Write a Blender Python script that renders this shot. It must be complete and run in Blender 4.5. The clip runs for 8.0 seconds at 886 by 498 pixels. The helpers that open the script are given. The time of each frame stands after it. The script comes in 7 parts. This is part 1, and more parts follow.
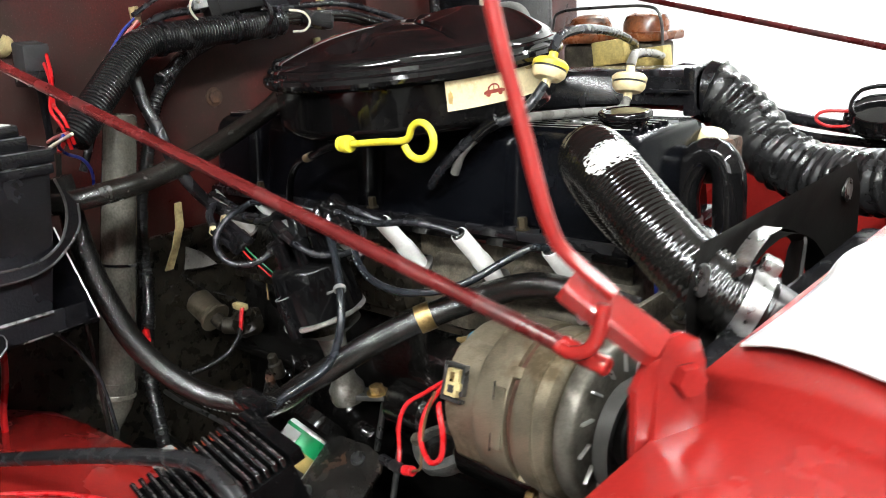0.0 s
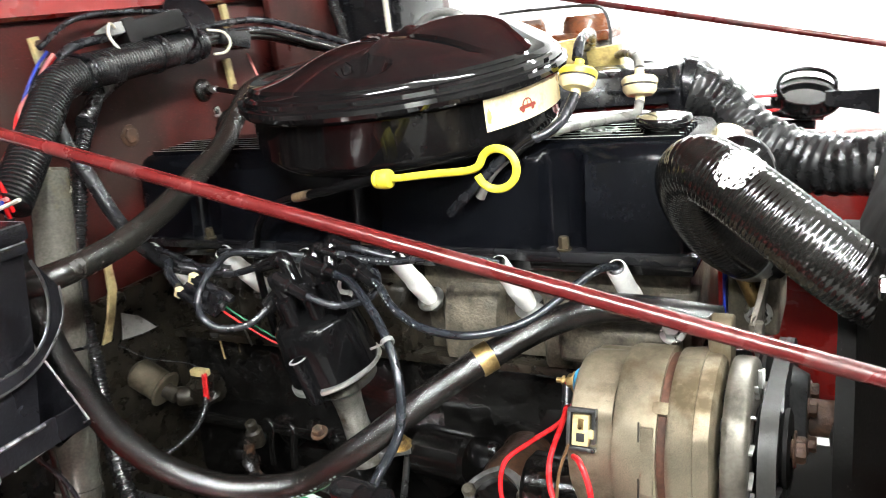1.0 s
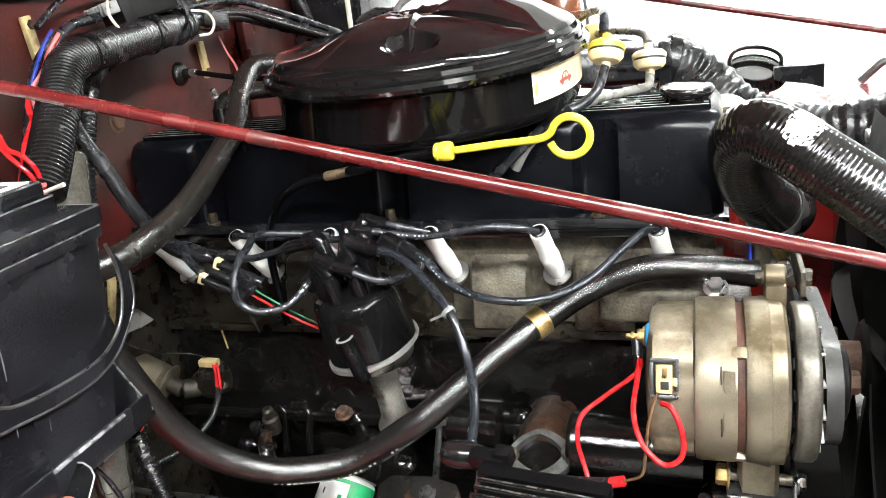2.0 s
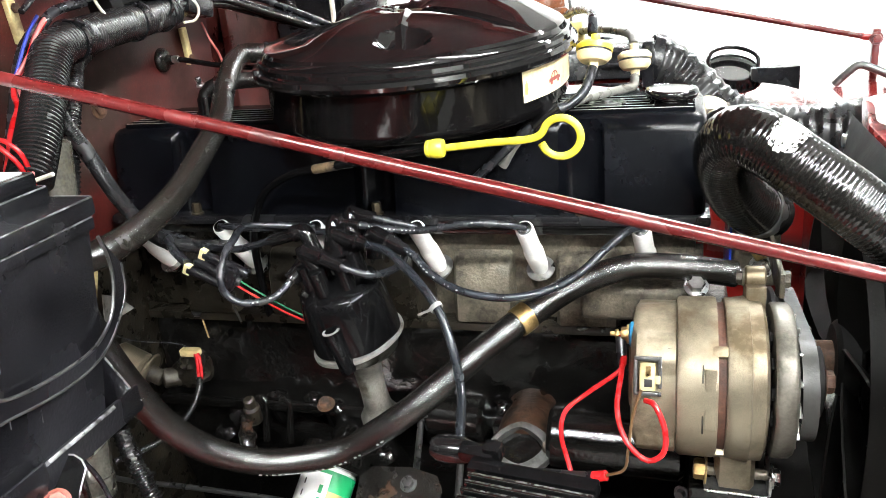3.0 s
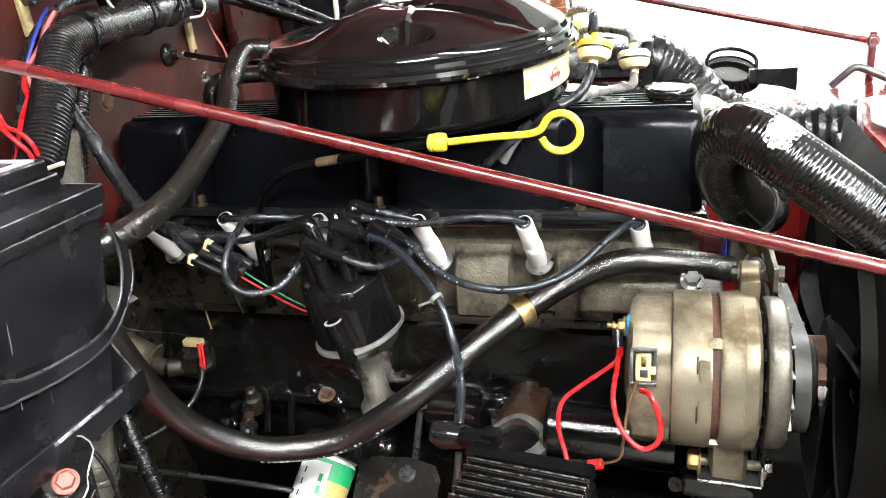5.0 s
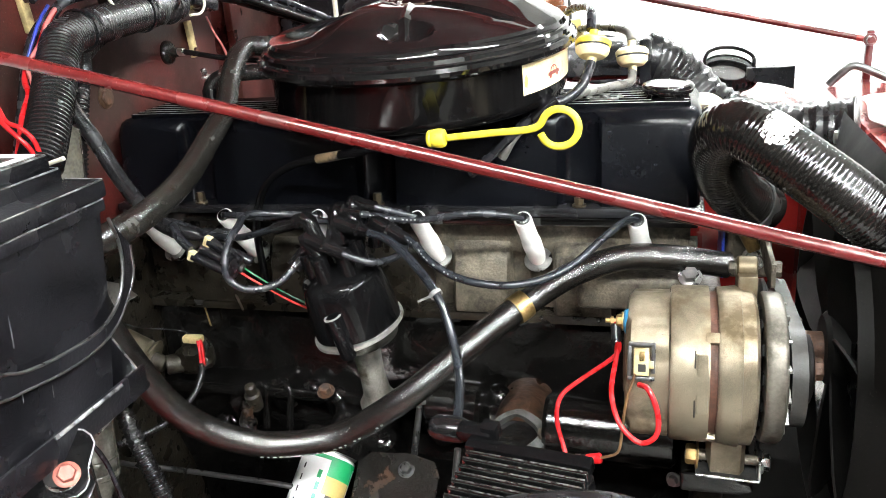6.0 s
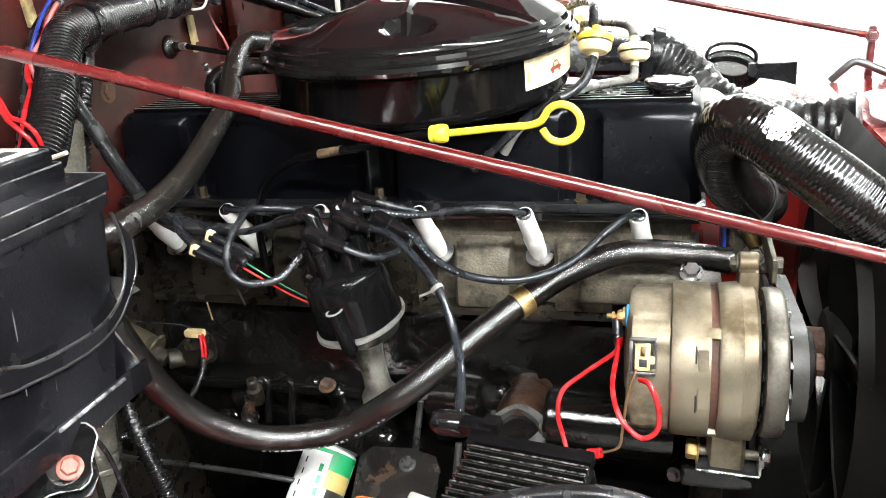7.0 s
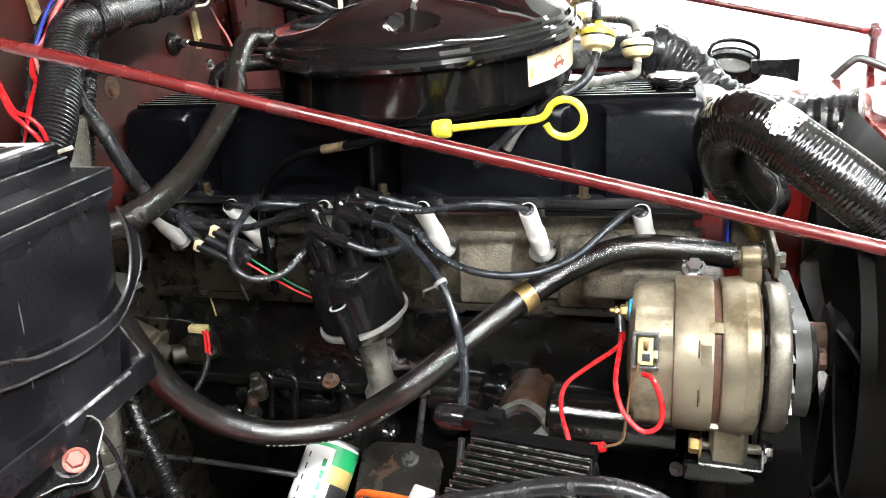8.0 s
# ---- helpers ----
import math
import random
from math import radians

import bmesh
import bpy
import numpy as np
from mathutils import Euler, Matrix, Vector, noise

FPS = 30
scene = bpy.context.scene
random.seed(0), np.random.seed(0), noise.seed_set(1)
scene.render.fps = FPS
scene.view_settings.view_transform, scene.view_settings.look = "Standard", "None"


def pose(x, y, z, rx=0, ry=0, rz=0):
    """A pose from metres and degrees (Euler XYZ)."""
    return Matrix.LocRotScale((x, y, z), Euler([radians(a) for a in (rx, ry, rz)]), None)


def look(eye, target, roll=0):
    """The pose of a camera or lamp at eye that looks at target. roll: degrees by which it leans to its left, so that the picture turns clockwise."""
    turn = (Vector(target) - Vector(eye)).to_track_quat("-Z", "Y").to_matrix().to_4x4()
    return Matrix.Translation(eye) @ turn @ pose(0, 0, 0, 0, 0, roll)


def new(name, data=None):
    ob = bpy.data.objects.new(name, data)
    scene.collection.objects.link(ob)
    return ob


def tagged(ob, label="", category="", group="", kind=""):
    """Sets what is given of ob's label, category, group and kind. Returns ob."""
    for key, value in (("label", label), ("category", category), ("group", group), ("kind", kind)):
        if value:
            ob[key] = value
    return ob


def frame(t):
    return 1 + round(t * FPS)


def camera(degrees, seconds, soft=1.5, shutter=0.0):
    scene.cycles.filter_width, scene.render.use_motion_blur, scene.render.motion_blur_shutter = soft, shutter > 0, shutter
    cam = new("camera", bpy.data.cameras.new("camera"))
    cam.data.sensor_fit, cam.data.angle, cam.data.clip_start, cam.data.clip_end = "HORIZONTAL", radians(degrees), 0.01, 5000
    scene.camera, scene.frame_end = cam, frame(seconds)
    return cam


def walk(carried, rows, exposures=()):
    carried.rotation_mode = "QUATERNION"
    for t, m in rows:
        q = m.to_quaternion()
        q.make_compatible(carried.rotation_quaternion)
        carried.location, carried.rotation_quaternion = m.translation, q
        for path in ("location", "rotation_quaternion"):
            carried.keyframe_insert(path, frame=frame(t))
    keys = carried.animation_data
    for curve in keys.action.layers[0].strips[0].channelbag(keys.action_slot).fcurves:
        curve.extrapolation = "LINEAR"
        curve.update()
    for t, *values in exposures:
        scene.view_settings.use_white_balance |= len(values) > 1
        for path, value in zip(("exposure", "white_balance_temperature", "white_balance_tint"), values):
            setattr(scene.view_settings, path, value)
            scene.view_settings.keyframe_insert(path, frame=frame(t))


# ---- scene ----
cam = camera(56.9, 8.0, soft=0.8, shutter=0.5)
PATH = [
    (0.0, (0.0000, 0.0000, 1.2000), (-1.3071, 1.4121, 0.6546), -3.88),
    (0.2, (-0.0300, -0.0280, 1.1930), (-1.2860, 1.4390, 0.6690), -4.60),
    (0.5, (-0.1205, -0.0398, 1.2100), (-1.2586, 1.5092, 0.6574), -6.18),
    (0.7, (-0.1750, -0.0480, 1.2250), (-1.2090, 1.5650, 0.6530), -6.70),
    (1.0, (-0.2174, -0.0587, 1.2274), (-1.1179, 1.6282, 0.6412), -6.91),
    (1.2, (-0.2620, -0.0770, 1.2380), (-1.0440, 1.6530, 0.6095), -6.92),
    (1.5, (-0.3176, -0.1070, 1.2391), (-0.9835, 1.6631, 0.5884), -7.18),
    (1.7, (-0.3350, -0.1220, 1.2300), (-0.9760, 1.6650, 0.5990), -7.10),
    (3.0, (-0.3651, -0.1402, 1.2436), (-0.9007, 1.6633, 0.5651), -4.95),
    (3.5, (-0.3633, -0.1453, 1.2434), (-0.9070, 1.6577, 0.5700), -5.01),
    (4.0, (-0.3652, -0.1511, 1.2432), (-0.9109, 1.6513, 0.5699), -4.61),
    (4.5, (-0.3638, -0.1532, 1.2429), (-0.9015, 1.6504, 0.5664), -4.43),
    (6.0, (-0.3632, -0.1594, 1.2382), (-0.8915, 1.6477, 0.5635), -4.28),
    (6.5, (-0.3629, -0.1607, 1.2384), (-0.8924, 1.6446, 0.5597), -4.23),
    (7.0, (-0.3637, -0.1608, 1.2386), (-0.8935, 1.6417, 0.5530), -4.17),
    (7.5, (-0.3643, -0.1613, 1.2370), (-0.8946, 1.6392, 0.5464), -4.16),
    (8.0, (-0.3647, -0.1643, 1.2363), (-0.8977, 1.6364, 0.5485), -4.19),
]
walk(cam, [(t, look(eye, target, roll)) for t, eye, target, roll in PATH],
     exposures=[(0.0, 0.48), (0.5, 0.83), (1.0, 1.20), (1.5, 1.25), (8.0, 1.25)])

# ---- light and exposure ----
world = bpy.data.worlds.new("world")
scene.world = world
world.use_nodes = True
world.node_tree.nodes["Background"].inputs["Color"].default_value = (0.9, 0.95, 1.0, 1)
world.node_tree.nodes["Background"].inputs["Strength"].default_value = 0.3
scene.view_settings.exposure = 0.0


# ---- materials ----
def noise_mat(name, base, rough=0.5, metal=0.0, vary=0.25, scale=40.0, fine=400.0, bump=0.15, dirt=None, dirt_amount=0.45,
              coat=0.0, spec=0.5, rough_vary=0.12, ior=1.5, dust=0.0):
    """A surface with variation at two scales, optional dirt patches and fine relief."""
    m = bpy.data.materials.new(name)
    m.use_nodes = True
    nt = m.node_tree
    n, l = nt.nodes, nt.links
    b = n["Principled BSDF"]
    geo = n.new("ShaderNodeNewGeometry")
    big = n.new("ShaderNodeTexNoise")
    big.inputs["Scale"].default_value, big.inputs["Detail"].default_value = scale, 5
    small = n.new("ShaderNodeTexNoise")
    small.inputs["Scale"].default_value, small.inputs["Detail"].default_value = fine, 3
    l.new(geo.outputs["Position"], big.inputs["Vector"])
    l.new(geo.outputs["Position"], small.inputs["Vector"])
    ramp = n.new("ShaderNodeMapRange")
    ramp.inputs["From Min"].default_value, ramp.inputs["From Max"].default_value = 0.3, 0.7
    ramp.inputs["To Min"].default_value, ramp.inputs["To Max"].default_value = 1 - vary, 1 + vary
    l.new(big.outputs["Fac"], ramp.inputs["Value"])
    ramp2 = n.new("ShaderNodeMapRange")
    ramp2.inputs["From Min"].default_value, ramp2.inputs["From Max"].default_value = 0.3, 0.7
    ramp2.inputs["To Min"].default_value, ramp2.inputs["To Max"].default_value = 1 - vary / 2, 1 + vary / 2
    l.new(small.outputs["Fac"], ramp2.inputs["Value"])
    mul = n.new("ShaderNodeMath")
    mul.operation = "MULTIPLY"
    l.new(ramp.outputs["Result"], mul.inputs[0])
    l.new(ramp2.outputs["Result"], mul.inputs[1])
    tint = n.new("ShaderNodeVectorMath")
    tint.operation = "SCALE"
    tint.inputs[0].default_value = base
    l.new(mul.outputs["Value"], tint.inputs["Scale"])
    colour = tint.outputs["Vector"]
    if dirt:
        patch = n.new("ShaderNodeTexNoise")
        patch.inputs["Scale"].default_value, patch.inputs["Detail"].default_value, patch.inputs["Roughness"].default_value = scale * 0.6, 8, 0.65
        l.new(geo.outputs["Position"], patch.inputs["Vector"])
        cut = n.new("ShaderNodeMapRange")
        cut.inputs["From Min"].default_value, cut.inputs["From Max"].default_value = 0.64 - 0.3 * dirt_amount, 0.78 - 0.3 * dirt_amount
        l.new(patch.outputs["Fac"], cut.inputs["Value"])
        mix = n.new("ShaderNodeMix")
        mix.data_type = "RGBA"
        l.new(cut.outputs["Result"], mix.inputs["Factor"])
        l.new(colour, mix.inputs["A"])
        mix.inputs["B"].default_value = (*dirt, 1)
        colour = mix.outputs["Result"]
        dirty = cut.outputs["Result"]
    if dust:
        # sparse pale dust specks and fine scuffs
        speck = n.new("ShaderNodeTexNoise")
        speck.inputs["Scale"].default_value, speck.inputs["Detail"].default_value = 620, 2
        l.new(geo.outputs["Position"], speck.inputs["Vector"])
        keep = n.new("ShaderNodeMapRange")
        keep.inputs["From Min"].default_value, keep.inputs["From Max"].default_value = 0.69, 0.74
        keep.inputs["To Max"].default_value = dust
        l.new(speck.outputs["Fac"], keep.inputs["Value"])
        dusty = n.new("ShaderNodeMix")
        dusty.data_type = "RGBA"
        l.new(keep.outputs["Result"], dusty.inputs["Factor"])
        l.new(colour, dusty.inputs["A"])
        dusty.inputs["B"].default_value = (0.24, 0.22, 0.19, 1)
        colour = dusty.outputs["Result"]
    l.new(colour, b.inputs["Base Color"])
    rr = n.new("ShaderNodeMapRange")
    rr.inputs["From Min"].default_value, rr.inputs["From Max"].default_value = 0.3, 0.7
    rr.inputs["To Min"].default_value, rr.inputs["To Max"].default_value = max(0.02, rough - rough_vary), min(1, rough + rough_vary)
    l.new(big.outputs["Fac"], rr.inputs["Value"])
    if dirt:
        add = n.new("ShaderNodeMath")
        add.operation, add.use_clamp = "MULTIPLY_ADD", True
        l.new(dirty, add.inputs[0])
        add.inputs[1].default_value = 0.3
        l.new(rr.outputs["Result"], add.inputs[2])
        l.new(add.outputs["Value"], b.inputs["Roughness"])
    else:
        l.new(rr.outputs["Result"], b.inputs["Roughness"])
    b.inputs["Metallic"].default_value = metal
    b.inputs["Specular IOR Level"].default_value = spec
    b.inputs["IOR"].default_value = ior
    b.inputs["Coat Weight"].default_value = coat
    b.inputs["Coat Roughness"].default_value = 0.06
    bp = n.new("ShaderNodeBump")
    bp.inputs["Strength"].default_value, bp.inputs["Distance"].default_value = bump, 0.0008
    l.new(small.outputs["Fac"], bp.inputs["Height"])
    l.new(bp.outputs["Normal"], b.inputs["Normal"])
    return m


def glow_mat(name, colour, strength):
    m = bpy.data.materials.new(name)
    m.use_nodes = True
    b = m.node_tree.nodes["Principled BSDF"]
    b.inputs["Base Color"].default_value = (0.9, 0.9, 0.9, 1)
    b.inputs["Emission Color"].default_value = (*colour, 1)
    b.inputs["Emission Strength"].default_value = strength
    return m


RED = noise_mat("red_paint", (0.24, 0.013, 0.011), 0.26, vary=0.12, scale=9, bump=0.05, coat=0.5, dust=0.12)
RED_ROD = noise_mat("worn_red_paint", (0.085, 0.0085, 0.0085), 0.24, vary=0.25, scale=30, bump=0.12, fine=500, coat=0.25, dirt=(0.045, 0.011, 0.010), dirt_amount=0.35, dust=0.3)
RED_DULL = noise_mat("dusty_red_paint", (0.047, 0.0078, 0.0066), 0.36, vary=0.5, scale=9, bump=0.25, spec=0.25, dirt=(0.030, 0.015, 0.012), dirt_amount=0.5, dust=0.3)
HOOD_RED = noise_mat("dusty_hood_paint", (0.125, 0.013, 0.011), 0.45, vary=0.25, scale=7, bump=0.2, spec=0.25, dirt=(0.06, 0.015, 0.012), dirt_amount=0.4)
GLOSS_BLACK = noise_mat("gloss_black_paint", (0.0055, 0.0052, 0.0055), 0.05, vary=0.3, scale=25, bump=0.02, fine=120, rough_vary=0.02, spec=0.55, dust=0.05)
BATTERY_CASE = noise_mat("worn_battery_plastic", (0.0078, 0.0077, 0.0096), 0.25, vary=0.6, scale=14, bump=0.35, fine=420, dirt=(0.020, 0.018, 0.019), dirt_amount=0.2, dust=0.08)
SATIN_BLACK = noise_mat("satin_black_plastic", (0.009, 0.009, 0.0105), 0.24, vary=0.3, scale=30, bump=0.25, dirt=(0.022, 0.020, 0.018), dirt_amount=0.12, dust=0.3)
MATT_BLACK = noise_mat("matt_black_plastic", (0.005, 0.0045, 0.0045), 0.6, vary=0.3, scale=20, bump=0.2, spec=0.25)
FENDER_SHADE = noise_mat("darkened_fender", (0.030, 0.025, 0.020), 0.8, vary=0.5, scale=20, bump=0.5, spec=0.2)
SHROUD = noise_mat("dull_shroud_plastic", (0.0050, 0.0046, 0.0042), 0.6, vary=0.3, scale=20, bump=0.2, spec=0.08, dust=0.08)
MESH_GREY = noise_mat("braided_mesh", (0.013, 0.013, 0.014), 0.25, vary=0.4, scale=60, fine=1500, bump=0.15)
SLATE = noise_mat("dark_grey_plastic", (0.045, 0.045, 0.047), 0.4, vary=0.2, scale=40, bump=0.15)
DRUM_BLACK = noise_mat("dulled_black_paint", (0.0040, 0.0038, 0.0040), 0.085, vary=0.4, scale=22, bump=0.06, fine=160, rough_vary=0.04, spec=0.18, dust=0.06)
COVER_BLACK = noise_mat("cover_black_paint", (0.0024, 0.0027, 0.0038), 0.22, vary=0.3, scale=18, bump=0.10, fine=300, spec=0.14, rough_vary=0.06, dust=0.02)
BLOCK_BLACK = noise_mat("oily_black_paint", (0.0042, 0.004, 0.0038), 0.09, vary=0.5, scale=45, bump=0.55, fine=120, rough_vary=0.04, dust=0.15)
OIL_FILM = noise_mat("pitted_oily_paint", (0.0040, 0.0038, 0.0036), 0.11, vary=0.5, scale=45, bump=0.55, fine=260, spec=0.55, rough_vary=0.05, dust=0.08)
HOSE_BLACK = noise_mat("ribbed_hose_rubber", (0.0070, 0.0065, 0.006), 0.13, vary=0.3, scale=60, fine=700, bump=0.08, spec=0.65, rough_vary=0.04, dust=0.08)
RUBBER = noise_mat("black_rubber", (0.0066, 0.0060, 0.0055), 0.155, vary=0.3, scale=60, fine=1150, bump=0.50, spec=0.85, dirt=(0.015, 0.013, 0.011), dirt_amount=0.12, rough_vary=0.05, dust=0.10)
RUBBER_GREY = noise_mat("dusty_rubber", (0.012, 0.011, 0.0095), 0.22, vary=0.3, scale=50, fine=1200, bump=0.38, spec=0.8, dirt=(0.026, 0.023, 0.019), dirt_amount=0.15, rough_vary=0.06, dust=0.2)
WIRE_BLACK = noise_mat("black_wire_sheath", (0.016, 0.017, 0.020), 0.25, vary=0.2, scale=70, bump=0.1, dust=0.2)
WIRE_GREY = noise_mat("slate_wire_sheath", (0.0135, 0.0155, 0.0190), 0.20, vary=0.2, scale=70, bump=0.1, dust=0.2)
LOOM = noise_mat("corrugated_plastic", (0.010, 0.010, 0.0105), 0.26, vary=0.2, scale=40, bump=0.01, spec=0.8, rough_vary=0.03, dust=0.05)
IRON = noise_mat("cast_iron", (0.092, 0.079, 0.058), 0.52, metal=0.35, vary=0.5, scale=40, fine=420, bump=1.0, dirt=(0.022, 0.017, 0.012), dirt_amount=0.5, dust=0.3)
ALU = noise_mat("dirty_cast_aluminium", (0.270, 0.232, 0.168), 0.36, metal=0.75, vary=0.40, scale=16, fine=1400, bump=0.12, dirt=(0.105, 0.078, 0.043), dirt_amount=0.50, rough_vary=0.12, dust=0.3)
ALU_CLEAN = noise_mat("machined_aluminium", (0.50, 0.50, 0.47), 0.36, metal=0.8, vary=0.15, scale=60, fine=600, bump=0.25, dirt=(0.2, 0.17, 0.13), dirt_amount=0.3)
SHAFT_ALU = noise_mat("stained_aluminium", (0.30, 0.29, 0.26), 0.42, metal=0.8, vary=0.4, scale=45, fine=700, bump=0.5, dirt=(0.09, 0.075, 0.055), dirt_amount=0.5)
GLINT = noise_mat("glint_metal", (0.26, 0.26, 0.25), 0.28, metal=0.9, vary=0.6, scale=150, fine=700, bump=0.5, dirt=(0.010, 0.010, 0.010), dirt_amount=0.6)
STEEL = noise_mat("steel", (0.45, 0.45, 0.44), 0.3, metal=1.0, vary=0.15, scale=80, bump=0.15, dirt=(0.18, 0.14, 0.10), dirt_amount=0.2)
DARK_STEEL = noise_mat("dark_steel", (0.10, 0.10, 0.10), 0.35, metal=0.8, vary=0.25, scale=80, bump=0.2)
GRIME = noise_mat("greasy_grime", (0.030, 0.025, 0.018), 0.38, metal=0.3, vary=0.5, scale=90, fine=350, bump=0.9, dirt=(0.010, 0.008, 0.006), dirt_amount=0.55)
# Oily dark tone; on the head and toe board it stands in for shade.
OILY_SHADED = noise_mat("oily_shaded_casting", (0.013, 0.011, 0.008), 0.30, metal=0.1, vary=0.5, scale=60, fine=300, bump=0.9, dirt=(0.030, 0.023, 0.014), dirt_amount=0.3, spec=0.4)
RUST_CHIPPED = noise_mat("chipped_rusty_paint", (0.012, 0.011, 0.010), 0.22, vary=0.4, scale=45, fine=350, bump=0.6, dirt=(0.070, 0.030, 0.014), dirt_amount=0.35)
BRASS = noise_mat("yellow_zinc", (0.30, 0.205, 0.085), 0.38, metal=0.85, vary=0.35, scale=80, bump=0.3, dirt=(0.10, 0.062, 0.03), dirt_amount=0.4)
GOLD_PAINT = noise_mat("yellow_chromate", (0.52, 0.42, 0.16), 0.45, metal=0.3, vary=0.25, scale=60, bump=0.2, dirt=(0.25, 0.17, 0.07), dirt_amount=0.35)
RUST = noise_mat("rusty_steel", (0.075, 0.036, 0.020), 0.6, metal=0.2, vary=0.45, scale=70, fine=400, bump=0.8, dirt=(0.025, 0.018, 0.014), dirt_amount=0.5)
BROWN = noise_mat("brown_plastic", (0.17, 0.055, 0.022), 0.25, vary=0.3, scale=50, bump=0.15, coat=0.2, dirt=(0.06, 0.03, 0.02), dirt_amount=0.3)
WHITE_CERAMIC = noise_mat("white_sleeve", (0.78, 0.77, 0.74), 0.45, vary=0.08, scale=60, bump=0.2, dirt=(0.5, 0.46, 0.4), dirt_amount=0.12)
YELLOW = noise_mat("yellow_paint", (0.72, 0.62, 0.045), 0.30, vary=0.12, scale=60, bump=0.1, coat=0.2, dirt=(0.5, 0.38, 0.03), dirt_amount=0.15)
CREAM = noise_mat("cream_plastic", (0.74, 0.62, 0.36), 0.4, vary=0.12, scale=60, bump=0.1, dirt=(0.55, 0.40, 0.18), dirt_amount=0.2)
LEMON = noise_mat("bright_yellow_plastic", (0.74, 0.56, 0.05), 0.35, vary=0.15, scale=60, bump=0.1)
BEIGE = noise_mat("aged_beige_plastic", (0.46, 0.37, 0.18), 0.5, vary=0.25, scale=60, bump=0.2, dirt=(0.20, 0.14, 0.07), dirt_amount=0.45)
WIRE_RED = noise_mat("red_wire", (0.48, 0.012, 0.015), 0.3, vary=0.1, scale=60, bump=0.05)
WIRE_BLUE = noise_mat("blue_wire", (0.015, 0.035, 0.28), 0.3, vary=0.1, scale=60, bump=0.05)
WIRE_PINK = noise_mat("pink_wire", (0.50, 0.16, 0.15), 0.4, vary=0.1, scale=60, bump=0.05)
WIRE_GREEN = noise_mat("green_wire", (0.015, 0.12, 0.06), 0.3, vary=0.1, scale=60, bump=0.05)
WIRE_BROWN = noise_mat("brown_wire", (0.10, 0.055, 0.025), 0.4, vary=0.1, scale=60, bump=0.05)
WIRE_WHITE = noise_mat("off_white_wire", (0.75, 0.70, 0.58), 0.4, vary=0.1, scale=60, bump=0.05)
BLUE_PLASTIC = noise_mat("blue_insulator", (0.02, 0.17, 0.32), 0.4, vary=0.15, scale=60, bump=0.05)
PAPER = noise_mat("aged_paper_label", (0.72, 0.62, 0.38), 0.4, vary=0.16, scale=22, bump=0.08, dirt=(0.46, 0.29, 0.09), dirt_amount=0.55)
STAIN = noise_mat("brown_stained_paper", (0.43, 0.27, 0.085), 0.5, vary=0.4, scale=90, bump=0.1, dirt=(0.62, 0.48, 0.22), dirt_amount=0.5)
LABEL_WHITE = noise_mat("white_label", (0.80, 0.80, 0.79), 0.35, vary=0.04, scale=30, bump=0.03)
INK_BLACK = noise_mat("black_ink", (0.02, 0.02, 0.02), 0.4, vary=0.1, bump=0.02)
INK_GREEN = noise_mat("green_ink", (0.01, 0.30, 0.10), 0.35, vary=0.08, bump=0.02)
INK_GOLD = noise_mat("gold_ink", (0.40, 0.30, 0.10), 0.35, vary=0.1, bump=0.02)
INK_RED = noise_mat("brown_red_ink", (0.27, 0.038, 0.024), 0.4, vary=0.35, bump=0.02)
INK_GREY = noise_mat("faded_grey_ink", (0.22, 0.22, 0.21), 0.5, vary=0.3, bump=0.02)
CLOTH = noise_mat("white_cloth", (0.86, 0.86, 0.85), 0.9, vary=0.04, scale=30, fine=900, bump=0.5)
TUBE_GREY = noise_mat("tarnished_tube", (0.155, 0.148, 0.125), 0.17, metal=0.35, vary=0.4, scale=25, bump=0.06, spec=0.8, dirt=(0.14, 0.115, 0.06), dirt_amount=0.22)
CAP_BLACK = noise_mat("satin_cap_plastic", (0.0035, 0.0035, 0.0038), 0.12, vary=0.3, scale=40, bump=0.03, spec=0.16, rough_vary=0.03, dust=0.06)
BOLT_RED = noise_mat("reddish_bolt", (0.27, 0.080, 0.062), 0.45, metal=0.3, vary=0.25, scale=100, bump=0.25, dirt=(0.10, 0.04, 0.03), dirt_amount=0.3)
COPPER = noise_mat("brown_laminations", (0.075, 0.032, 0.020), 0.6, metal=0.3, vary=0.35, scale=100, bump=0.4)
WALL = noise_mat("white_wall_paint", (0.84, 0.84, 0.83), 0.7, vary=0.03, scale=2, fine=60, bump=0.05)
DARK_WALL = noise_mat("darkened_wall", (0.055, 0.053, 0.050), 0.6, vary=0.2, scale=2, fine=60, bump=0.1)
CEILING = noise_mat("greyed_ceiling", (0.42, 0.415, 0.40), 0.8, vary=0.06, scale=2, fine=60, bump=0.05)
CONCRETE = noise_mat("garage_concrete", (0.20, 0.195, 0.185), 0.6, vary=0.15, scale=2, fine=60, bump=0.2)
VAC_GREY = noise_mat("pale_grey_vacuum_hose", (0.14, 0.135, 0.125), 0.30, vary=0.25, scale=60, bump=0.2, dirt=(0.06, 0.055, 0.05), dirt_amount=0.2)
FAN_GREY = noise_mat("dull_fan_paint", (0.009, 0.0086, 0.0082), 0.6, vary=0.3, scale=30, bump=0.2, spec=0.15)
LAMP = glow_mat("fluorescent_diffuser", (0.97, 1.0, 0.985), 150.0)


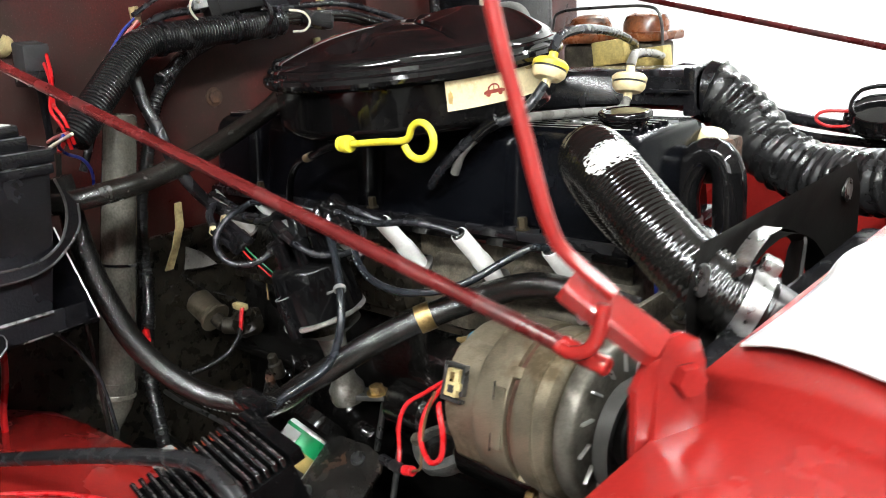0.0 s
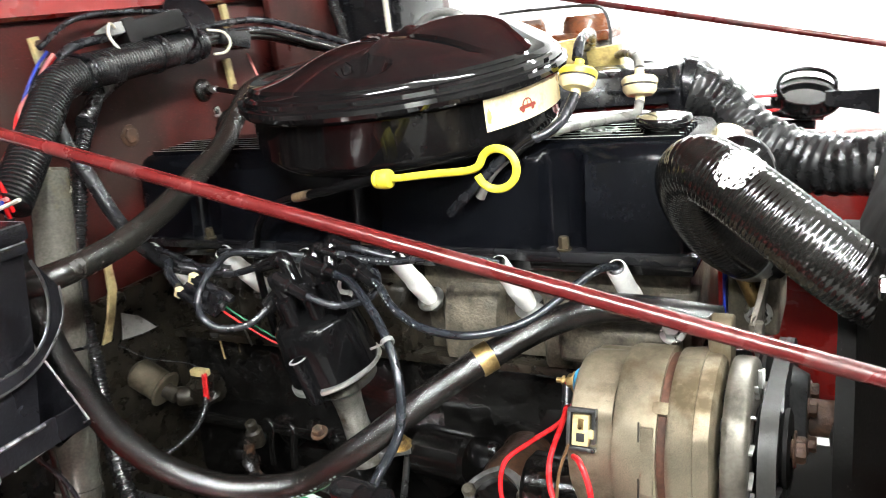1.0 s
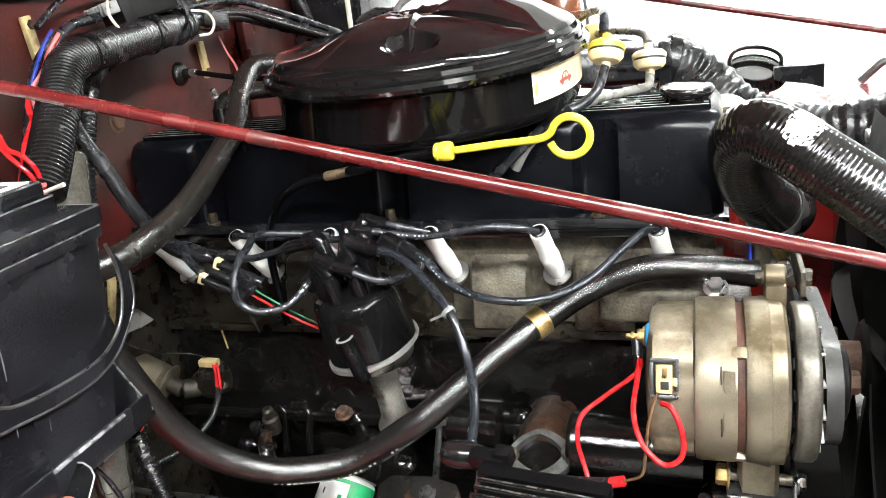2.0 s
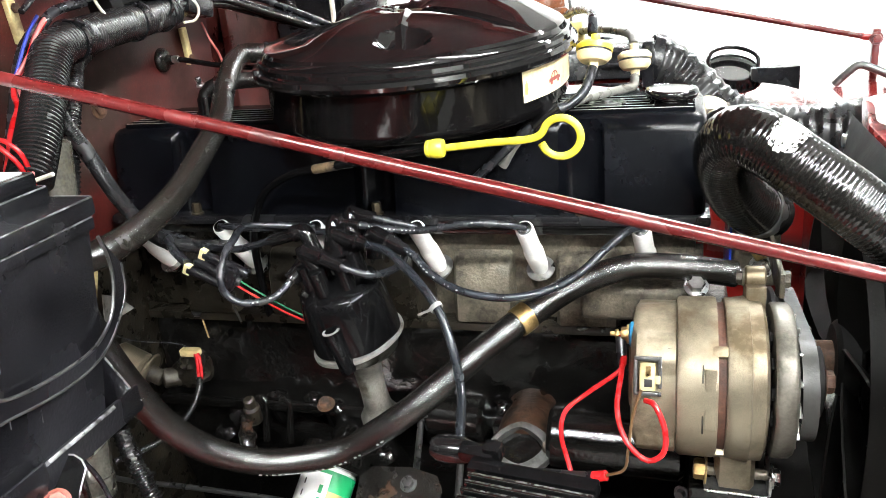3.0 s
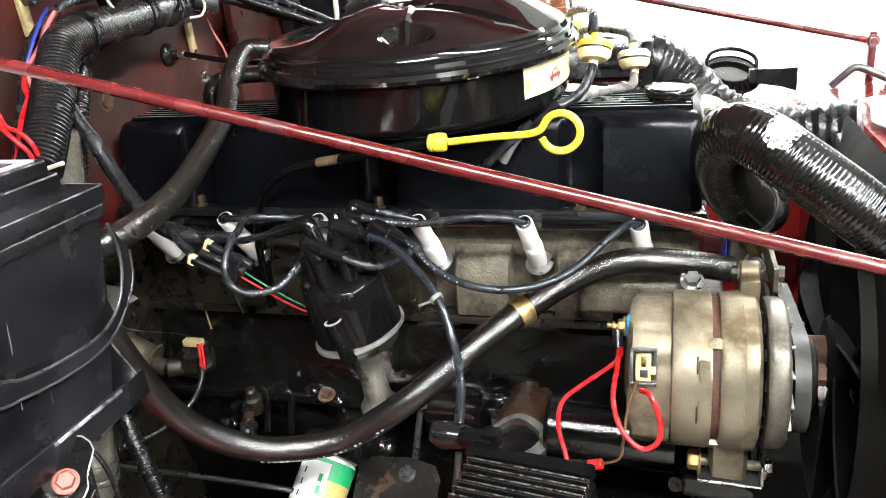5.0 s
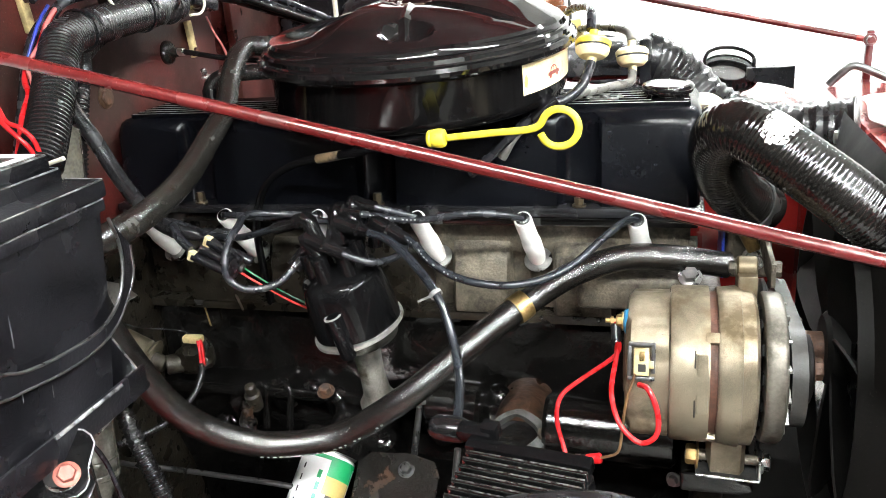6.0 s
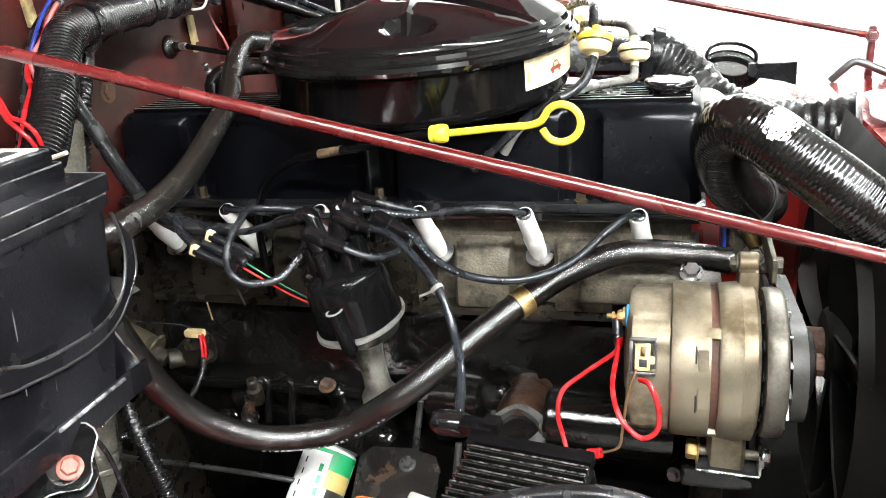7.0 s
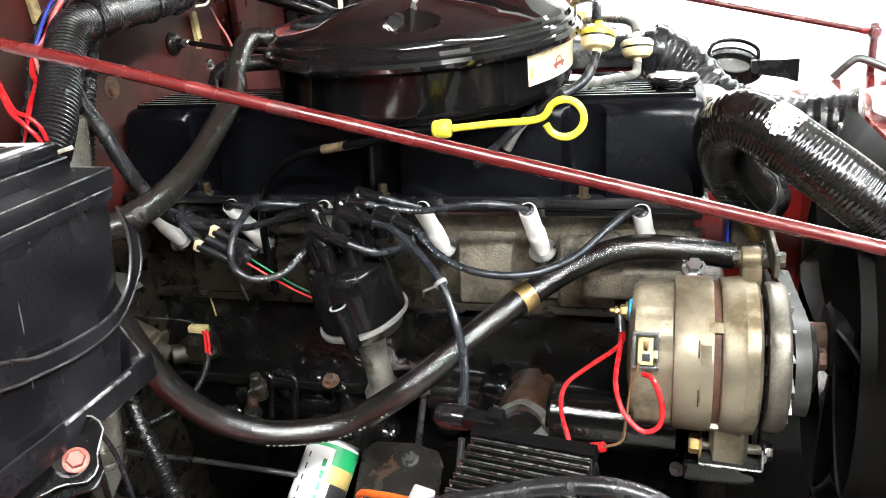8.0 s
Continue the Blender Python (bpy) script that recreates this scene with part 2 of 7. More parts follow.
# ---- building helpers ----
def part(name, bm, material, parent, label="", sharp=40):
    """One mesh under a thing or a part; the mesh is drawn in world places."""
    me = bpy.data.meshes.new(name)
    bmesh.ops.recalc_face_normals(bm, faces=bm.faces)
    bm.to_mesh(me)
    bm.free()
    me.materials.append(material)
    me.polygons.foreach_set("use_smooth", [True] * len(me.polygons))
    me.set_sharp_from_angle(angle=radians(sharp))
    ob = new(name, me)
    if parent is not None:
        ob.parent = parent
        if parent.parent is None:
            ob.matrix_parent_inverse = Matrix.Translation(-parent.location)
    if label:
        ob["label"] = label
    return ob


def thing(name, base, label, category, group="", kind=""):
    ob = new(name)
    ob.location, ob.empty_display_size = base, 0.02
    return tagged(ob, label, category, group, kind)


def solo(name, bm, material, label, category, group="", kind="", sharp=40):
    return tagged(part(name, bm, material, None, sharp=sharp), label, category, group, kind)


def axis_frame(at, way, up=(0, 0, 1)):
    """A frame at a place whose z runs along way."""
    z = Vector(way).normalized()
    u = Vector(up)
    if abs(z.dot(u.normalized())) > 0.98:
        u = Vector((1, 0, 0))
    x = u.cross(z).normalized()
    y = z.cross(x)
    m = Matrix((x, y, z)).transposed().to_4x4()
    m.translation = at
    return m


def box(bm, size, m, bevel=0.002, seg=2):
    made = bmesh.ops.create_cube(bm, size=1.0, matrix=m @ Matrix.Diagonal((*size, 1)))
    if bevel:
        edges = {e for v in made["verts"] for e in v.link_edges}
        bmesh.ops.bevel(bm, geom=list(edges), offset=min(bevel, 0.45 * min(size)), segments=seg, affect="EDGES", profile=0.6)
    return bm


def lathe(bm, profile, m, seg=32, wobble=None):
    """Turns (radius, height) pairs round the z of m; a radius of 0 closes the end."""
    rings = []
    for r, h in profile:
        if r <= 1e-6:
            rings.append([bm.verts.new(m @ Vector((0, 0, h)))])
            continue
        ring = []
        for k in range(seg):
            a = 2 * math.pi * k / seg
            rr, hh = wobble(a, r, h) if wobble else (r, h)
            ring.append(bm.verts.new(m @ Vector((rr * math.cos(a), rr * math.sin(a), hh))))
        rings.append(ring)
    for a, b in zip(rings, rings[1:]):
        for k in range(seg):
            if len(a) == 1 and len(b) == 1:
                continue
            if len(a) == 1:
                bm.faces.new((a[0], b[k], b[(k + 1) % seg]))
            elif len(b) == 1:
                bm.faces.new((a[k], b[0], a[(k + 1) % seg]))
            else:
                bm.faces.new((a[k], b[k], b[(k + 1) % seg], a[(k + 1) % seg]))
    return bm


def rod(bm, a, b, r, r2=None, seg=16, bevel=0.0):
    a, b = Vector(a), Vector(b)
    n, r2 = (b - a).length, r if r2 is None else r2
    e = min(bevel or 0.15 * r, 0.4 * n)
    return lathe(bm, [(0, 0), (r - e, 0), (r, e), (r2, n - e), (r2 - e, n), (0, n)], axis_frame(a, b - a), seg)


def spline(points, step):
    """Even steps along a smooth curve through the points."""
    p = [Vector(v) for v in points]
    p = [2 * p[0] - p[1]] + p + [2 * p[-1] - p[-2]]
    fine = []
    for i in range(1, len(p) - 2):
        a, b, c, d = p[i - 1], p[i], p[i + 1], p[i + 2]
        for k in range(24):
            t = k / 24
            fine.append(0.5 * ((2 * b) + (c - a) * t + (2 * a - 5 * b + 4 * c - d) * t * t + (3 * b - a - 3 * c + d) * t ** 3))
    fine.append(p[-2])
    far = [0.0]
    for a, b in zip(fine, fine[1:]):
        far.append(far[-1] + (b - a).length)
    count = max(2, int(far[-1] / step) + 1)
    out, j = [], 0
    for k in range(count):
        s = far[-1] * k / (count - 1)
        while j < len(far) - 2 and far[j + 1] < s:
            j += 1
        u = (s - far[j]) / max(far[j + 1] - far[j], 1e-9)
        out.append(fine[j].lerp(fine[j + 1], u))
    return out, far[-1]


def tube(bm, points, r, seg=12, step=0.006, shape=None, flat=1.0):
    """A round run along a smooth curve; shape(s, a) multiplies the radius at a length along it and an angle round it."""
    c, length = spline(points, step)
    up, rings = Vector((0.13, 0.2, 0.97)), []
    for i, p in enumerate(c):
        way = (c[min(i + 1, len(c) - 1)] - c[max(i - 1, 0)]).normalized()
        side = up.cross(way)
        if side.length < 1e-4:
            side = Vector((1, 0, 0)).cross(way)
        side.normalize()
        up = way.cross(side).normalized()
        s, ring = length * i / (len(c) - 1), []
        for k in range(seg):
            a = 2 * math.pi * k / seg
            rr = r * (shape(s, a) if shape else 1.0)
            ring.append(bm.verts.new(p + side * rr * math.cos(a) * flat + up * rr * math.sin(a)))
        rings.append(ring)
    for a, b in zip(rings, rings[1:]):
        for k in range(seg):
            bm.faces.new((a[k], b[k], b[(k + 1) % seg], a[(k + 1) % seg]))
    bm.faces.new(rings[0][::-1])
    bm.faces.new(rings[-1])
    return bm


def ribbed(period, depth):
    """Square-shouldered ribs, as on split loom."""
    def shape(s, a):
        return 1.0 - depth * (0.5 - 0.5 * max(-1, min(1, 2.2 * math.sin(2 * math.pi * s / period))))
    return shape


def slab(bm, outline, thick, m, bevel=0.001):
    """A flat outline in the xy of m, given a thickness along its z."""
    low = [bm.verts.new(m @ Vector((x, y, 0))) for x, y in outline]
    high = [bm.verts.new(m @ Vector((x, y, thick))) for x, y in outline]
    n = len(outline)
    faces = [bm.faces.new(low[::-1]), bm.faces.new(high)]
    for k in range(n):
        faces.append(bm.faces.new((low[k], low[(k + 1) % n], high[(k + 1) % n], high[k])))
    if bevel:
        edges = {e for f in faces for e in f.edges}
        bmesh.ops.bevel(bm, geom=list(edges), offset=bevel, segments=2, affect="EDGES", profile=0.6)
    return bm


def loft(bm, sections):
    """Closed cross-sections of equal counts joined one to the next, with end caps."""
    rings = [[bm.verts.new(v) for v in s] for s in sections]
    for a, b in zip(rings, rings[1:]):
        for k in range(len(a)):
            bm.faces.new((a[k], b[k], b[(k + 1) % len(a)], a[(k + 1) % len(a)]))
    bm.faces.new(rings[0][::-1])
    bm.faces.new(rings[-1])
    return bm


def hexhead(bm, at, way, size, high, washer=True):
    m = axis_frame(at, way)
    if washer:
        lathe(bm, [(0, 0), (size * 0.78, 0), (size * 0.8, 0.0008), (size * 0.78, 0.0016), (0, 0.0016)], m, 20)
    lathe(bm, [(size * 0.56, 0.001), (size * 0.58, high * 0.8), (size * 0.5, high), (0, high)], m, 6)
    return bm


def bm_new():
    return bmesh.new()


# ---- the garage ----
def room():
    def panel(name, size, at, mat, label):
        solo(name, box(bm_new(), size, Matrix.Translation(at), 0), mat, label, "floor" if name == "floor" else "wall", kind="structure")
    panel("floor", (9, 9, 0.1), (-0.5, 1.0, -0.05), CONCRETE, "plain grey concrete garage floor")
    # The unseen ceiling is greyed to cut bounce light.
    panel("ceiling", (9, 9, 0.1), (-0.5, 1.0, 3.25), CEILING, "unseen garage ceiling, greyed to cut bounce light")
    panel("wall_north", (9, 0.1, 3.2), (-0.5, 5.45, 1.6), WALL, "plain bright white garage wall")
    # South and east walls are unseen; their tones are chosen to shape reflections.
    panel("wall_south", (6.45, 0.1, 3.2), (-1.775, -3.45, 1.6), DARK_WALL, "unseen wall darkened to keep reflections dark")
    panel("wall_south_panel", (2.45, 0.1, 3.2), (2.675, -3.45, 1.6), WALL, "unseen white panel added for a pale reflection")
    panel("wall_east", (0.1, 6.4, 3.2), (3.95, -0.2, 1.6), DARK_WALL, "unseen front wall darkened to shape reflections")
    panel("wall_east_return", (0.1, 2.4, 3.2), (3.95, 4.2, 1.6), WALL, "unseen white wall added to brighten hose highlights")
    panel("wall_west", (0.1, 8.8, 3.2), (-4.95, 1.0, 1.6), WALL, "plain white garage wall behind the car")


def ceiling_light(x, y, along_x, length=1.8, width=0.13):
    t = thing("ceiling_light", (x, y, 3.2), "long white fluorescent ceiling light, switched on", "ceiling light", "garage ceiling lights")
    sx, sy = (length, width) if along_x else (width, length)
    part("housing", box(bm_new(), (sx + 0.06, sy + 0.06, 0.05), Matrix.Translation((x, y, 3.172)), 0.004), WALL, t)
    part("diffuser", box(bm_new(), (sx, sy, 0.03), Matrix.Translation((x, y, 3.13)), 0.004), LAMP, t, "glowing white diffuser")


room()
for place in ((1.95, -0.6, False), (1.95, -2.5, False), (-0.15, -1.75, True), (-1.9, 4.2, True), (0.5, 2.9, True)):
    ceiling_light(*place)

# ---- the car body round the engine ----
FIREWALL = -0.965


def body_shell():
    bm = bm_new()
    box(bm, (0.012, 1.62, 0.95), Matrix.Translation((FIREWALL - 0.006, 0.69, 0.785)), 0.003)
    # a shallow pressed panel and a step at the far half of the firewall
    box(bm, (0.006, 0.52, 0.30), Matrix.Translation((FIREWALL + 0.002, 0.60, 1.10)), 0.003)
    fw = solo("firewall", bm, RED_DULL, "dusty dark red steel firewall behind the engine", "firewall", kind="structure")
    bm = bm_new()
    lip = [(-0.952, 1.252), (-0.946, 1.256), (-0.946, 1.272), (-0.958, 1.280), (-1.45, 1.295), (-1.45, 1.283), (-0.965, 1.266), (-0.965, 1.256)]
    loft(bm, [[Vector((x, y, z)) for x, z in lip] for y in (-0.12, 0.2, 0.7, 1.2, 1.5)])
    solo("cowl", bm, RED, "red steel cowl top along the firewall", "cowl", kind="structure")
    bm = bm_new()
    far = [(1.19, 0.55), (1.195, 0.965), (1.21, 0.975), (1.48, 0.96), (1.52, 0.93), (1.52, 0.92), (1.21, 0.96), (1.205, 0.55)]
    loft(bm, [[Vector((x, y, z)) for y, z in far] for x in (-0.96, -0.6, -0.2, 0.06)])
    solo("far_fender", bm, RED, "red steel fender on the far side of the engine bay", "fender", kind="structure")
    bm = bm_new()
    arch = []
    for x, drop in ((-0.96, 0.012), (-0.86, 0.0), (-0.76, -0.006), (-0.68, 0.0), (-0.61, 0.022), (-0.55, 0.07), (-0.50, 0.14), (-0.45, 0.28)):
        prof = [(0.02, 0.822), (0.20, 0.822), (0.285, 0.814), (0.330, 0.792), (0.346, 0.74), (0.346, 0.45), (0.336, 0.45), (0.336, 0.74), (0.322, 0.782), (0.28, 0.802), (0.20, 0.810), (0.02, 0.810)]
        arch.append([Vector((x, y, z - drop)) for y, z in prof])
    loft(bm, arch)
    solo("inner_fender", bm, RED, "rounded red inner fender above the wheel", "fender", kind="structure")
    # Unseen near fender, its red darkened for shade and dim reflections.
    bm = bm_new()
    near = [(0.03, 0.80), (0.02, 0.985), (0.0, 1.0), (-0.30, 0.99), (-0.36, 0.95), (-0.35, 0.94), (-0.30, 0.975), (0.0, 0.985), (0.012, 0.97), (0.02, 0.80)]
    loft(bm, [[Vector((x, y, z)) for y, z in near] for x in (-0.96, -0.5, -0.14)])
    solo("near_fender", bm, FENDER_SHADE, "unseen fender beside the battery, its red darkened for shade", "fender", kind="structure")
    # near-black sheet standing in for the shade under the open bay
    solo("bay_shade", box(bm_new(), (1.1, 1.1, 0.02), Matrix.Translation((-0.45, 0.74, 0.42)), 0.002), noise_mat("under_bay_shade", (0.006, 0.0055, 0.005), 0.9, vary=0.5, scale=12, bump=0.4, spec=0.03),
         "near-black sheet standing in for shade below the engine", "underbody", kind="structure")
    # hood propped open above the engine
    bm = bm_new()
    m = Matrix.Translation((-1.02, 0.69, 1.31)) @ Matrix.Rotation(radians(-39), 4, "Y")
    box(bm, (1.05, 1.38, 0.012), m @ Matrix.Translation((0.525, 0, 0)), 0.005)
    for y in (-0.685, 0.685):
        box(bm, (1.05, 0.012, 0.05), m @ Matrix.Translation((0.525, y, -0.028)), 0.004)
    for x in (0.12, 0.9):
        box(bm, (0.08, 1.2, 0.03), m @ Matrix.Translation((x, 0, -0.02)), 0.006)
    solo("hood", bm, HOOD_RED, "red hood propped open above the engine", "hood", kind="structure")
    # Toe board takes the darkened tone for the dim lower bay.
    solo("toe_board", box(bm_new(), (0.02, 1.3, 0.55), Matrix.Translation((FIREWALL + 0.006, 0.70, 0.68)), 0.004), OILY_SHADED,
         "dark lower firewall panel, toned for the dim bay", "panel", kind="structure")


body_shell()


def grille_top():
    bm = bm_new()
    prof = [(-0.162, 0.60), (-0.162, 1.006), (-0.156, 1.016), (-0.10, 1.022), (0.03, 1.012), (0.07, 0.99), (0.09, 0.94), (0.09, 0.60),
            (0.08, 0.60), (0.08, 0.93), (0.06, 0.975), (0.02, 0.995), (-0.10, 1.008), (-0.148, 1.004), (-0.152, 0.99), (-0.152, 0.60)]
    rows = []
    # the upper band is raised behind a seam that runs slightly askew
    for y, dz, skew in ((-0.10, -0.05, 0), (0.0, -0.02, 0), (0.12, -0.006, 0), (0.24, -0.002, 0), (0.336, 0.0, 0.2), (0.340, 0.002, 0.2), (0.345, 0.010, 0.2), (0.350, 0.012, 0.2), (0.40, 0.012, 0), (0.8, 0.012, 0), (1.08, 0.012, 0), (1.10, 0.0, 0), (1.45, -0.03, 0)):
        rows.append([Vector((x, y - skew * (x + 0.15), z + dz)) for x, z in prof])
    loft(bm, rows)
    solo("grille_shell", bm, RED, "red steel grille shell and front panel", "grille", kind="structure")


grille_top()

# ---- radiator, shroud and fan ----
def radiator():
    t = thing("radiator", (-0.19, 0.70, 0.55), "black radiator with a crimped top tank behind the grille", "radiator")
    bm = bm_new()
    box(bm, (0.05, 0.375, 0.44), Matrix.Translation((-0.168, 0.560, 0.76)), 0.004)
    part("core", bm, SATIN_BLACK, t)
    bm = bm_new()
    box(bm, (0.055, 0.375, 0.055), Matrix.Translation((-0.170, 0.560, 0.976)), 0.012, 3)
    part("top_tank", bm, SATIN_BLACK, t)
    bm = bm_new()
    rod(bm, (-0.190, 0.474, 1.020), (-0.160, 0.488, 0.998), 0.021, seg=28)
    part("inlet_neck", bm, DARK_STEEL, t)
    s = thing("fan_shroud", (-0.20, 0.70, 0.60), "matt black plastic fan shroud on the radiator", "fan shroud")
    bm = bm_new()
    cy, cz, R = 0.578, 0.875, 0.158
    outer, inner = [], []
    for k in range(48):
        a = 2 * math.pi * k / 48
        c, sn = math.cos(a), math.sin(a)
        f = min(0.163 / max(abs(c), 1e-3), (0.190 if sn > 0 else 0.188) / max(abs(sn), 1e-3))
        outer.append(Vector((-0.197, cy - 0.002 + f * c, cz + f * sn)))
        inner.append(Vector((-0.215, cy + R * c, cz + R * sn)))
    mouth = [Vector((-0.226, v.y, v.z)) for v in inner]
    back = [Vector((-0.226, cy + (v.y - cy) * 0.985, cz + (v.z - cz) * 0.985)) for v in inner]
    back2 = [Vector((-0.205, v.y, v.z)) for v in back]
    rings = [[bm.verts.new(v) for v in ring] for ring in (outer, inner, mouth, back, back2)]
    for a, b in zip(rings, rings[1:]):
        for k in range(48):
            bm.faces.new((a[k], b[k], b[(k + 1) % 48], a[(k + 1) % 48]))
    part("shroud_panel", bm, SHROUD, s)
    for yy in (0.440, 0.715):
        part("shroud_screw", hexhead(bm_new(), (-0.199, yy, 1.040), (-1, 0, 0), 0.013, 0.006), STEEL, s)
    fy, fz = 0.578, 0.875
    f = thing("engine_fan", (-0.213, fy, fz), "dark engine cooling fan in front of the shroud", "fan")
    hub = part("hub", rod(bm_new(), (-0.224, fy, fz), (-0.202, fy, fz), 0.034, seg=28, bevel=0.004), FAN_GREY, f)
    for k in range(7):
        a = 2 * math.pi * (k + 0.3) / 7
        bm = bm_new()
        m = Matrix.Translation((-0.213, fy, fz)) @ Matrix.Rotation(a, 4, "X") @ Matrix.Rotation(radians(28), 4, "Y")
        sec = []
        for r, w, bow in ((0.030, 0.018, 0.0), (0.055, 0.026, 0.002), (0.09, 0.031, 0.004), (0.125, 0.034, 0.004), (0.146, 0.031, 0.003), (0.152, 0.024, 0.003)):
            sec.append([m @ Vector((d, r, w * c)) for c, d in ((-1, 0.0), (-0.5, bow), (0.5, bow), (1, 0.0), (1, 0.0022), (0.5, bow + 0.0022), (-0.5, bow + 0.0022), (-1, 0.0022))])
        part("blade", loft(bm, sec), FAN_GREY, f)


radiator()

# ---- the engine ----
X_FRONT, X_REAR = -0.335, -0.948
BOLTS = (-0.4447, -0.6473, -0.850)
PLUGS = [-0.390 - 0.1035 * k for k in range(6)]


def valve_cover():
    t = thing("valve_cover", (-0.64, 0.67, 1.0), "satin black ribbed valve cover on the engine", "valve cover")
    stations = [X_FRONT, X_FRONT - 0.004, X_FRONT - 0.012]
    for b in BOLTS:
        stations += [b + 0.021, b + 0.0175, b + 0.012, b, b - 0.012, b - 0.0175, b - 0.021]
    stations += [X_REAR + 0.012, X_REAR + 0.004, X_REAR]
    sections = []
    for n, x in enumerate(stations):
        inset = {0: 0.010, 1: 0.003, len(stations) - 1: 0.010, len(stations) - 2: 0.003}.get(n, 0.0)
        near = min(abs(x - b) for b in BOLTS)
        g = 0.013 if near < 0.013 else (0.008 if near < 0.018 else 0.0)
        y0, y1 = 0.588 + inset, 0.755 - inset
        top = 1.094 - inset * 0.6
        sections.append([Vector((x, y, z)) for y, z in (
            (y0 + g, 1.004), (y0 + 0.004 + g, 1.03), (y0 + 0.010 + g, 1.078), (y0 + 0.013 + g * 0.6, top - 0.009), (y0 + 0.018 + g * 0.2, top - 0.003), (y0 + 0.026, top),
            (y1 - 0.026, top), (y1 - 0.016, top - 0.004), (y1 - 0.012, 1.078), (y1, 1.004))])
    body = part("cover_body", loft(bm_new(), sections), COVER_BLACK, t, sharp=50)
    bm = bm_new()
    box(bm, (0.622, 0.176, 0.010), Matrix.Translation((-0.6415, 0.6715, 1.0)), 0.003)
    part("flange", bm, SATIN_BLACK, t)
    for b in BOLTS:
        bm = bm_new()
        hexhead(bm, (b, 0.591, 1.005), (0, 0, 1), 0.0085, 0.012)
        part("flange_bolt", bm, noise_mat("tarnished_bolt", (0.075, 0.058, 0.036), 0.4, metal=0.7, vary=0.3, scale=90, bump=0.3), t, "tarnished hex bolt in a groove of the cover")
    for x0, x1 in ((-0.345, -0.475), (-0.62, -0.935)):
        for k in range(6):
            bm = bm_new()
            y = 0.618 + 0.0125 * k
            box(bm, (abs(x1 - x0), 0.0036, 0.0042), Matrix.Translation(((x0 + x1) / 2, y, 1.0955)), 0.0005)
            part("top_rib", bm, COVER_BLACK, body)
            part("rib_crest", box(bm_new(), (abs(x1 - x0) - 0.004, 0.0012, 0.0006), Matrix.Translation(((x0 + x1) / 2, y - 0.0009, 1.0977)), 0.0002), ALU_CLEAN, body, "thin bare metal crest of a rib")
    cap = part("oil_filler_cap", lathe(bm_new(), [(0.018, 0), (0.0195, 0.002), (0.0200, 0.0085), (0.0225, 0.0092), (0.0238, 0.0110), (0.0240, 0.0145), (0.0228, 0.0165), (0.0205, 0.0172), (0.0192, 0.0166), (0.0180, 0.0164), (0, 0.0168)],
                axis_frame((-0.366, 0.642, 1.094), (0.02, -0.05, 1)), 40), GLOSS_BLACK, t, "flat glossy black oil filler cap")
    bm = bm_new()
    lathe(bm, [(0.018, 0), (0.018, 0.003), (0.0165, 0.0045), (0.0130, 0.0045), (0.0120, 0.0030), (0.0060, 0.0030), (0.0050, 0.0060), (0, 0.0062)], axis_frame((-0.425, 0.652, 1.094), (0, 0, 1)), 32)
    part("cover_plug", bm, DARK_STEEL, t, "dark round plug with a bright edge on the cover")
    return t


def cylinder_head():
    t = thing("cylinder_head", (-0.64, 0.68, 0.88), "grimy bare cast iron cylinder head with spark plug pockets", "cylinder head")
    # Rear half, rear pads and foot get a darker tone for the shade there.
    for x0, x1, mat, label in ((-0.342, -0.600, IRON, ""), (-0.600, -0.942, OILY_SHADED, "rear of the head, darkened for shade")):
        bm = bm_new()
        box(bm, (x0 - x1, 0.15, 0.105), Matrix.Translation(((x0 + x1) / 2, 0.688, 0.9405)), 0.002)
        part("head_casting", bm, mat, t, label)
    bm = bm_new()
    box(bm, (0.612, 0.165, 0.009), Matrix.Translation((-0.6415, 0.6745, 0.988)), 0.002)
    part("head_rail", bm, BLOCK_BLACK, t)
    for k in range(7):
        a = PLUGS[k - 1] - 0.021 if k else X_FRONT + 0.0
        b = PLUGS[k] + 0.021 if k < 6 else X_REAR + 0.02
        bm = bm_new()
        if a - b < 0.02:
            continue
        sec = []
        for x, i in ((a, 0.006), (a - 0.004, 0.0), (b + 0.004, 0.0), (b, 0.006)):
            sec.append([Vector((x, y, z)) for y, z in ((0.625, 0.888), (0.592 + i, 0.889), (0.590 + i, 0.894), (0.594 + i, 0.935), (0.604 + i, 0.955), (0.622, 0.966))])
        part("head_pad", loft(bm, sec), IRON if k < 3 else OILY_SHADED, t, "" if k < 3 else "casting pad darkened for shade")
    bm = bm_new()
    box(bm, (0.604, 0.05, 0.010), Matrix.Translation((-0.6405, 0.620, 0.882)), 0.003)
    part("head_foot", bm, OILY_SHADED, t, "lower edge of the head, darkened for shade")
    return t


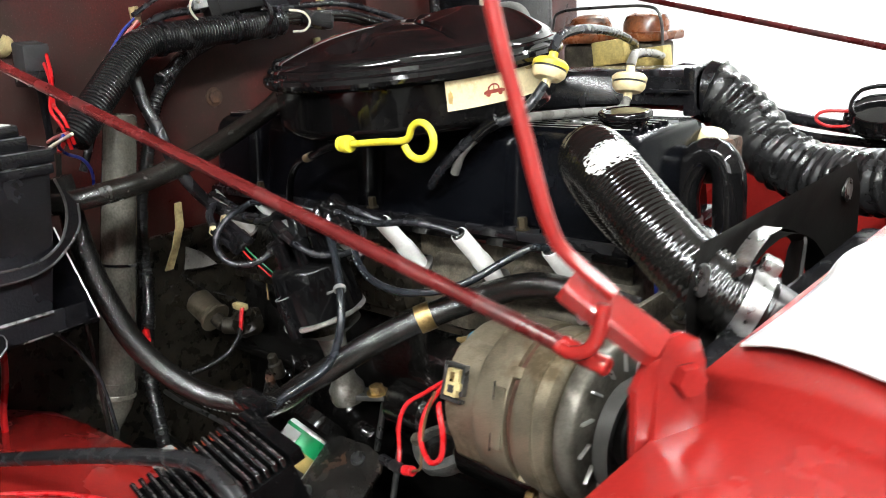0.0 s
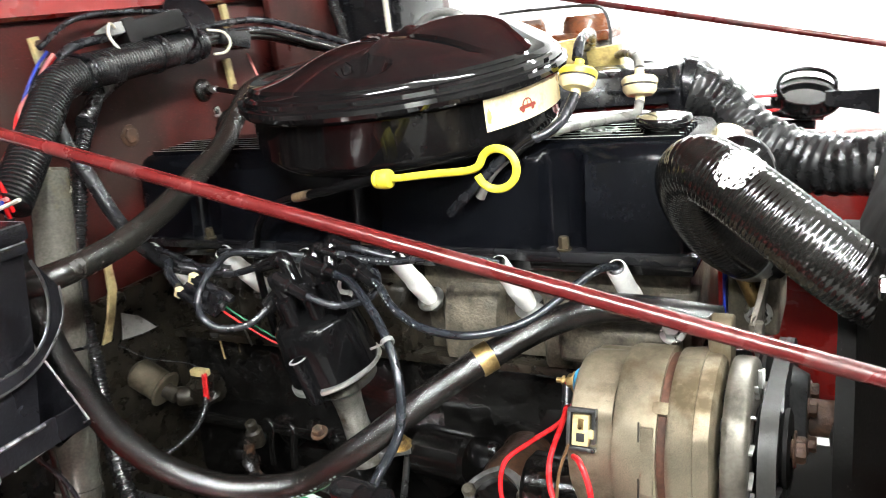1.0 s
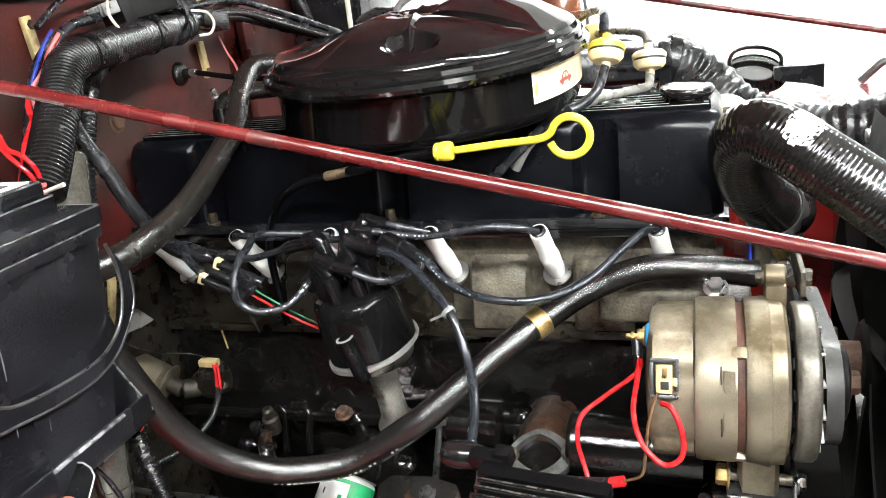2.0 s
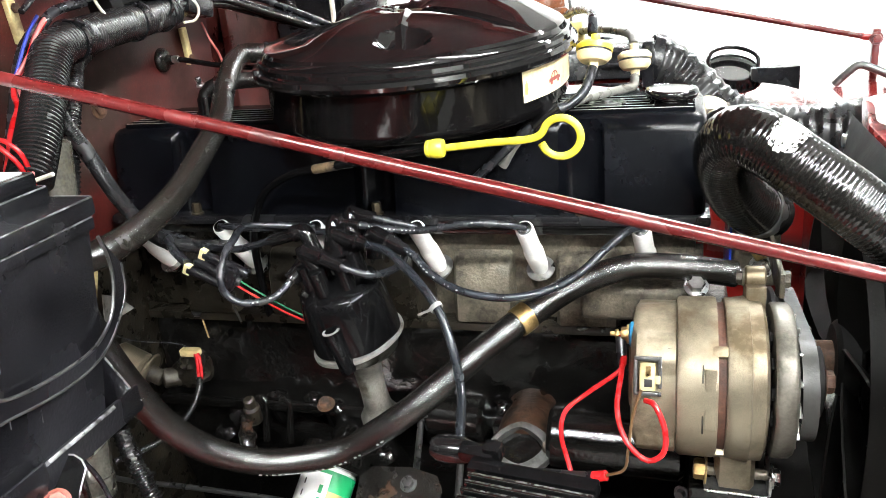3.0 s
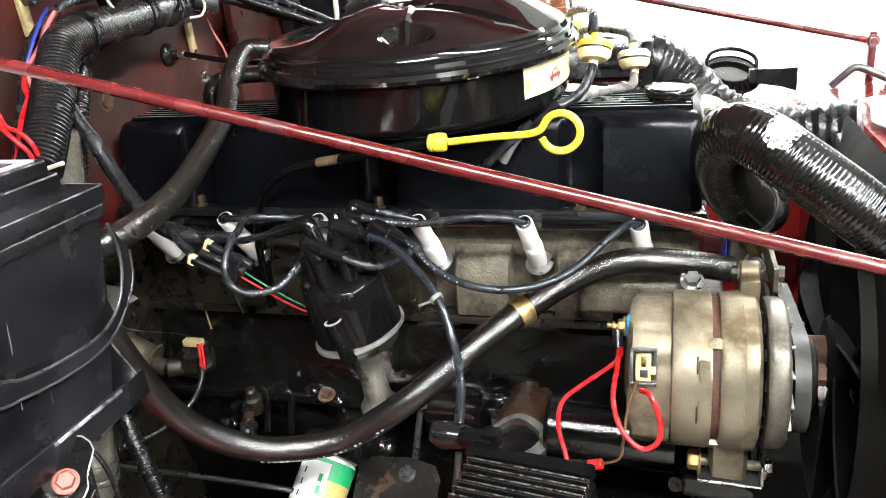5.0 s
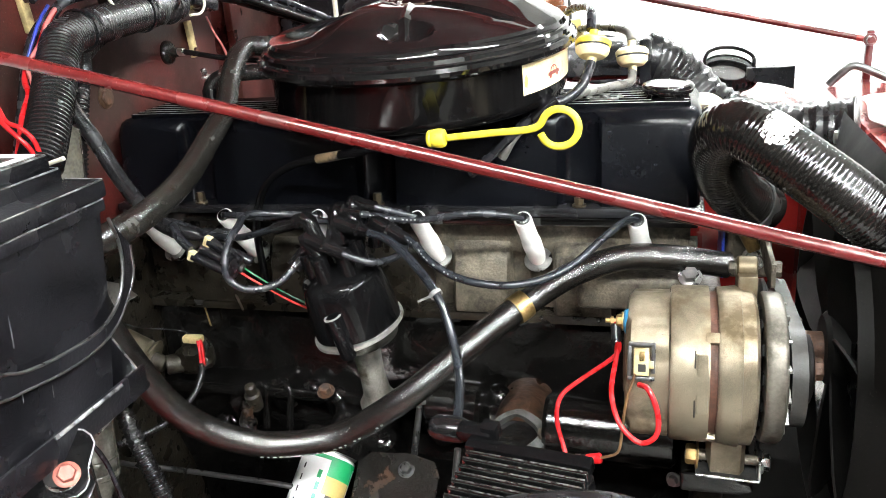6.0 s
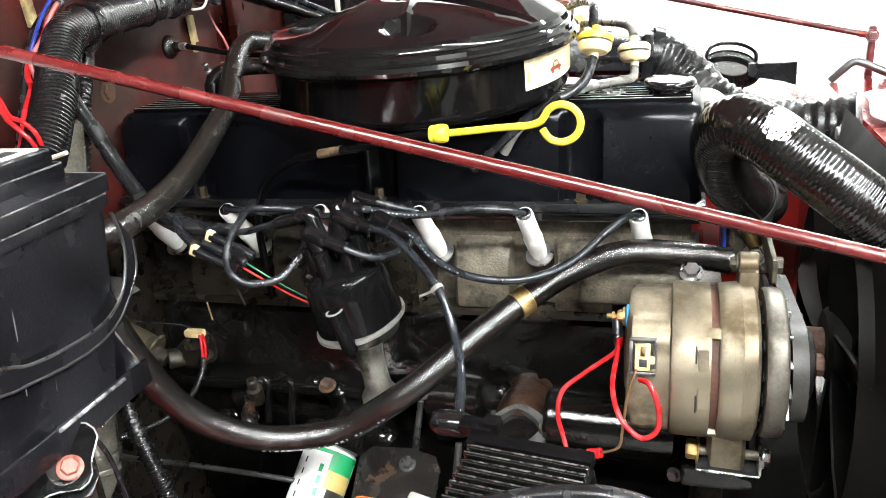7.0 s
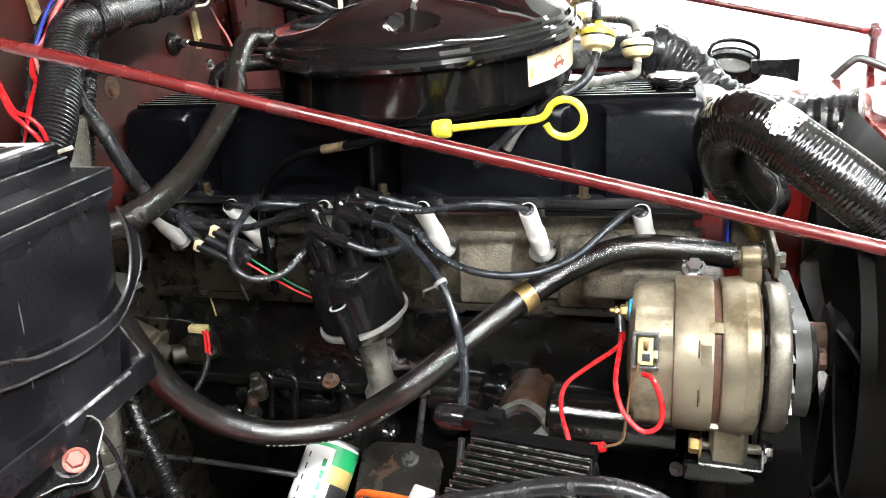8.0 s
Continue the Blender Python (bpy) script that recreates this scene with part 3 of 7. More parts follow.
def spark_plug(x, k):
    t = thing("spark_plug_boot", (x, 0.61, 0.95), "white ceramic spark plug boot standing in the cylinder head", "spark plug boot", "spark plug boots")
    top, low = Vector((x, 0.556, 1.003)), Vector((x + 0.006, 0.604, 0.944))
    way = (low - top)
    n = way.length
    part("boot", lathe(bm_new(), [(0.0068, 0.006), (0.0070, 0.0004), (0.0080, 0), (0.0086, 0.002), (0.0086, 0.036), (0.0088, 0.0385), (0.0096, 0.0400), (0.0096, 0.046), (0.0090, n - 0.010), (0.0076, n - 0.002), (0, n)], axis_frame(top, way), 22), WHITE_CERAMIC, t)
    part("seal_ring", lathe(bm_new(), [(0.0046, -0.002), (0.0066, -0.001), (0.0069, 0.002), (0.0066, 0.005), (0, 0.005)], axis_frame(top, way), 18), RUBBER, t)
    bm = bm_new()
    hexhead(bm, low - way.normalized() * 0.002, way, 0.018, 0.012)
    part("plug_hex", bm, STEEL, t, "steel spark plug hexagon")


def engine_block():
    t = thing("engine_block", (-0.64, 0.69, 0.5), "oily black painted engine block", "engine block")
    bm = bm_new()
    sec = []
    for x in (-0.335, -0.345, -0.94, -0.948):
        i = 0.008 if x in (-0.335, -0.948) else 0
        sec.append([Vector((x, y, z)) for y, z in ((0.615 + i, 0.876), (0.607 + i, 0.86), (0.607 + i, 0.80), (0.600 + i, 0.785), (0.595 + i, 0.70), (0.61 + i, 0.66), (0.64 + i, 0.55), (0.80, 0.55), (0.80, 0.876))])
    part("block_casting", loft(bm, sec), BLOCK_BLACK, t)
    rnd = random.Random(4)
    # tappet-side cover, ledge and lumps along the lower block
    bm = bm_new()
    box(bm, (0.58, 0.05, 0.014), Matrix.Translation((-0.64, 0.592, 0.788)), 0.005, 3)
    part("block_ledge", bm, BLOCK_BLACK, t)
    for x, y, z, r in ((-0.79, 0.585, 0.79, 0.017), (-0.745, 0.58, 0.795, 0.012), (-0.715, 0.575, 0.79, 0.015), (-0.70, 0.57, 0.76, 0.022), (-0.60, 0.575, 0.77, 0.018), (-0.575, 0.57, 0.80, 0.012), (-0.555, 0.575, 0.785, 0.016), (-0.53, 0.58, 0.80, 0.013), (-0.83, 0.58, 0.77, 0.02), (-0.86, 0.585, 0.74, 0.018), (-0.66, 0.56, 0.745, 0.02)):
        bm = bm_new()
        lathe(bm, [(0, 0.62 * r), (0.5 * r, 0.55 * r), (0.9 * r, 0.2 * r), (r, -0.5 * r), (r * 1.15, -1.6 * r), (0, -1.6 * r)],
              axis_frame((x, y, z), (rnd.uniform(-0.3, 0.3), -0.5, 0.8)), 20)
        part("casting_boss", bm, BLOCK_BLACK, t)
    for x, y, z, way in ((-0.879, 0.602, 0.886, (0.1, -1, 0.2)), (-0.710, 0.544, 0.810, (0, -0.4, 1))):
        bm = bm_new()
        hexhead(bm, (x, y, z), way, 0.012, 0.008)
        part("block_bolt", bm, RUST if z < 0.83 else DARK_STEEL, t, "rusty hex bolt" if z < 0.83 else "")
    part("pin", rod(bm_new(), (-0.874, 0.597, 0.878), (-0.867, 0.592, 0.8566), 0.0010), BRASS, t, "thin bright pin")
    for x in (-0.8025, -0.773):
        part("casting_rib", tube(bm_new(), [(x - 0.010, 0.580, 0.776), (x - 0.008, 0.574, 0.790), (x, 0.572, 0.797), (x + 0.007, 0.570, 0.790), (x + 0.005, 0.566, 0.770), (x + 0.002, 0.566, 0.745)], 0.0042, seg=12, step=0.003), BLOCK_BLACK, t, "oily looped casting rib")
    part("drain_fitting", lathe(bm_new(), [(0, -0.02), (0.008, -0.02), (0.009, 0.0), (0.006, 0.002), (0.006, 0.012), (0.004, 0.014), (0, 0.014)], axis_frame((-0.797, 0.541, 0.802), (0.05, -0.3, 1)), 14), GRIME, t, "grimy brass fitting")
    part("grime_streak", tube(bm_new(), [(-0.800, 0.540, 0.790), (-0.806, 0.538, 0.775), (-0.803, 0.536, 0.755), (-0.798, 0.535, 0.735)], 0.0075, seg=12, step=0.003, shape=lambda s, a: 1 + 0.35 * math.sin(260 * s + 2 * a)), RUST_CHIPPED, t, "rusty crusted runner")
    bm = bm_new()
    box(bm, (0.03, 0.22, 0.30), Matrix.Translation((-0.318, 0.68, 0.72)), 0.010, 3)
    part("timing_cover", bm, GRIME, t)
    return t


valve_cover()
cylinder_head()
for k, px in enumerate(PLUGS):
    spark_plug(px, k)
engine_block()


def air_cleaner():
    cx, cy = -0.599, 0.622
    t = thing("air_cleaner", (cx, cy, 1.09), "glossy black round air cleaner housing with a dented lid", "air cleaner")
    m = Matrix.Translation((cx, cy, 0))
    part("drum", lathe(bm_new(), [(0, 1.090), (0.118, 1.090), (0.130, 1.092), (0.137, 1.097), (0.140, 1.104), (0.140, 1.136), (0.143, 1.140), (0.146, 1.141), (0.146, 1.144)], m, 96), DRUM_BLACK, t)
    bm = bm_new()
    # lid: stepped rim, then a shallow dome with pressed ridges, a hollow at the middle and one dent
    rim = [(0.1475, 1.1395), (0.1495, 1.1415), (0.1505, 1.145), (0.1495, 1.1485), (0.1465, 1.1495), (0.1455, 1.1510), (0.1450, 1.1545), (0.1430, 1.1565), (0.1405, 1.1570), (0.1395, 1.1585), (0.1385, 1.1615), (0.1360, 1.1640)]
    inner = [(0.1325 - 0.0045 * k, None) for k in range(29)]
    ribs = (radians(-79), radians(101))
    dent = Vector((0.022, -0.099))

    def top(r, a):
        """Pressed sheet: two narrow ribs in one line, a crease with a raised sector behind it, a folded flank and a dent."""
        x, y = r * math.cos(a), r * math.sin(a)
        edge = min(1, (0.136 - r) / 0.035)
        z = 1.1640 + 0.0215 * (1 - (r / 0.136) ** 2.2)
        for q in ribs:
            d = (a - q + math.pi) % (2 * math.pi) - math.pi
            if abs(d) < math.pi / 2:
                z += 0.0032 * max(0.0, 1 - abs(r * math.sin(d)) / 0.0050) * edge * min(1, r / 0.02)
        s = math.degrees((a + radians(26)) % (2 * math.pi))
        lift = min(1, s / 62) if s < 66 else max(0.0, 1 - (s - 66) / 62)
        z += 0.0100 * lift * min(1, (0.136 - r) / 0.034) * min(1, r / 0.06)
        if s > 300:
            z -= 0.0030 * (s - 300) / 60 * edge * min(1, r / 0.03)
        z -= 0.16 * max(0.0, -0.046 - x) * edge
        z -= 0.009 * math.exp(-((x + 0.002) ** 2 + y ** 2) / 0.017 ** 2)
        q = ((x - dent.x) / 0.0235) ** 2 + ((y - dent.y) / 0.0205) ** 2
        z -= 0.0150 * max(0.0, 1 - q) ** 0.8
        return z

    rings = []
    for r, z in rim + inner:
        ring = []
        for k in range(192):
            a = 2 * math.pi * k / 192
            ring.append(bm.verts.new((cx + r * math.cos(a), cy + r * math.sin(a), z if z else top(r, a))))
        rings.append(ring)
    for a, b in zip(rings, rings[1:]):
        for k in range(192):
            bm.faces.new((a[k], b[k], b[(k + 1) % 192], a[(k + 1) % 192]))
    bm.faces.new(rings[-1])
    lid = part("lid", bm, GLOSS_BLACK, t, sharp=24)
    bm = bm_new()
    rod(bm, (cx, cy, 1.170), (cx, cy, 1.1800), 0.004)
    box(bm, (0.026, 0.004, 0.007), Matrix.Translation((cx, cy, 1.1790)) @ Matrix.Rotation(radians(-12), 4, "Z"), 0.0018)
    part("wing_nut", bm, RUST, lid, "low rusty wing nut in the hollow of the lid")
    # torn bright foil round the middle of the lid
    rnd = random.Random(21)
    foil = bm_new()
    ring, mid = [], []
    for k in range(36):
        q = 2 * math.pi * k / 36
        rr = rnd.uniform(0.65, 1.15)
        for share, row in ((1.0, ring), (0.45, mid)):
            u, v = -0.021 + 0.0135 * share * rr * math.cos(q), 0.004 + 0.0085 * share * rr * math.sin(q)
            row.append(foil.verts.new((cx + u, cy + v, top(math.hypot(u, v), math.atan2(v, u)) + 0.0008 + rnd.uniform(0, 0.002))))
    for k in range(36):
        foil.faces.new((ring[k], ring[(k + 1) % 36], mid[(k + 1) % 36], mid[k]))
    part("foil_scrap", foil, STEEL, lid, "crumpled torn silver foil", sharp=15)
    # side label, bent to the drum
    a0, a1 = radians(-36), radians(12)
    bm = bm_new()
    R, n = 0.1408, 14
    low = [bm.verts.new((cx + R * math.cos(a0 + (a1 - a0) * k / n), cy + R * math.sin(a0 + (a1 - a0) * k / n), 1.1115)) for k in range(n + 1)]
    high = [bm.verts.new((v.co.x, v.co.y, 1.1375)) for v in low]
    for k in range(n):
        bm.faces.new((low[k], low[k + 1], high[k + 1], high[k]))
    lab = part("side_label", bm, PAPER, t, "aged cream paper label")
    q = 0.1412

    def on_label(bm, outline, at=-17.5, z=1.1222):
        bm.faces.new([bm.verts.new((cx + q * math.cos(radians(at + u)), cy + q * math.sin(radians(at + u)), z + v)) for u, v in outline])
    bm = bm_new()
    on_label(bm, [(-4.4, -0.0018), (4.4, -0.0018), (4.5, 0.0006), (3.4, 0.0016), (-3.2, 0.0016), (-4.3, 0.0008)])
    roof = [(2.6 * math.cos(radians(18 * k)) - 0.2, 0.0016 + 0.0052 * math.sin(radians(18 * k))) for k in range(11)]
    for a, b in zip(roof, roof[1:]):
        on_label(bm, [a, b, (0.72 * b[0], 0.0016 + 0.76 * (b[1] - 0.0016)), (0.72 * a[0], 0.0016 + 0.76 * (a[1] - 0.0016))])
    on_label(bm, [(-0.35, 0.0016), (0.05, 0.0016), (0.05, 0.0062), (-0.35, 0.0062)])
    for u in (-2.6, 2.6):
        on_label(bm, [(u + 1.0 * math.cos(radians(30 * k)), -0.0018 + 0.0024 * math.sin(radians(30 * k))) for k in range(12)], z=1.1222)
    part("label_mark", bm, INK_RED, lab, "small printed brown-red car shape")
    rnd = random.Random(8)
    for at, z, w, h in ((8.2, 1.1325, 3.0, 0.0046), (2.0, 1.1352, 4.0, 0.0018), (9.5, 1.1190, 1.8, 0.0060), (-34.6, 1.1225, 1.0, 0.0070)):
        bm = bm_new()
        on_label(bm, [(w * rnd.uniform(0.6, 1.1) * math.cos(radians(20 * k)), h * rnd.uniform(0.6, 1.05) * math.sin(radians(20 * k))) for k in range(18)], at, z)
        part("label_stain", bm, STAIN, lab, "brown water stain")
    for a in (95, 215):
        bm = bm_new()
        q = radians(a)
        m2 = Matrix.Translation((cx + 0.146 * math.cos(q), cy + 0.146 * math.sin(q), 1.147)) @ Matrix.Rotation(q, 4, "Z")
        box(bm, (0.010, 0.012, 0.012), m2, 0.003)
        part("lid_clip", bm, GLOSS_BLACK, t)
    # the housing sits tipped a little towards the near fender
    t.location = t.location + Vector((-0.004, 0.008, 0.012))
    t.rotation_euler = (radians(4.2), radians(-0.5), 0)
    t.scale = (1.03, 1.03, 1.03)
    return t


air_cleaner()


def snorkel():
    """Intake snorkel towards the far front."""
    sec = []
    for x, y, w, h, z in ((-0.56, 0.745, 0.045, 0.040, 1.118), (-0.53, 0.80, 0.045, 0.042, 1.112), (-0.49, 0.85, 0.042, 0.042, 1.109), (-0.44, 0.862, 0.040, 0.042, 1.108), (-0.385, 0.864, 0.040, 0.042, 1.107)):
        sec.append([Vector((x, y + w * c, z + h * 0.5 * s)) for c, s in ((-1, -0.7), (-0.8, -1), (0.8, -1), (1, -0.7), (1, 0.7), (0.8, 1), (-0.8, 1), (-1, 0.7))])
    t = thing("intake_snorkel", (-0.46, 0.86, 1.09), "satin black plastic air intake snorkel", "snorkel")
    part("tube_body", loft(bm_new(), sec), SATIN_BLACK, t)
    part("seam_flange", box(bm_new(), (0.10, 0.092, 0.004), Matrix.Translation((-0.435, 0.862, 1.108)), 0.001), SATIN_BLACK, t)
    part("end_collar", box(bm_new(), (0.014, 0.090, 0.052), Matrix.Translation((-0.392, 0.864, 1.107)), 0.004), SATIN_BLACK, t)


snorkel()


def alternator():
    y, z = 0.468, 0.910
    t = thing("alternator", (-0.335, y, 0.83), "dull tan cast aluminium alternator with a brown stator band", "alternator")
    m = axis_frame((-0.3935, y, z), (1, 0, 0)) @ Matrix.Diagonal((0.895, 0.895, 0.985, 1.0))
    out = Matrix.Translation((0, y, z))

    def swell(angles, wide, high, h0, h1):
        """Cast swellings at the given angles between two heights."""
        def w(a, r, h):
            b = 0.0
            if h0 < h < h1 and r > 0.05:
                b = max(max(0.0, min(1.0, 1.6 - abs((a - q + math.pi) % (2 * math.pi) - math.pi) / wide)) for q in angles)
            return r + high * b, h
        return w
    around = [math.pi / 4 + k * math.pi / 2 for k in range(4)]
    part("rear_housing", lathe(bm_new(), [(0, -0.002), (0.030, -0.002), (0.034, 0.0), (0.056, 0.0005), (0.0610, 0.002), (0.0628, 0.005), (0.0632, 0.010), (0.0634, 0.034), (0.0636, 0.0346), (0.0692, 0.0352), (0.0706, 0.038), (0.0708, 0.062), (0.0702, 0.0645), (0.06, 0.065)], m, 144,
                swell(around, 0.20, 0.0052, 0.003, 0.0345)), ALU, t)
    part("stator", lathe(bm_new(), [(0.058, 0.0635), (0.0655, 0.0640), (0.0660, 0.0705), (0.058, 0.0710)], m, 72), COPPER, t, "rust brown stator laminations")
    part("front_housing", lathe(bm_new(), [(0.06, 0.0705), (0.0694, 0.0707), (0.0704, 0.0725), (0.0706, 0.076), (0.0702, 0.088), (0.0684, 0.0884), (0.0680, 0.090), (0.0676, 0.098), (0.064, 0.1005), (0.058, 0.1015), (0.028, 0.103), (0, 0.103)], m, 144,
                swell([q + 0.12 for q in around], 0.24, 0.0030, 0.0870, 0.0995)), ALU, t)
    for q in around:
        c = Vector((-0.360, y + 0.0605 * 0.94 * math.cos(q), z + 0.0605 * 0.94 * math.sin(q)))
        bm = bm_new()
        rod(bm, c - Vector((0.006, 0, 0)), c + Vector((0.05, 0, 0)), 0.0034)
        hexhead(bm, c, (-1, 0, 0), 0.0082, 0.007, False)
        part("through_bolt", bm, IRON, t, "grimy hex head through bolt")
    for q in (around[1], around[2]):
        mm = out @ Matrix.Rotation(q, 4, "X")
        part("bolt_strap", box(bm_new(), (0.012, 0.006, 0.009), mm @ Matrix.Translation((-0.3290, 0.0605, 0)), 0.0018), ALU, t, "cast bridge over the stator gap")
    for a in range(14):
        q = 2 * math.pi * (a + 0.4) / 14
        mm = out @ Matrix.Rotation(q, 4, "X")
        part("vent_slot", box(bm_new(), (0.0020, 0.014, 0.0090), mm @ Matrix.Translation((-0.2916, 0.0435, 0)), 0.0008), MATT_BLACK, t, "dark cooling vent")
    mm = out @ Matrix.Rotation(radians(180 - 12), 4, "X")
    part("casting_tab", box(bm_new(), (0.0085, 0.0030, 0.046), mm @ Matrix.Translation((-0.3355, 0.0615, 0)), 0.0012), ALU, t, "raised pad on the casting")
    part("casting_seam", box(bm_new(), (0.0012, 0.0012, 0.052), mm @ Matrix.Translation((-0.3408, 0.0615, 0)), 0.0004), GRIME, t, "dirty seam beside the pad")
    fan = part("cooling_fan", lathe(bm_new(), [(0.012, 0.1055), (0.046, 0.1050), (0.0600, 0.1046), (0.0656, 0.1050), (0.0672, 0.1068), (0.0676, 0.1095), (0.0672, 0.1180), (0.0650, 0.1205), (0.0600, 0.1215), (0.045, 0.1212), (0.012, 0.1210)], m, 96), noise_mat("dull_fan_steel", (0.13, 0.12, 0.10), 0.42, metal=0.6, vary=0.3, scale=40, bump=0.2, dirt=(0.05, 0.045, 0.035), dirt_amount=0.4), t, "dull pressed steel cooling fan")
    for k in range(14):
        q = 2 * math.pi * k / 14
        mm = Matrix.Translation((-0.2728, y, z)) @ Matrix.Rotation(q, 4, "X") @ Matrix.Translation((0, 0.046, 0)) @ Matrix.Rotation(radians(18), 4, "X")
        part("fan_blade", box(bm_new(), (0.0032, 0.014, 0.0018), mm, 0.0005), ALU_CLEAN, fan, "pale fan blade")
    part("pulley", lathe(bm_new(), [(0.010, 0.1212), (0.0285, 0.1215), (0.0310, 0.1225), (0.0316, 0.1240), (0.0262, 0.1275), (0.0262, 0.1290), (0.0316, 0.1325), (0.0312, 0.1345), (0.027, 0.1360), (0.0255, 0.1375), (0.0300, 0.1395), (0.0304, 0.1425), (0.026, 0.1440), (0.010, 0.1435)], m, 56), FAN_GREY, t, "grooved grey pulley")
    bm = bm_new()
    rod(bm, (-0.262, y, z), (-0.243, y, z), 0.0062)
    hexhead(bm, (-0.2505, y, z), (1, 0, 0), 0.016, 0.008)
    part("shaft_nut", bm, RUST, t, "rusty shaft nut")
    # plug and post at the back
    tilt = Matrix.Translation((-0.380, y - 0.0555, z + 0.027)) @ Matrix.Rotation(radians(-20), 4, "X")
    plug = part("wire_plug", box(bm_new(), (0.0115, 0.007, 0.021), tilt, 0.0014), BEIGE, t, "cream plastic wire plug")
    part("plug_slot", box(bm_new(), (0.0040, 0.003, 0.0075), tilt @ Matrix.Translation((0.0005, -0.0026, 0.0045)), 0.0004), BRASS, plug, "brass terminal in the plug")
    part("plug_slot", box(bm_new(), (0.0060, 0.002, 0.0060), tilt @ Matrix.Translation((0.0005, -0.0028, -0.0045)), 0.0004), INK_BLACK, plug, "dark terminal slot")
    part("plug_tab", box(bm_new(), (0.004, 0.005, 0.006), tilt @ Matrix.Translation((0.0072, -0.0006, -0.002)), 0.0008), BEIGE, plug, "small locking tab")
    for dx, dz, w, h in ((0, 0.0130, 0.020, 0.0030), (0, -0.0130, 0.020, 0.0030), (0.0088, 0.003, 0.0030, 0.0235), (-0.0088, 0, 0.0030, 0.0235)):
        part("plug_recess", box(bm_new(), (w, 0.006, h), tilt @ Matrix.Translation((dx, 0.0016, dz)), 0.0008), DARK_STEEL, plug, "dark edge of the plug opening")
    post = Vector((-0.391, 0.4535, 0.951))
    part("insulator", lathe(bm_new(), [(0.004, -0.002), (0.0095, -0.001), (0.0105, 0.001), (0.0100, 0.003), (0.0082, 0.0042), (0.004, 0.0045)], axis_frame(post, (-1, 0, 0)), 28), BLUE_PLASTIC, t, "blue plastic insulator")
    bm = bm_new()
    rod(bm, post, post + Vector((-0.019, 0, 0)), 0.0020)
    hexhead(bm, post + Vector((-0.0045, 0, 0)), (-1, 0, 0), 0.0098, 0.006)
    hexhead(bm, post + Vector((-0.0115, 0, 0)), (-1, 0, 0), 0.0065, 0.0035, False)
    part("terminal_post", bm, BRASS, t, "brass terminal post")
    # mounting ears
    bm = bm_new()
    box(bm, (0.016, 0.024, 0.026), Matrix.Translation((-0.3000, 0.497, 0.967)), 0.003)
    rod(bm, (-0.308, 0.502, 0.9815), (-0.292, 0.502, 0.9815), 0.0095)
    part("upper_ear", bm, ALU, t)
    sec = []
    for x, w, top, low in ((-0.3285, 0.013, 0.862, 0.836), (-0.3250, 0.016, 0.864, 0.822), (-0.3020, 0.016, 0.864, 0.8205), (-0.2985, 0.013, 0.862, 0.824)):
        sec.append([Vector((x, 0.458 + w * c, zz)) for c, zz in ((-0.85, low), (0.85, low), (1, low + 0.003), (1.25, top), (-1.25, top), (-1, low + 0.003))])
    part("lower_ear", loft(bm_new(), sec), ALU, t)
    return t


alternator()


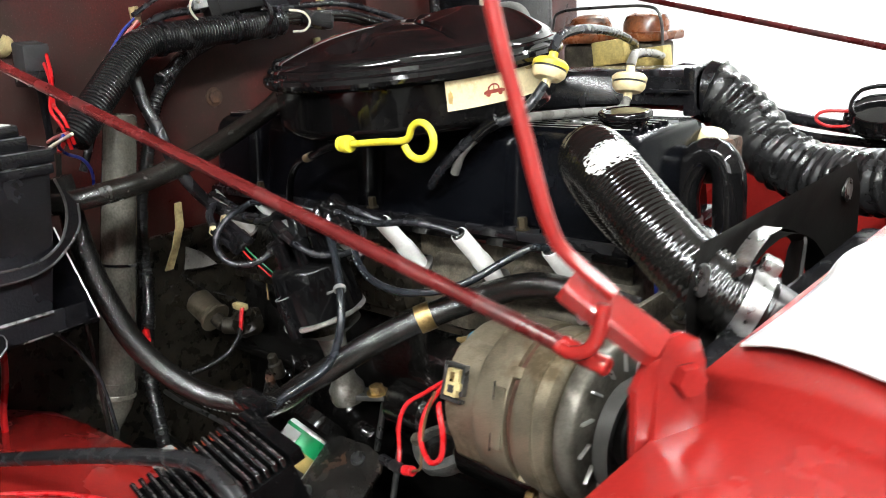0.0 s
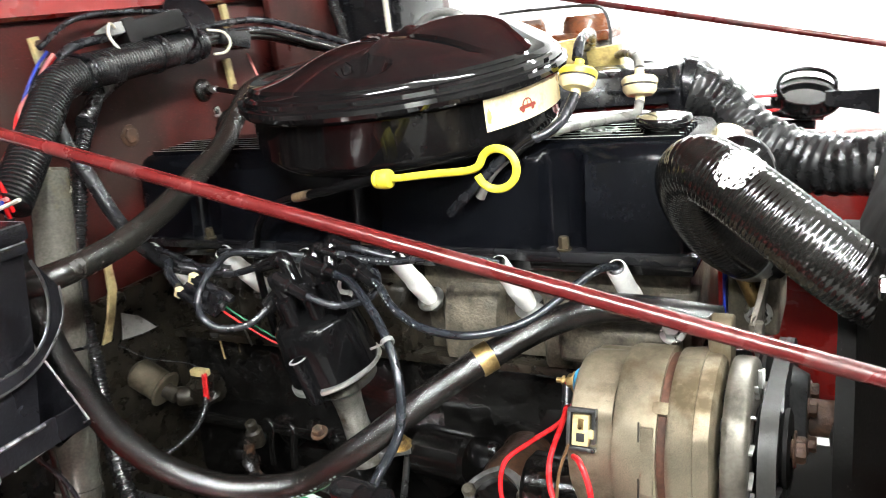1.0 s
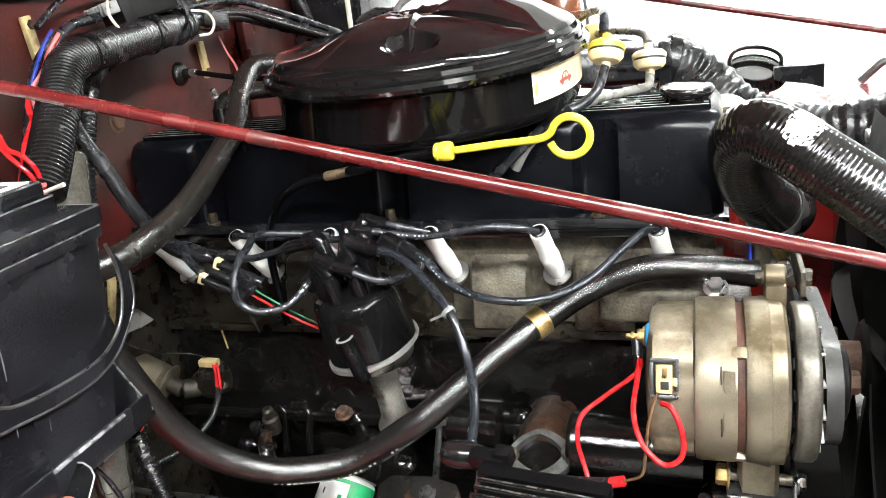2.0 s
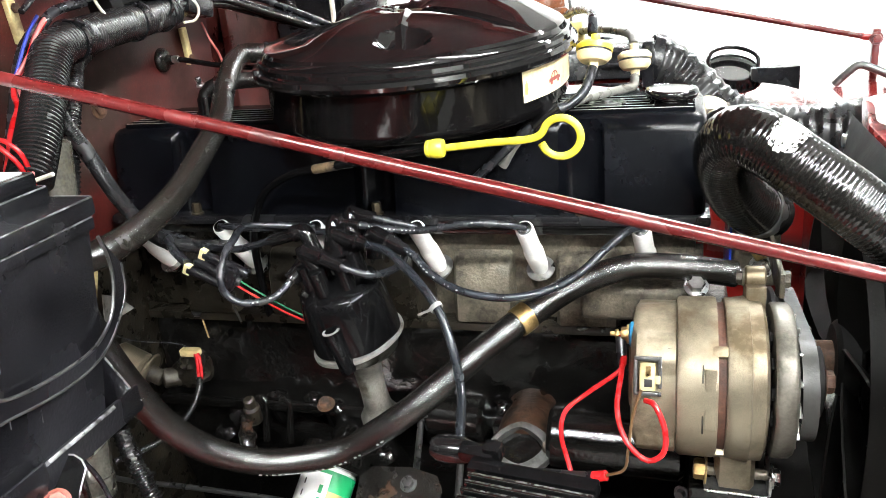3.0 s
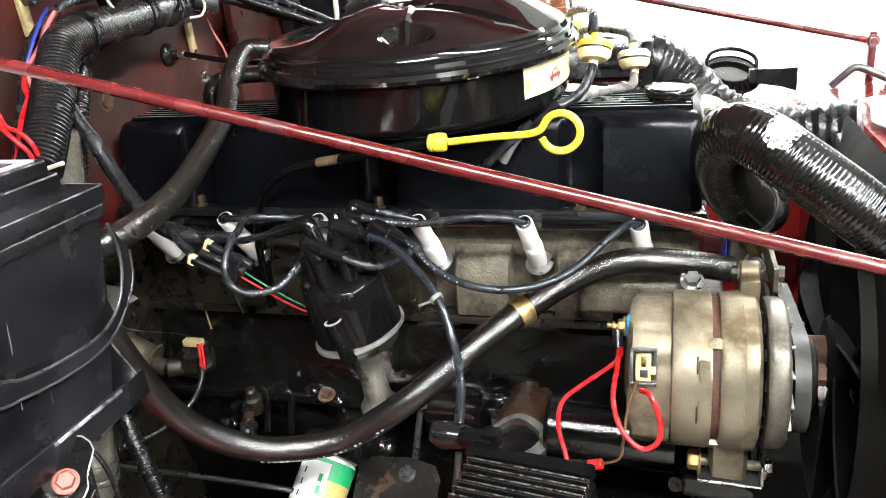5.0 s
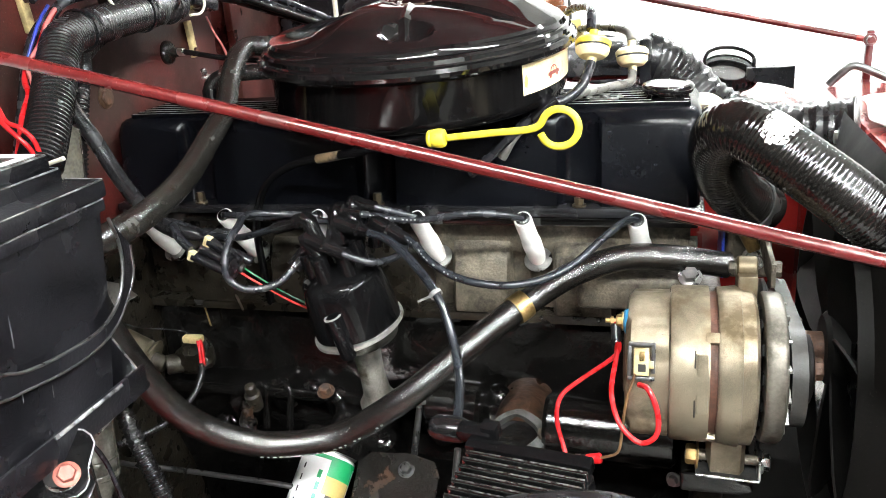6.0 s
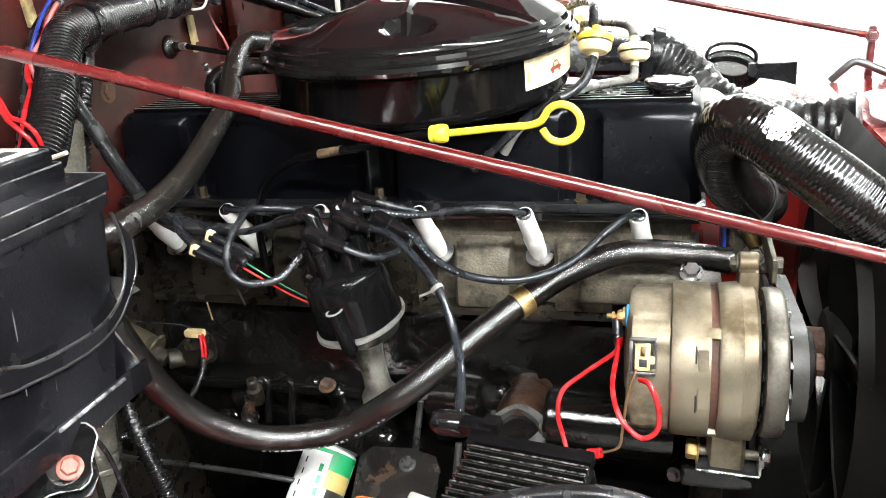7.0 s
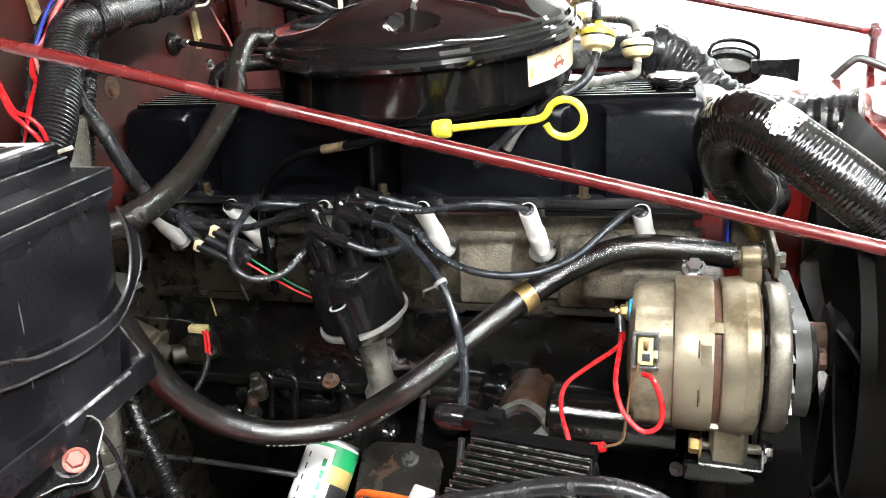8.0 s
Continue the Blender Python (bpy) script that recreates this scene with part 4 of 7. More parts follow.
def distributor():
    t = thing("distributor", (-0.648, 0.525, 0.81), "black capped ignition distributor on an aluminium shaft housing", "distributor")
    base, top = Vector((-0.641, 0.526, 0.803)), Vector((-0.656, 0.500, 0.988))
    m = axis_frame(base, top - base, (0, 1, 0))
    c = m @ Vector((0, 0, 0.097))
    rise = Matrix.Translation((top - base).normalized() * 0.008)
    tip = rise @ Matrix.Translation(c) @ Matrix.Rotation(radians(-9), 4, "Y") @ Matrix.Translation(-c) @ m
    lean = rise @ Matrix.Translation(c) @ Matrix.Rotation(radians(-5), 4, "Y") @ Matrix.Translation(-c) @ m
    part("shaft_housing", lathe(bm_new(), [(0, 0), (0.018, 0), (0.0195, 0.004), (0.0195, 0.016), (0.0165, 0.021), (0.0138, 0.026), (0.0128, 0.045), (0.0135, 0.065), (0.0155, 0.080), (0.030, 0.090), (0.036, 0.094)], m, 36), SHAFT_ALU, t, "bare aluminium shaft housing")
    part("base_ring", lathe(bm_new(), [(0.03, 0.093), (0.0425, 0.0935), (0.0452, 0.0955), (0.0452, 0.0990), (0.042, 0.1000), (0.03, 0.1005)], tip, 56), ALU_CLEAN, t, "bright aluminium ring")
    cap = part("cap", lathe(bm_new(), [(0.041, 0.1005), (0.0432, 0.102), (0.0428, 0.118), (0.0412, 0.138), (0.0395, 0.151), (0.0380, 0.1555), (0.0350, 0.1575), (0.0330, 0.1590), (0.018, 0.165), (0, 0.165)], lean, 56,
                wobble=lambda a, r, h: (r * (1 + 0.014 * math.cos(6 * a)), h)), CAP_BLACK, t)
    for k in range(6):
        a = radians(60 * k + 20)
        bm = bm_new()
        p = lean @ Vector((0.0225 * math.cos(a), 0.0225 * math.sin(a), 0.160))
        q = lean @ Vector((0.0235 * math.cos(a), 0.0235 * math.sin(a), 0.186))
        rod(bm, p, q, 0.0085, 0.0075, seg=18)
        part("cap_tower", bm, CAP_BLACK, cap)
    bm = bm_new()
    rod(bm, lean @ Vector((0, 0, 0.17)), lean @ Vector((0, 0, 0.190)), 0.009, 0.008, seg=18)
    part("cap_tower", bm, CAP_BLACK, cap)
    hole = tip.inverted() @ Vector((-0.6545, 0.4640, 0.937))
    face = math.atan2(hole.y, hole.x)
    for q in (face, face + math.pi):
        bm = bm_new()
        c0, c1 = tip @ Vector((0.0445 * math.cos(q), 0.0445 * math.sin(q), 0.090)), tip @ Vector((0.0430 * math.cos(q), 0.0430 * math.sin(q), max(hole.z, 0.115)))
        lathe(bm, [(0, 0), (0.0065, 0), (0.0075, 0.003), (0.0080, (c1 - c0).length), (0.0056, (c1 - c0).length), (0.0050, (c1 - c0).length - 0.006), (0, (c1 - c0).length - 0.006)], axis_frame(c0, c1 - c0), 20)
        part("screw_tower", bm, CAP_BLACK, cap)
        # Grey ring put on for the highlight round the hole.
        part("rim_highlight", lathe(bm_new(), [(0.0060, -0.0006), (0.0082, -0.0006), (0.0082, 0.0004), (0.0060, 0.0004)], axis_frame(c1, c1 - c0), 24), INK_GREY, cap, "grey ring for the highlight round the screw hole")
    bm = bm_new()
    c = m @ Vector((0, 0, 0.006))
    slab(bm, [(-0.014, -0.014), (0.030, -0.010), (0.046, -0.008), (0.046, 0.008), (0.030, 0.010), (-0.014, 0.014)], 0.006, Matrix.Translation((c.x, c.y - 0.002, c.z)) @ Matrix.Rotation(radians(25), 4, "Z"))
    part("hold_down", bm, DARK_STEEL, t)
    bm = bm_new()
    hexhead(bm, (c.x + 0.033, c.y + 0.013, c.z + 0.006), (0, -0.1, 1), 0.015, 0.009)
    part("hold_down_bolt", bm, BRASS, t)
    return t


distributor()


# ---- hoses, wires and rods ----
def heater_hoses():
    low = [(-0.806, 0.330, 1.075), (-0.803, 0.333, 1.045), (-0.797, 0.335, 1.010), (-0.788, 0.338, 0.975), (-0.776, 0.345, 0.938), (-0.763, 0.354, 0.904), (-0.745, 0.370, 0.872), (-0.720, 0.388, 0.849), (-0.690, 0.404, 0.838), (-0.641, 0.424, 0.840), (-0.584, 0.430, 0.876),
           (-0.546, 0.450, 0.903), (-0.514, 0.475, 0.925), (-0.485, 0.500, 0.941), (-0.446, 0.535, 0.957), (-0.401, 0.545, 0.971), (-0.357, 0.550, 0.970), (-0.310, 0.562, 0.960)]
    t = thing("heater_hose", low[0], "thick black rubber heater hose sagging past the distributor", "hose")
    part("hose", tube(bm_new(), low, 0.0118, seg=20), RUBBER, t)
    # worn maker's print, too faint to read
    line, _ = spline(low, 0.0052)
    rnd = random.Random(12)
    for k in range(53, 76):
        if rnd.random() < 0.7:
            way = (line[k + 1] - line[k]).normalized()
            out = Vector((0.1, -0.80, -0.55))
            out = (out - way * out.dot(way)).normalized()
            m = Matrix((way, out, way.cross(out))).transposed().to_4x4()
            m.translation = line[k] + out * 0.0117
            part("print_bar", box(bm_new(), (rnd.uniform(0.0014, 0.0034), 0.0006, rnd.uniform(0.0016, 0.0024)), m, 0), INK_GREY, t)
    p, w = Vector((-0.488, 0.4975, 0.9395)), Vector((0.055, 0.055, 0.027))
    part("band_clip", lathe(bm_new(), [(0.0120, -0.007), (0.0132, -0.007), (0.0134, 0.0), (0.0132, 0.007), (0.0120, 0.007)], axis_frame(p, w), 28), BRASS, t, "tarnished brass hose band")
    high = [(-0.775, 0.72, 1.150), (-0.804, 0.700, 1.156), (-0.820, 0.690, 1.157), (-0.819, 0.660, 1.150), (-0.811, 0.620, 1.128), (-0.792, 0.570, 1.108), (-0.782, 0.515, 1.090), (-0.770, 0.452, 1.073), (-0.767, 0.400, 1.062), (-0.768, 0.350, 1.057), (-0.790, 0.322, 1.052), (-0.83, 0.312, 1.046)]
    t = thing("heater_hose", high[-1], "thick dusty rubber heater hose arching behind the air cleaner", "hose")
    part("hose", tube(bm_new(), high, 0.0110, seg=20), RUBBER_GREY, t)
    part("hose_clamp", lathe(bm_new(), [(0.0111, -0.006), (0.0123, -0.006), (0.0123, 0.006), (0.0111, 0.006)], axis_frame((-0.797, 0.705, 1.155), (-0.029, -0.02, 0.006)), 28), SATIN_BLACK, t)


heater_hoses()


def radiator_hose():
    pts = [(-0.280, 0.612, 1.000), (-0.288, 0.598, 1.006), (-0.297, 0.582, 1.014), (-0.310, 0.565, 1.030), (-0.321, 0.549, 1.052), (-0.3255, 0.531, 1.074), (-0.3215, 0.513, 1.0905), (-0.310, 0.500, 1.0965), (-0.294, 0.491, 1.0900), (-0.2767, 0.4825, 1.079), (-0.2463, 0.4705, 1.058), (-0.222, 0.466, 1.0395), (-0.200, 0.469, 1.0235), (-0.178, 0.479, 1.012)]
    R = 0.0232
    t = thing("radiator_hose", pts[0], "thick black fabric-grained upper radiator hose with steel clamps", "hose")

    def weave(s, a):
        return 1 + 0.016 * abs(math.sin(math.pi * s / 0.0035)) * (1 + 0.30 * math.sin(22 * a + 3.1 * math.floor(s / 0.0035)))
    part("hose", tube(bm_new(), pts, R, seg=88, step=0.0007, shape=weave), HOSE_BLACK, t)
    # torn remains of a white sticker just past the bend
    line, _ = spline(pts, 0.0012)
    rnd = random.Random(31)
    near = min(range(len(line)), key=lambda k: (line[k] - Vector((-0.289, 0.4885, 1.087))).length)
    bm = bm_new()
    rows = []
    for k in range(near - 9, near + 10):
        way = (line[k + 1] - line[k - 1]).normalized()
        out = Vector((0.12, -0.45, 0.88))
        out = (out - way * out.dot(way)).normalized()
        side = way.cross(out)
        frac = abs(k - near) / 9
        half = 1.0 - 0.35 * frac
        rows.append([bm.verts.new(line[k] + (R * 1.024) * (math.cos(q) * out + math.sin(q) * side)) for q in [half * (-1.0 + 2.0 * j / 24) + rnd.uniform(-0.05, 0.05) for j in range(25)]])
    for i in range(len(rows) - 1):
        for j in range(24):
            ends = min(i, len(rows) - 2 - i)
            sides = min(j, 23 - j)
            if (ends < 4 and rnd.random() < 0.62 - 0.16 * ends) or (sides < 5 and rnd.random() < 0.60 - 0.12 * sides):
                continue
            bm.faces.new((rows[i][j], rows[i + 1][j], rows[i + 1][j + 1], rows[i][j + 1]))
    bmesh.ops.delete(bm, geom=[v for v in bm.verts if not v.link_faces], context="VERTS")
    part("torn_sticker", bm, noise_mat("worn_white_sticker", (0.62, 0.61, 0.57), 0.45, vary=0.25, scale=160, bump=0.4, dirt=(0.08, 0.075, 0.07), dirt_amount=0.25), t, "torn remains of a white sticker")
    for p, w, lift in ((Vector((-0.2915, 0.5915, 1.0095)), Vector((-0.009, -0.015, 0.008)), 0.9), (Vector((-0.1865, 0.4745, 1.0165)), Vector((0.022, 0.009, -0.012)), 0.0)):
        m = axis_frame(p, w)
        c = part("hose_clamp", lathe(bm_new(), [(R + 0.0008, -0.0065), (R + 0.0021, -0.0065), (R + 0.0024, 0), (R + 0.0021, 0.0065), (R + 0.0008, 0.0065)], m, 48), STEEL, t, "steel worm drive hose clamp")
        if not lift:
            curl = [(0.4550, 1.0390), (0.4680, 1.0445), (0.4830, 1.0510), (0.5000, 1.0555), (0.5180, 1.0550)]
            part("band_tail", loft(bm_new(), [[Vector((x, yy, zz + d)) for x, d in ((-0.1945, 0), (-0.1825, 0), (-0.1825, 0.0009), (-0.1945, 0.0009))] for yy, zz in curl]), STEEL, c, "loose end of the clamp band")
        part("clamp_screw", box(bm_new(), (0.013, 0.010, 0.012), m @ Matrix.Rotation(lift, 4, "Z") @ Matrix.Translation((0.0, R + 0.0055, 0)), 0.002), STEEL, c)


radiator_hose()


def support_rods():
    def one(a, b, label):
        a, b = Vector(a), Vector(b)
        w = (b - a).normalized()
        t = thing("brace_rod", b, label, "brace rod", "brace rods")
        part("shaft", rod(bm_new(), a, b, 0.0040, seg=24), RED_ROD, t)
        part("flat_end", rod(bm_new(), b - w * 0.004, b + w * 0.02, 0.0047, 0.0044, seg=20), RED, t)
    one((-0.955, 0.248, 1.2500), (-0.186, 0.277, 1.0580), "slim red painted brace rod from firewall to grille")
    one((-0.955, 1.12, 1.288), (-0.112, 1.12, 1.0895), "slim red brace rod across the far side of the bay")


support_rods()


def hood_prop():
    t = thing("hood_latch", (-0.153, 0.317, 1.02), "red painted steel hinge bracket on the grille shell", "bracket")
    bm = bm_new()
    m = axis_frame((-0.160, 0.300, 1.01), (1, -0.35, 0))
    slab(bm, [(-0.012, -0.05), (0.010, -0.04), (0.012, 0.025), (0.008, 0.042), (-0.004, 0.042), (-0.012, 0.030)], 0.005, m)
    part("base_plate", bm, RED, t)
    bm = bm_new()
    o, u = Vector((-0.1785, 0.2755, 1.0905)), Vector((0.036, 0.012, -0.027))
    ux = u.normalized()
    uy = (Vector((0.35, 1, 0)) - ux * ux.dot(Vector((0.35, 1, 0)))).normalized()
    m = Matrix((ux, uy, ux.cross(uy))).transposed().to_4x4()
    m.translation = o
    sec = []
    for x, w in ((-0.004, 0.0070), (-0.002, 0.0082), (0.040, 0.0088), (0.043, 0.0075)):
        sec.append([m @ Vector((x, w * c, d)) for c, d in ((-1, -0.009), (-1, -0.001), (-0.85, 0), (0.85, 0), (1, -0.001), (1, -0.009), (0.72, -0.009), (0.72, -0.004), (-0.72, -0.004), (-0.72, -0.009))])
    part("clevis", loft(bm, sec), RED, t, sharp=30)
    part("ear", slab(bm_new(), [(-0.016, -0.034), (0.014, -0.034), (0.015, 0.006), (0.012, 0.016), (0.004, 0.021), (-0.004, 0.020), (-0.010, 0.010)], 0.005, axis_frame((-0.154, 0.310, 1.040), (1, -0.5, 0.1))), RED, t)
    bm = bm_new()
    hexhead(bm, (-0.150, 0.312, 1.040), (0.8, -0.5, 0.1), 0.014, 0.009)
    part("pivot_bolt", bm, RED, t)
    part("hook", tube(bm_new(), [(-0.1665, 0.2745, 1.083), (-0.1675, 0.2725, 1.072), (-0.1715, 0.270, 1.063), (-0.180, 0.269, 1.0600), (-0.1865, 0.270, 1.0615)], 0.0032, seg=12, step=0.003), RED, t)
    bm = bm_new()
    tube(bm, [(-0.163, 0.277, 1.0865), (-0.1705, 0.2745, 1.0925), (-0.178, 0.2725, 1.099), (-0.1845, 0.270, 1.106), (-0.187, 0.2665, 1.116), (-0.1892, 0.2643, 1.1274), (-0.197, 0.2625, 1.1613), (-0.206, 0.259, 1.205), (-0.2327, 0.2585, 1.33), (-0.3330, 0.2565, 1.80)], 0.0033, seg=16)
    part("upright_rod", bm, RED, t)


hood_prop()


def worn_print(points, radius, owner, span):
    """Tiny pale print along a wire, too worn to read."""
    line, _ = spline(points, 0.0040)
    rnd = random.Random(len(points))
    for k in range(span[0], min(span[1], len(line) - 2)):
        if rnd.random() < 0.65:
            way = (line[k + 1] - line[k]).normalized()
            out = Vector((-0.15, -0.85, 0.35))
            out = (out - way * out.dot(way)).normalized()
            m = Matrix((way, out, way.cross(out))).transposed().to_4x4()
            m.translation = line[k] + out * (radius - 0.0001)
            part("print_bar", box(bm_new(), (rnd.uniform(0.0012, 0.0028), 0.0005, 0.0013), m, 0), INK_GREY, owner)


def plug_wires():
    runs = {
        "coil": ([(-0.6565, 0.505, 0.994), (-0.657, 0.505, 1.013), (-0.625, 0.500, 1.006), (-0.601, 0.488, 1.003), (-0.573, 0.471, 0.986), (-0.549, 0.452, 0.965), (-0.535, 0.436, 0.937), (-0.523, 0.407, 0.916), (-0.511, 0.352, 0.913), (-0.510, 0.340, 0.909)], WIRE_GREY, "slate blue coil wire looping down from the distributor"),
        "c": ([(-0.628, 0.522, 0.985), (-0.627, 0.525, 1.007), (-0.586, 0.505, 0.996), (-0.566, 0.491, 0.983), (-0.533, 0.480, 0.971), (-0.488, 0.480, 0.968), (-0.447, 0.500, 0.976), (-0.415, 0.530, 0.997), (-0.399, 0.545, 1.006), (-0.390, 0.556, 1.003)], WIRE_GREY, "slate blue spark plug wire sagging below the head"),
        "b": ([(-0.672, 0.522, 0.985), (-0.671, 0.540, 1.014), (-0.644, 0.536, 1.012), (-0.595, 0.538, 1.006), (-0.539, 0.538, 1.013), (-0.510, 0.545, 1.010), (-0.4935, 0.556, 1.003)], WIRE_BLACK, "black spark plug wire along the valve cover"),
        "a": ([(-0.652, 0.524, 0.985), (-0.655, 0.545, 1.020), (-0.633, 0.545, 1.016), (-0.612, 0.548, 1.010), (-0.597, 0.556, 1.003)], WIRE_BLACK, "short black spark plug wire"),
        "d": ([(-0.677, 0.500, 0.980), (-0.684, 0.503, 0.992), (-0.699, 0.490, 0.974), (-0.711, 0.475, 0.963), (-0.733, 0.462, 0.962), (-0.748, 0.457, 0.972), (-0.751, 0.457, 0.988), (-0.752, 0.470, 1.003), (-0.751, 0.490, 1.013), (-0.751, 0.520, 1.016), (-0.7005, 0.556, 1.003)], WIRE_BLACK, "black spark plug wire in a loop behind the distributor"),
        "e": ([(-0.678, 0.512, 0.985), (-0.692, 0.515, 1.012), (-0.749, 0.525, 0.995), (-0.777, 0.530, 0.988), (-0.815, 0.540, 0.987), (-0.853, 0.550, 0.994), (-0.885, 0.552, 1.002), (-0.9075, 0.556, 1.003)], WIRE_BLACK, "black spark plug wire towards the firewall"),
        "hub": ([(-0.668, 0.485, 0.985), (-0.680, 0.485, 1.004), (-0.640, 0.478, 0.992), (-0.618, 0.485, 0.983), (-0.604, 0.510, 0.980), (-0.602, 0.530, 0.985), (-0.625, 0.548, 0.999), (-0.70, 0.55, 1.000), (-0.790, 0.552, 1.004), (-0.804, 0.556, 1.003)], WIRE_BLACK, "black spark plug wire curving over the distributor cap"),
    }
    for key, (pts, mat, label) in runs.items():
        t = thing("ignition_wire", pts[0], label, "ignition wire", "ignition wires")
        part("sheath", tube(bm_new(), pts, 0.0035 if key != "coil" else 0.0038, seg=14, step=0.004), mat, t)
        if key in ("b", "c", "d"):
            worn_print(pts, 0.0035, t, {"b": (10, 30), "c": (12, 34), "d": (8, 22)}[key])
        a = Vector(pts[0]), Vector(pts[1]), Vector(pts[2])
        bm = bm_new()
        e = a[1].lerp(a[2], min(1.0, 0.040 / max((a[2] - a[1]).length, 1e-6)))
        tube(bm, [a[0], a[0].lerp(a[1], 0.5), a[1], a[1].lerp(e, 0.5), e], 0.0076, seg=18, step=0.0015, shape=lambda s, q: 1.0 if s < 0.040 else (1.06 if s < 0.043 else 0.80))
        part("boot", bm, GLOSS_BLACK, t, "shiny black rubber boot")
    bm = bm_new()
    lathe(bm, [(0.0045, -0.002), (0.0058, -0.002), (0.0058, 0.002), (0.0045, 0.002)], axis_frame((-0.552, 0.4545, 0.968), (0.024, -0.019, -0.021)), 16)
    box(bm, (0.013, 0.0012, 0.0022), Matrix.Translation((-0.562, 0.452, 0.964)) @ Matrix.Rotation(radians(-25), 4, "Y"), 0.0006)
    solo("cable_tie", bm, INK_GREY, "grey cable tie round the coil wire", "cable tie")


plug_wires()


def dipstick():
    t = thing("dipstick", (-0.555, 0.4735, 1.098), "bright yellow dipstick with a ring handle", "dipstick")
    a, b, c = Vector((-0.5553, 0.4745, 1.0975)), Vector((-0.537, 0.4735, 1.0985)), Vector((-0.4655, 0.467, 1.1065))
    part("stopper", lathe(bm_new(), [(0, 0.001), (0.0058, 0.001), (0.0070, 0.002), (0.0074, 0.004), (0.0066, 0.0052), (0.0074, 0.0064), (0.0079, 0.009), (0.0078, 0.013), (0.0070, 0.0155), (0.0045, 0.0165), (0, 0.0165)], axis_frame(a, b - a), 28), YELLOW, t)
    pts = [b, b.lerp(c, 0.5), c]
    cen = Vector((-0.4449, 0.4655, 1.1075))
    for k in range(12):
        q = radians(138 - 27.6 * k)
        pts.append(cen + Vector((0.0146 * math.cos(q), -0.0006 * k, 0.0142 * math.sin(q))))
    part("handle", tube(bm_new(), pts, 0.0030, seg=14, step=0.0025), YELLOW, t)
    part("guide_tube", tube(bm_new(), [(-0.553, 0.4745, 1.0975), (-0.593, 0.490, 1.089), (-0.633, 0.510, 1.078), (-0.672, 0.530, 1.069), (-0.715, 0.550, 1.057), (-0.749, 0.565, 1.039), (-0.771, 0.575, 1.012), (-0.786, 0.585, 0.971), (-0.79, 0.60, 0.88)], 0.0042, seg=14), CAP_BLACK, t, "black steel guide tube")
    part("worn_patch", rod(bm_new(), (-0.652, 0.5202, 1.0737), (-0.682, 0.5348, 1.0664), 0.0045), noise_mat("bare_tan_primer", (0.17, 0.115, 0.065), 0.5, vary=0.4, scale=90, bump=0.3, dirt=(0.03, 0.025, 0.02), dirt_amount=0.45), t, "tan worn patch")


dipstick()


STRAP_LOW = [(0.05, 1.050), (0.166, 1.015), (0.190, 1.010), (0.223, 1.005), (0.254, 1.004), (0.279, 1.010), (0.299, 1.025), (0.310, 1.040), (0.312, 1.060)]
STRAP_HIGH = [(0.05, 1.068), (0.171, 1.030), (0.194, 1.021), (0.226, 1.016), (0.265, 1.0155), (0.289, 1.027), (0.300, 1.048), (0.301, 1.067), (0.296, 1.085)]


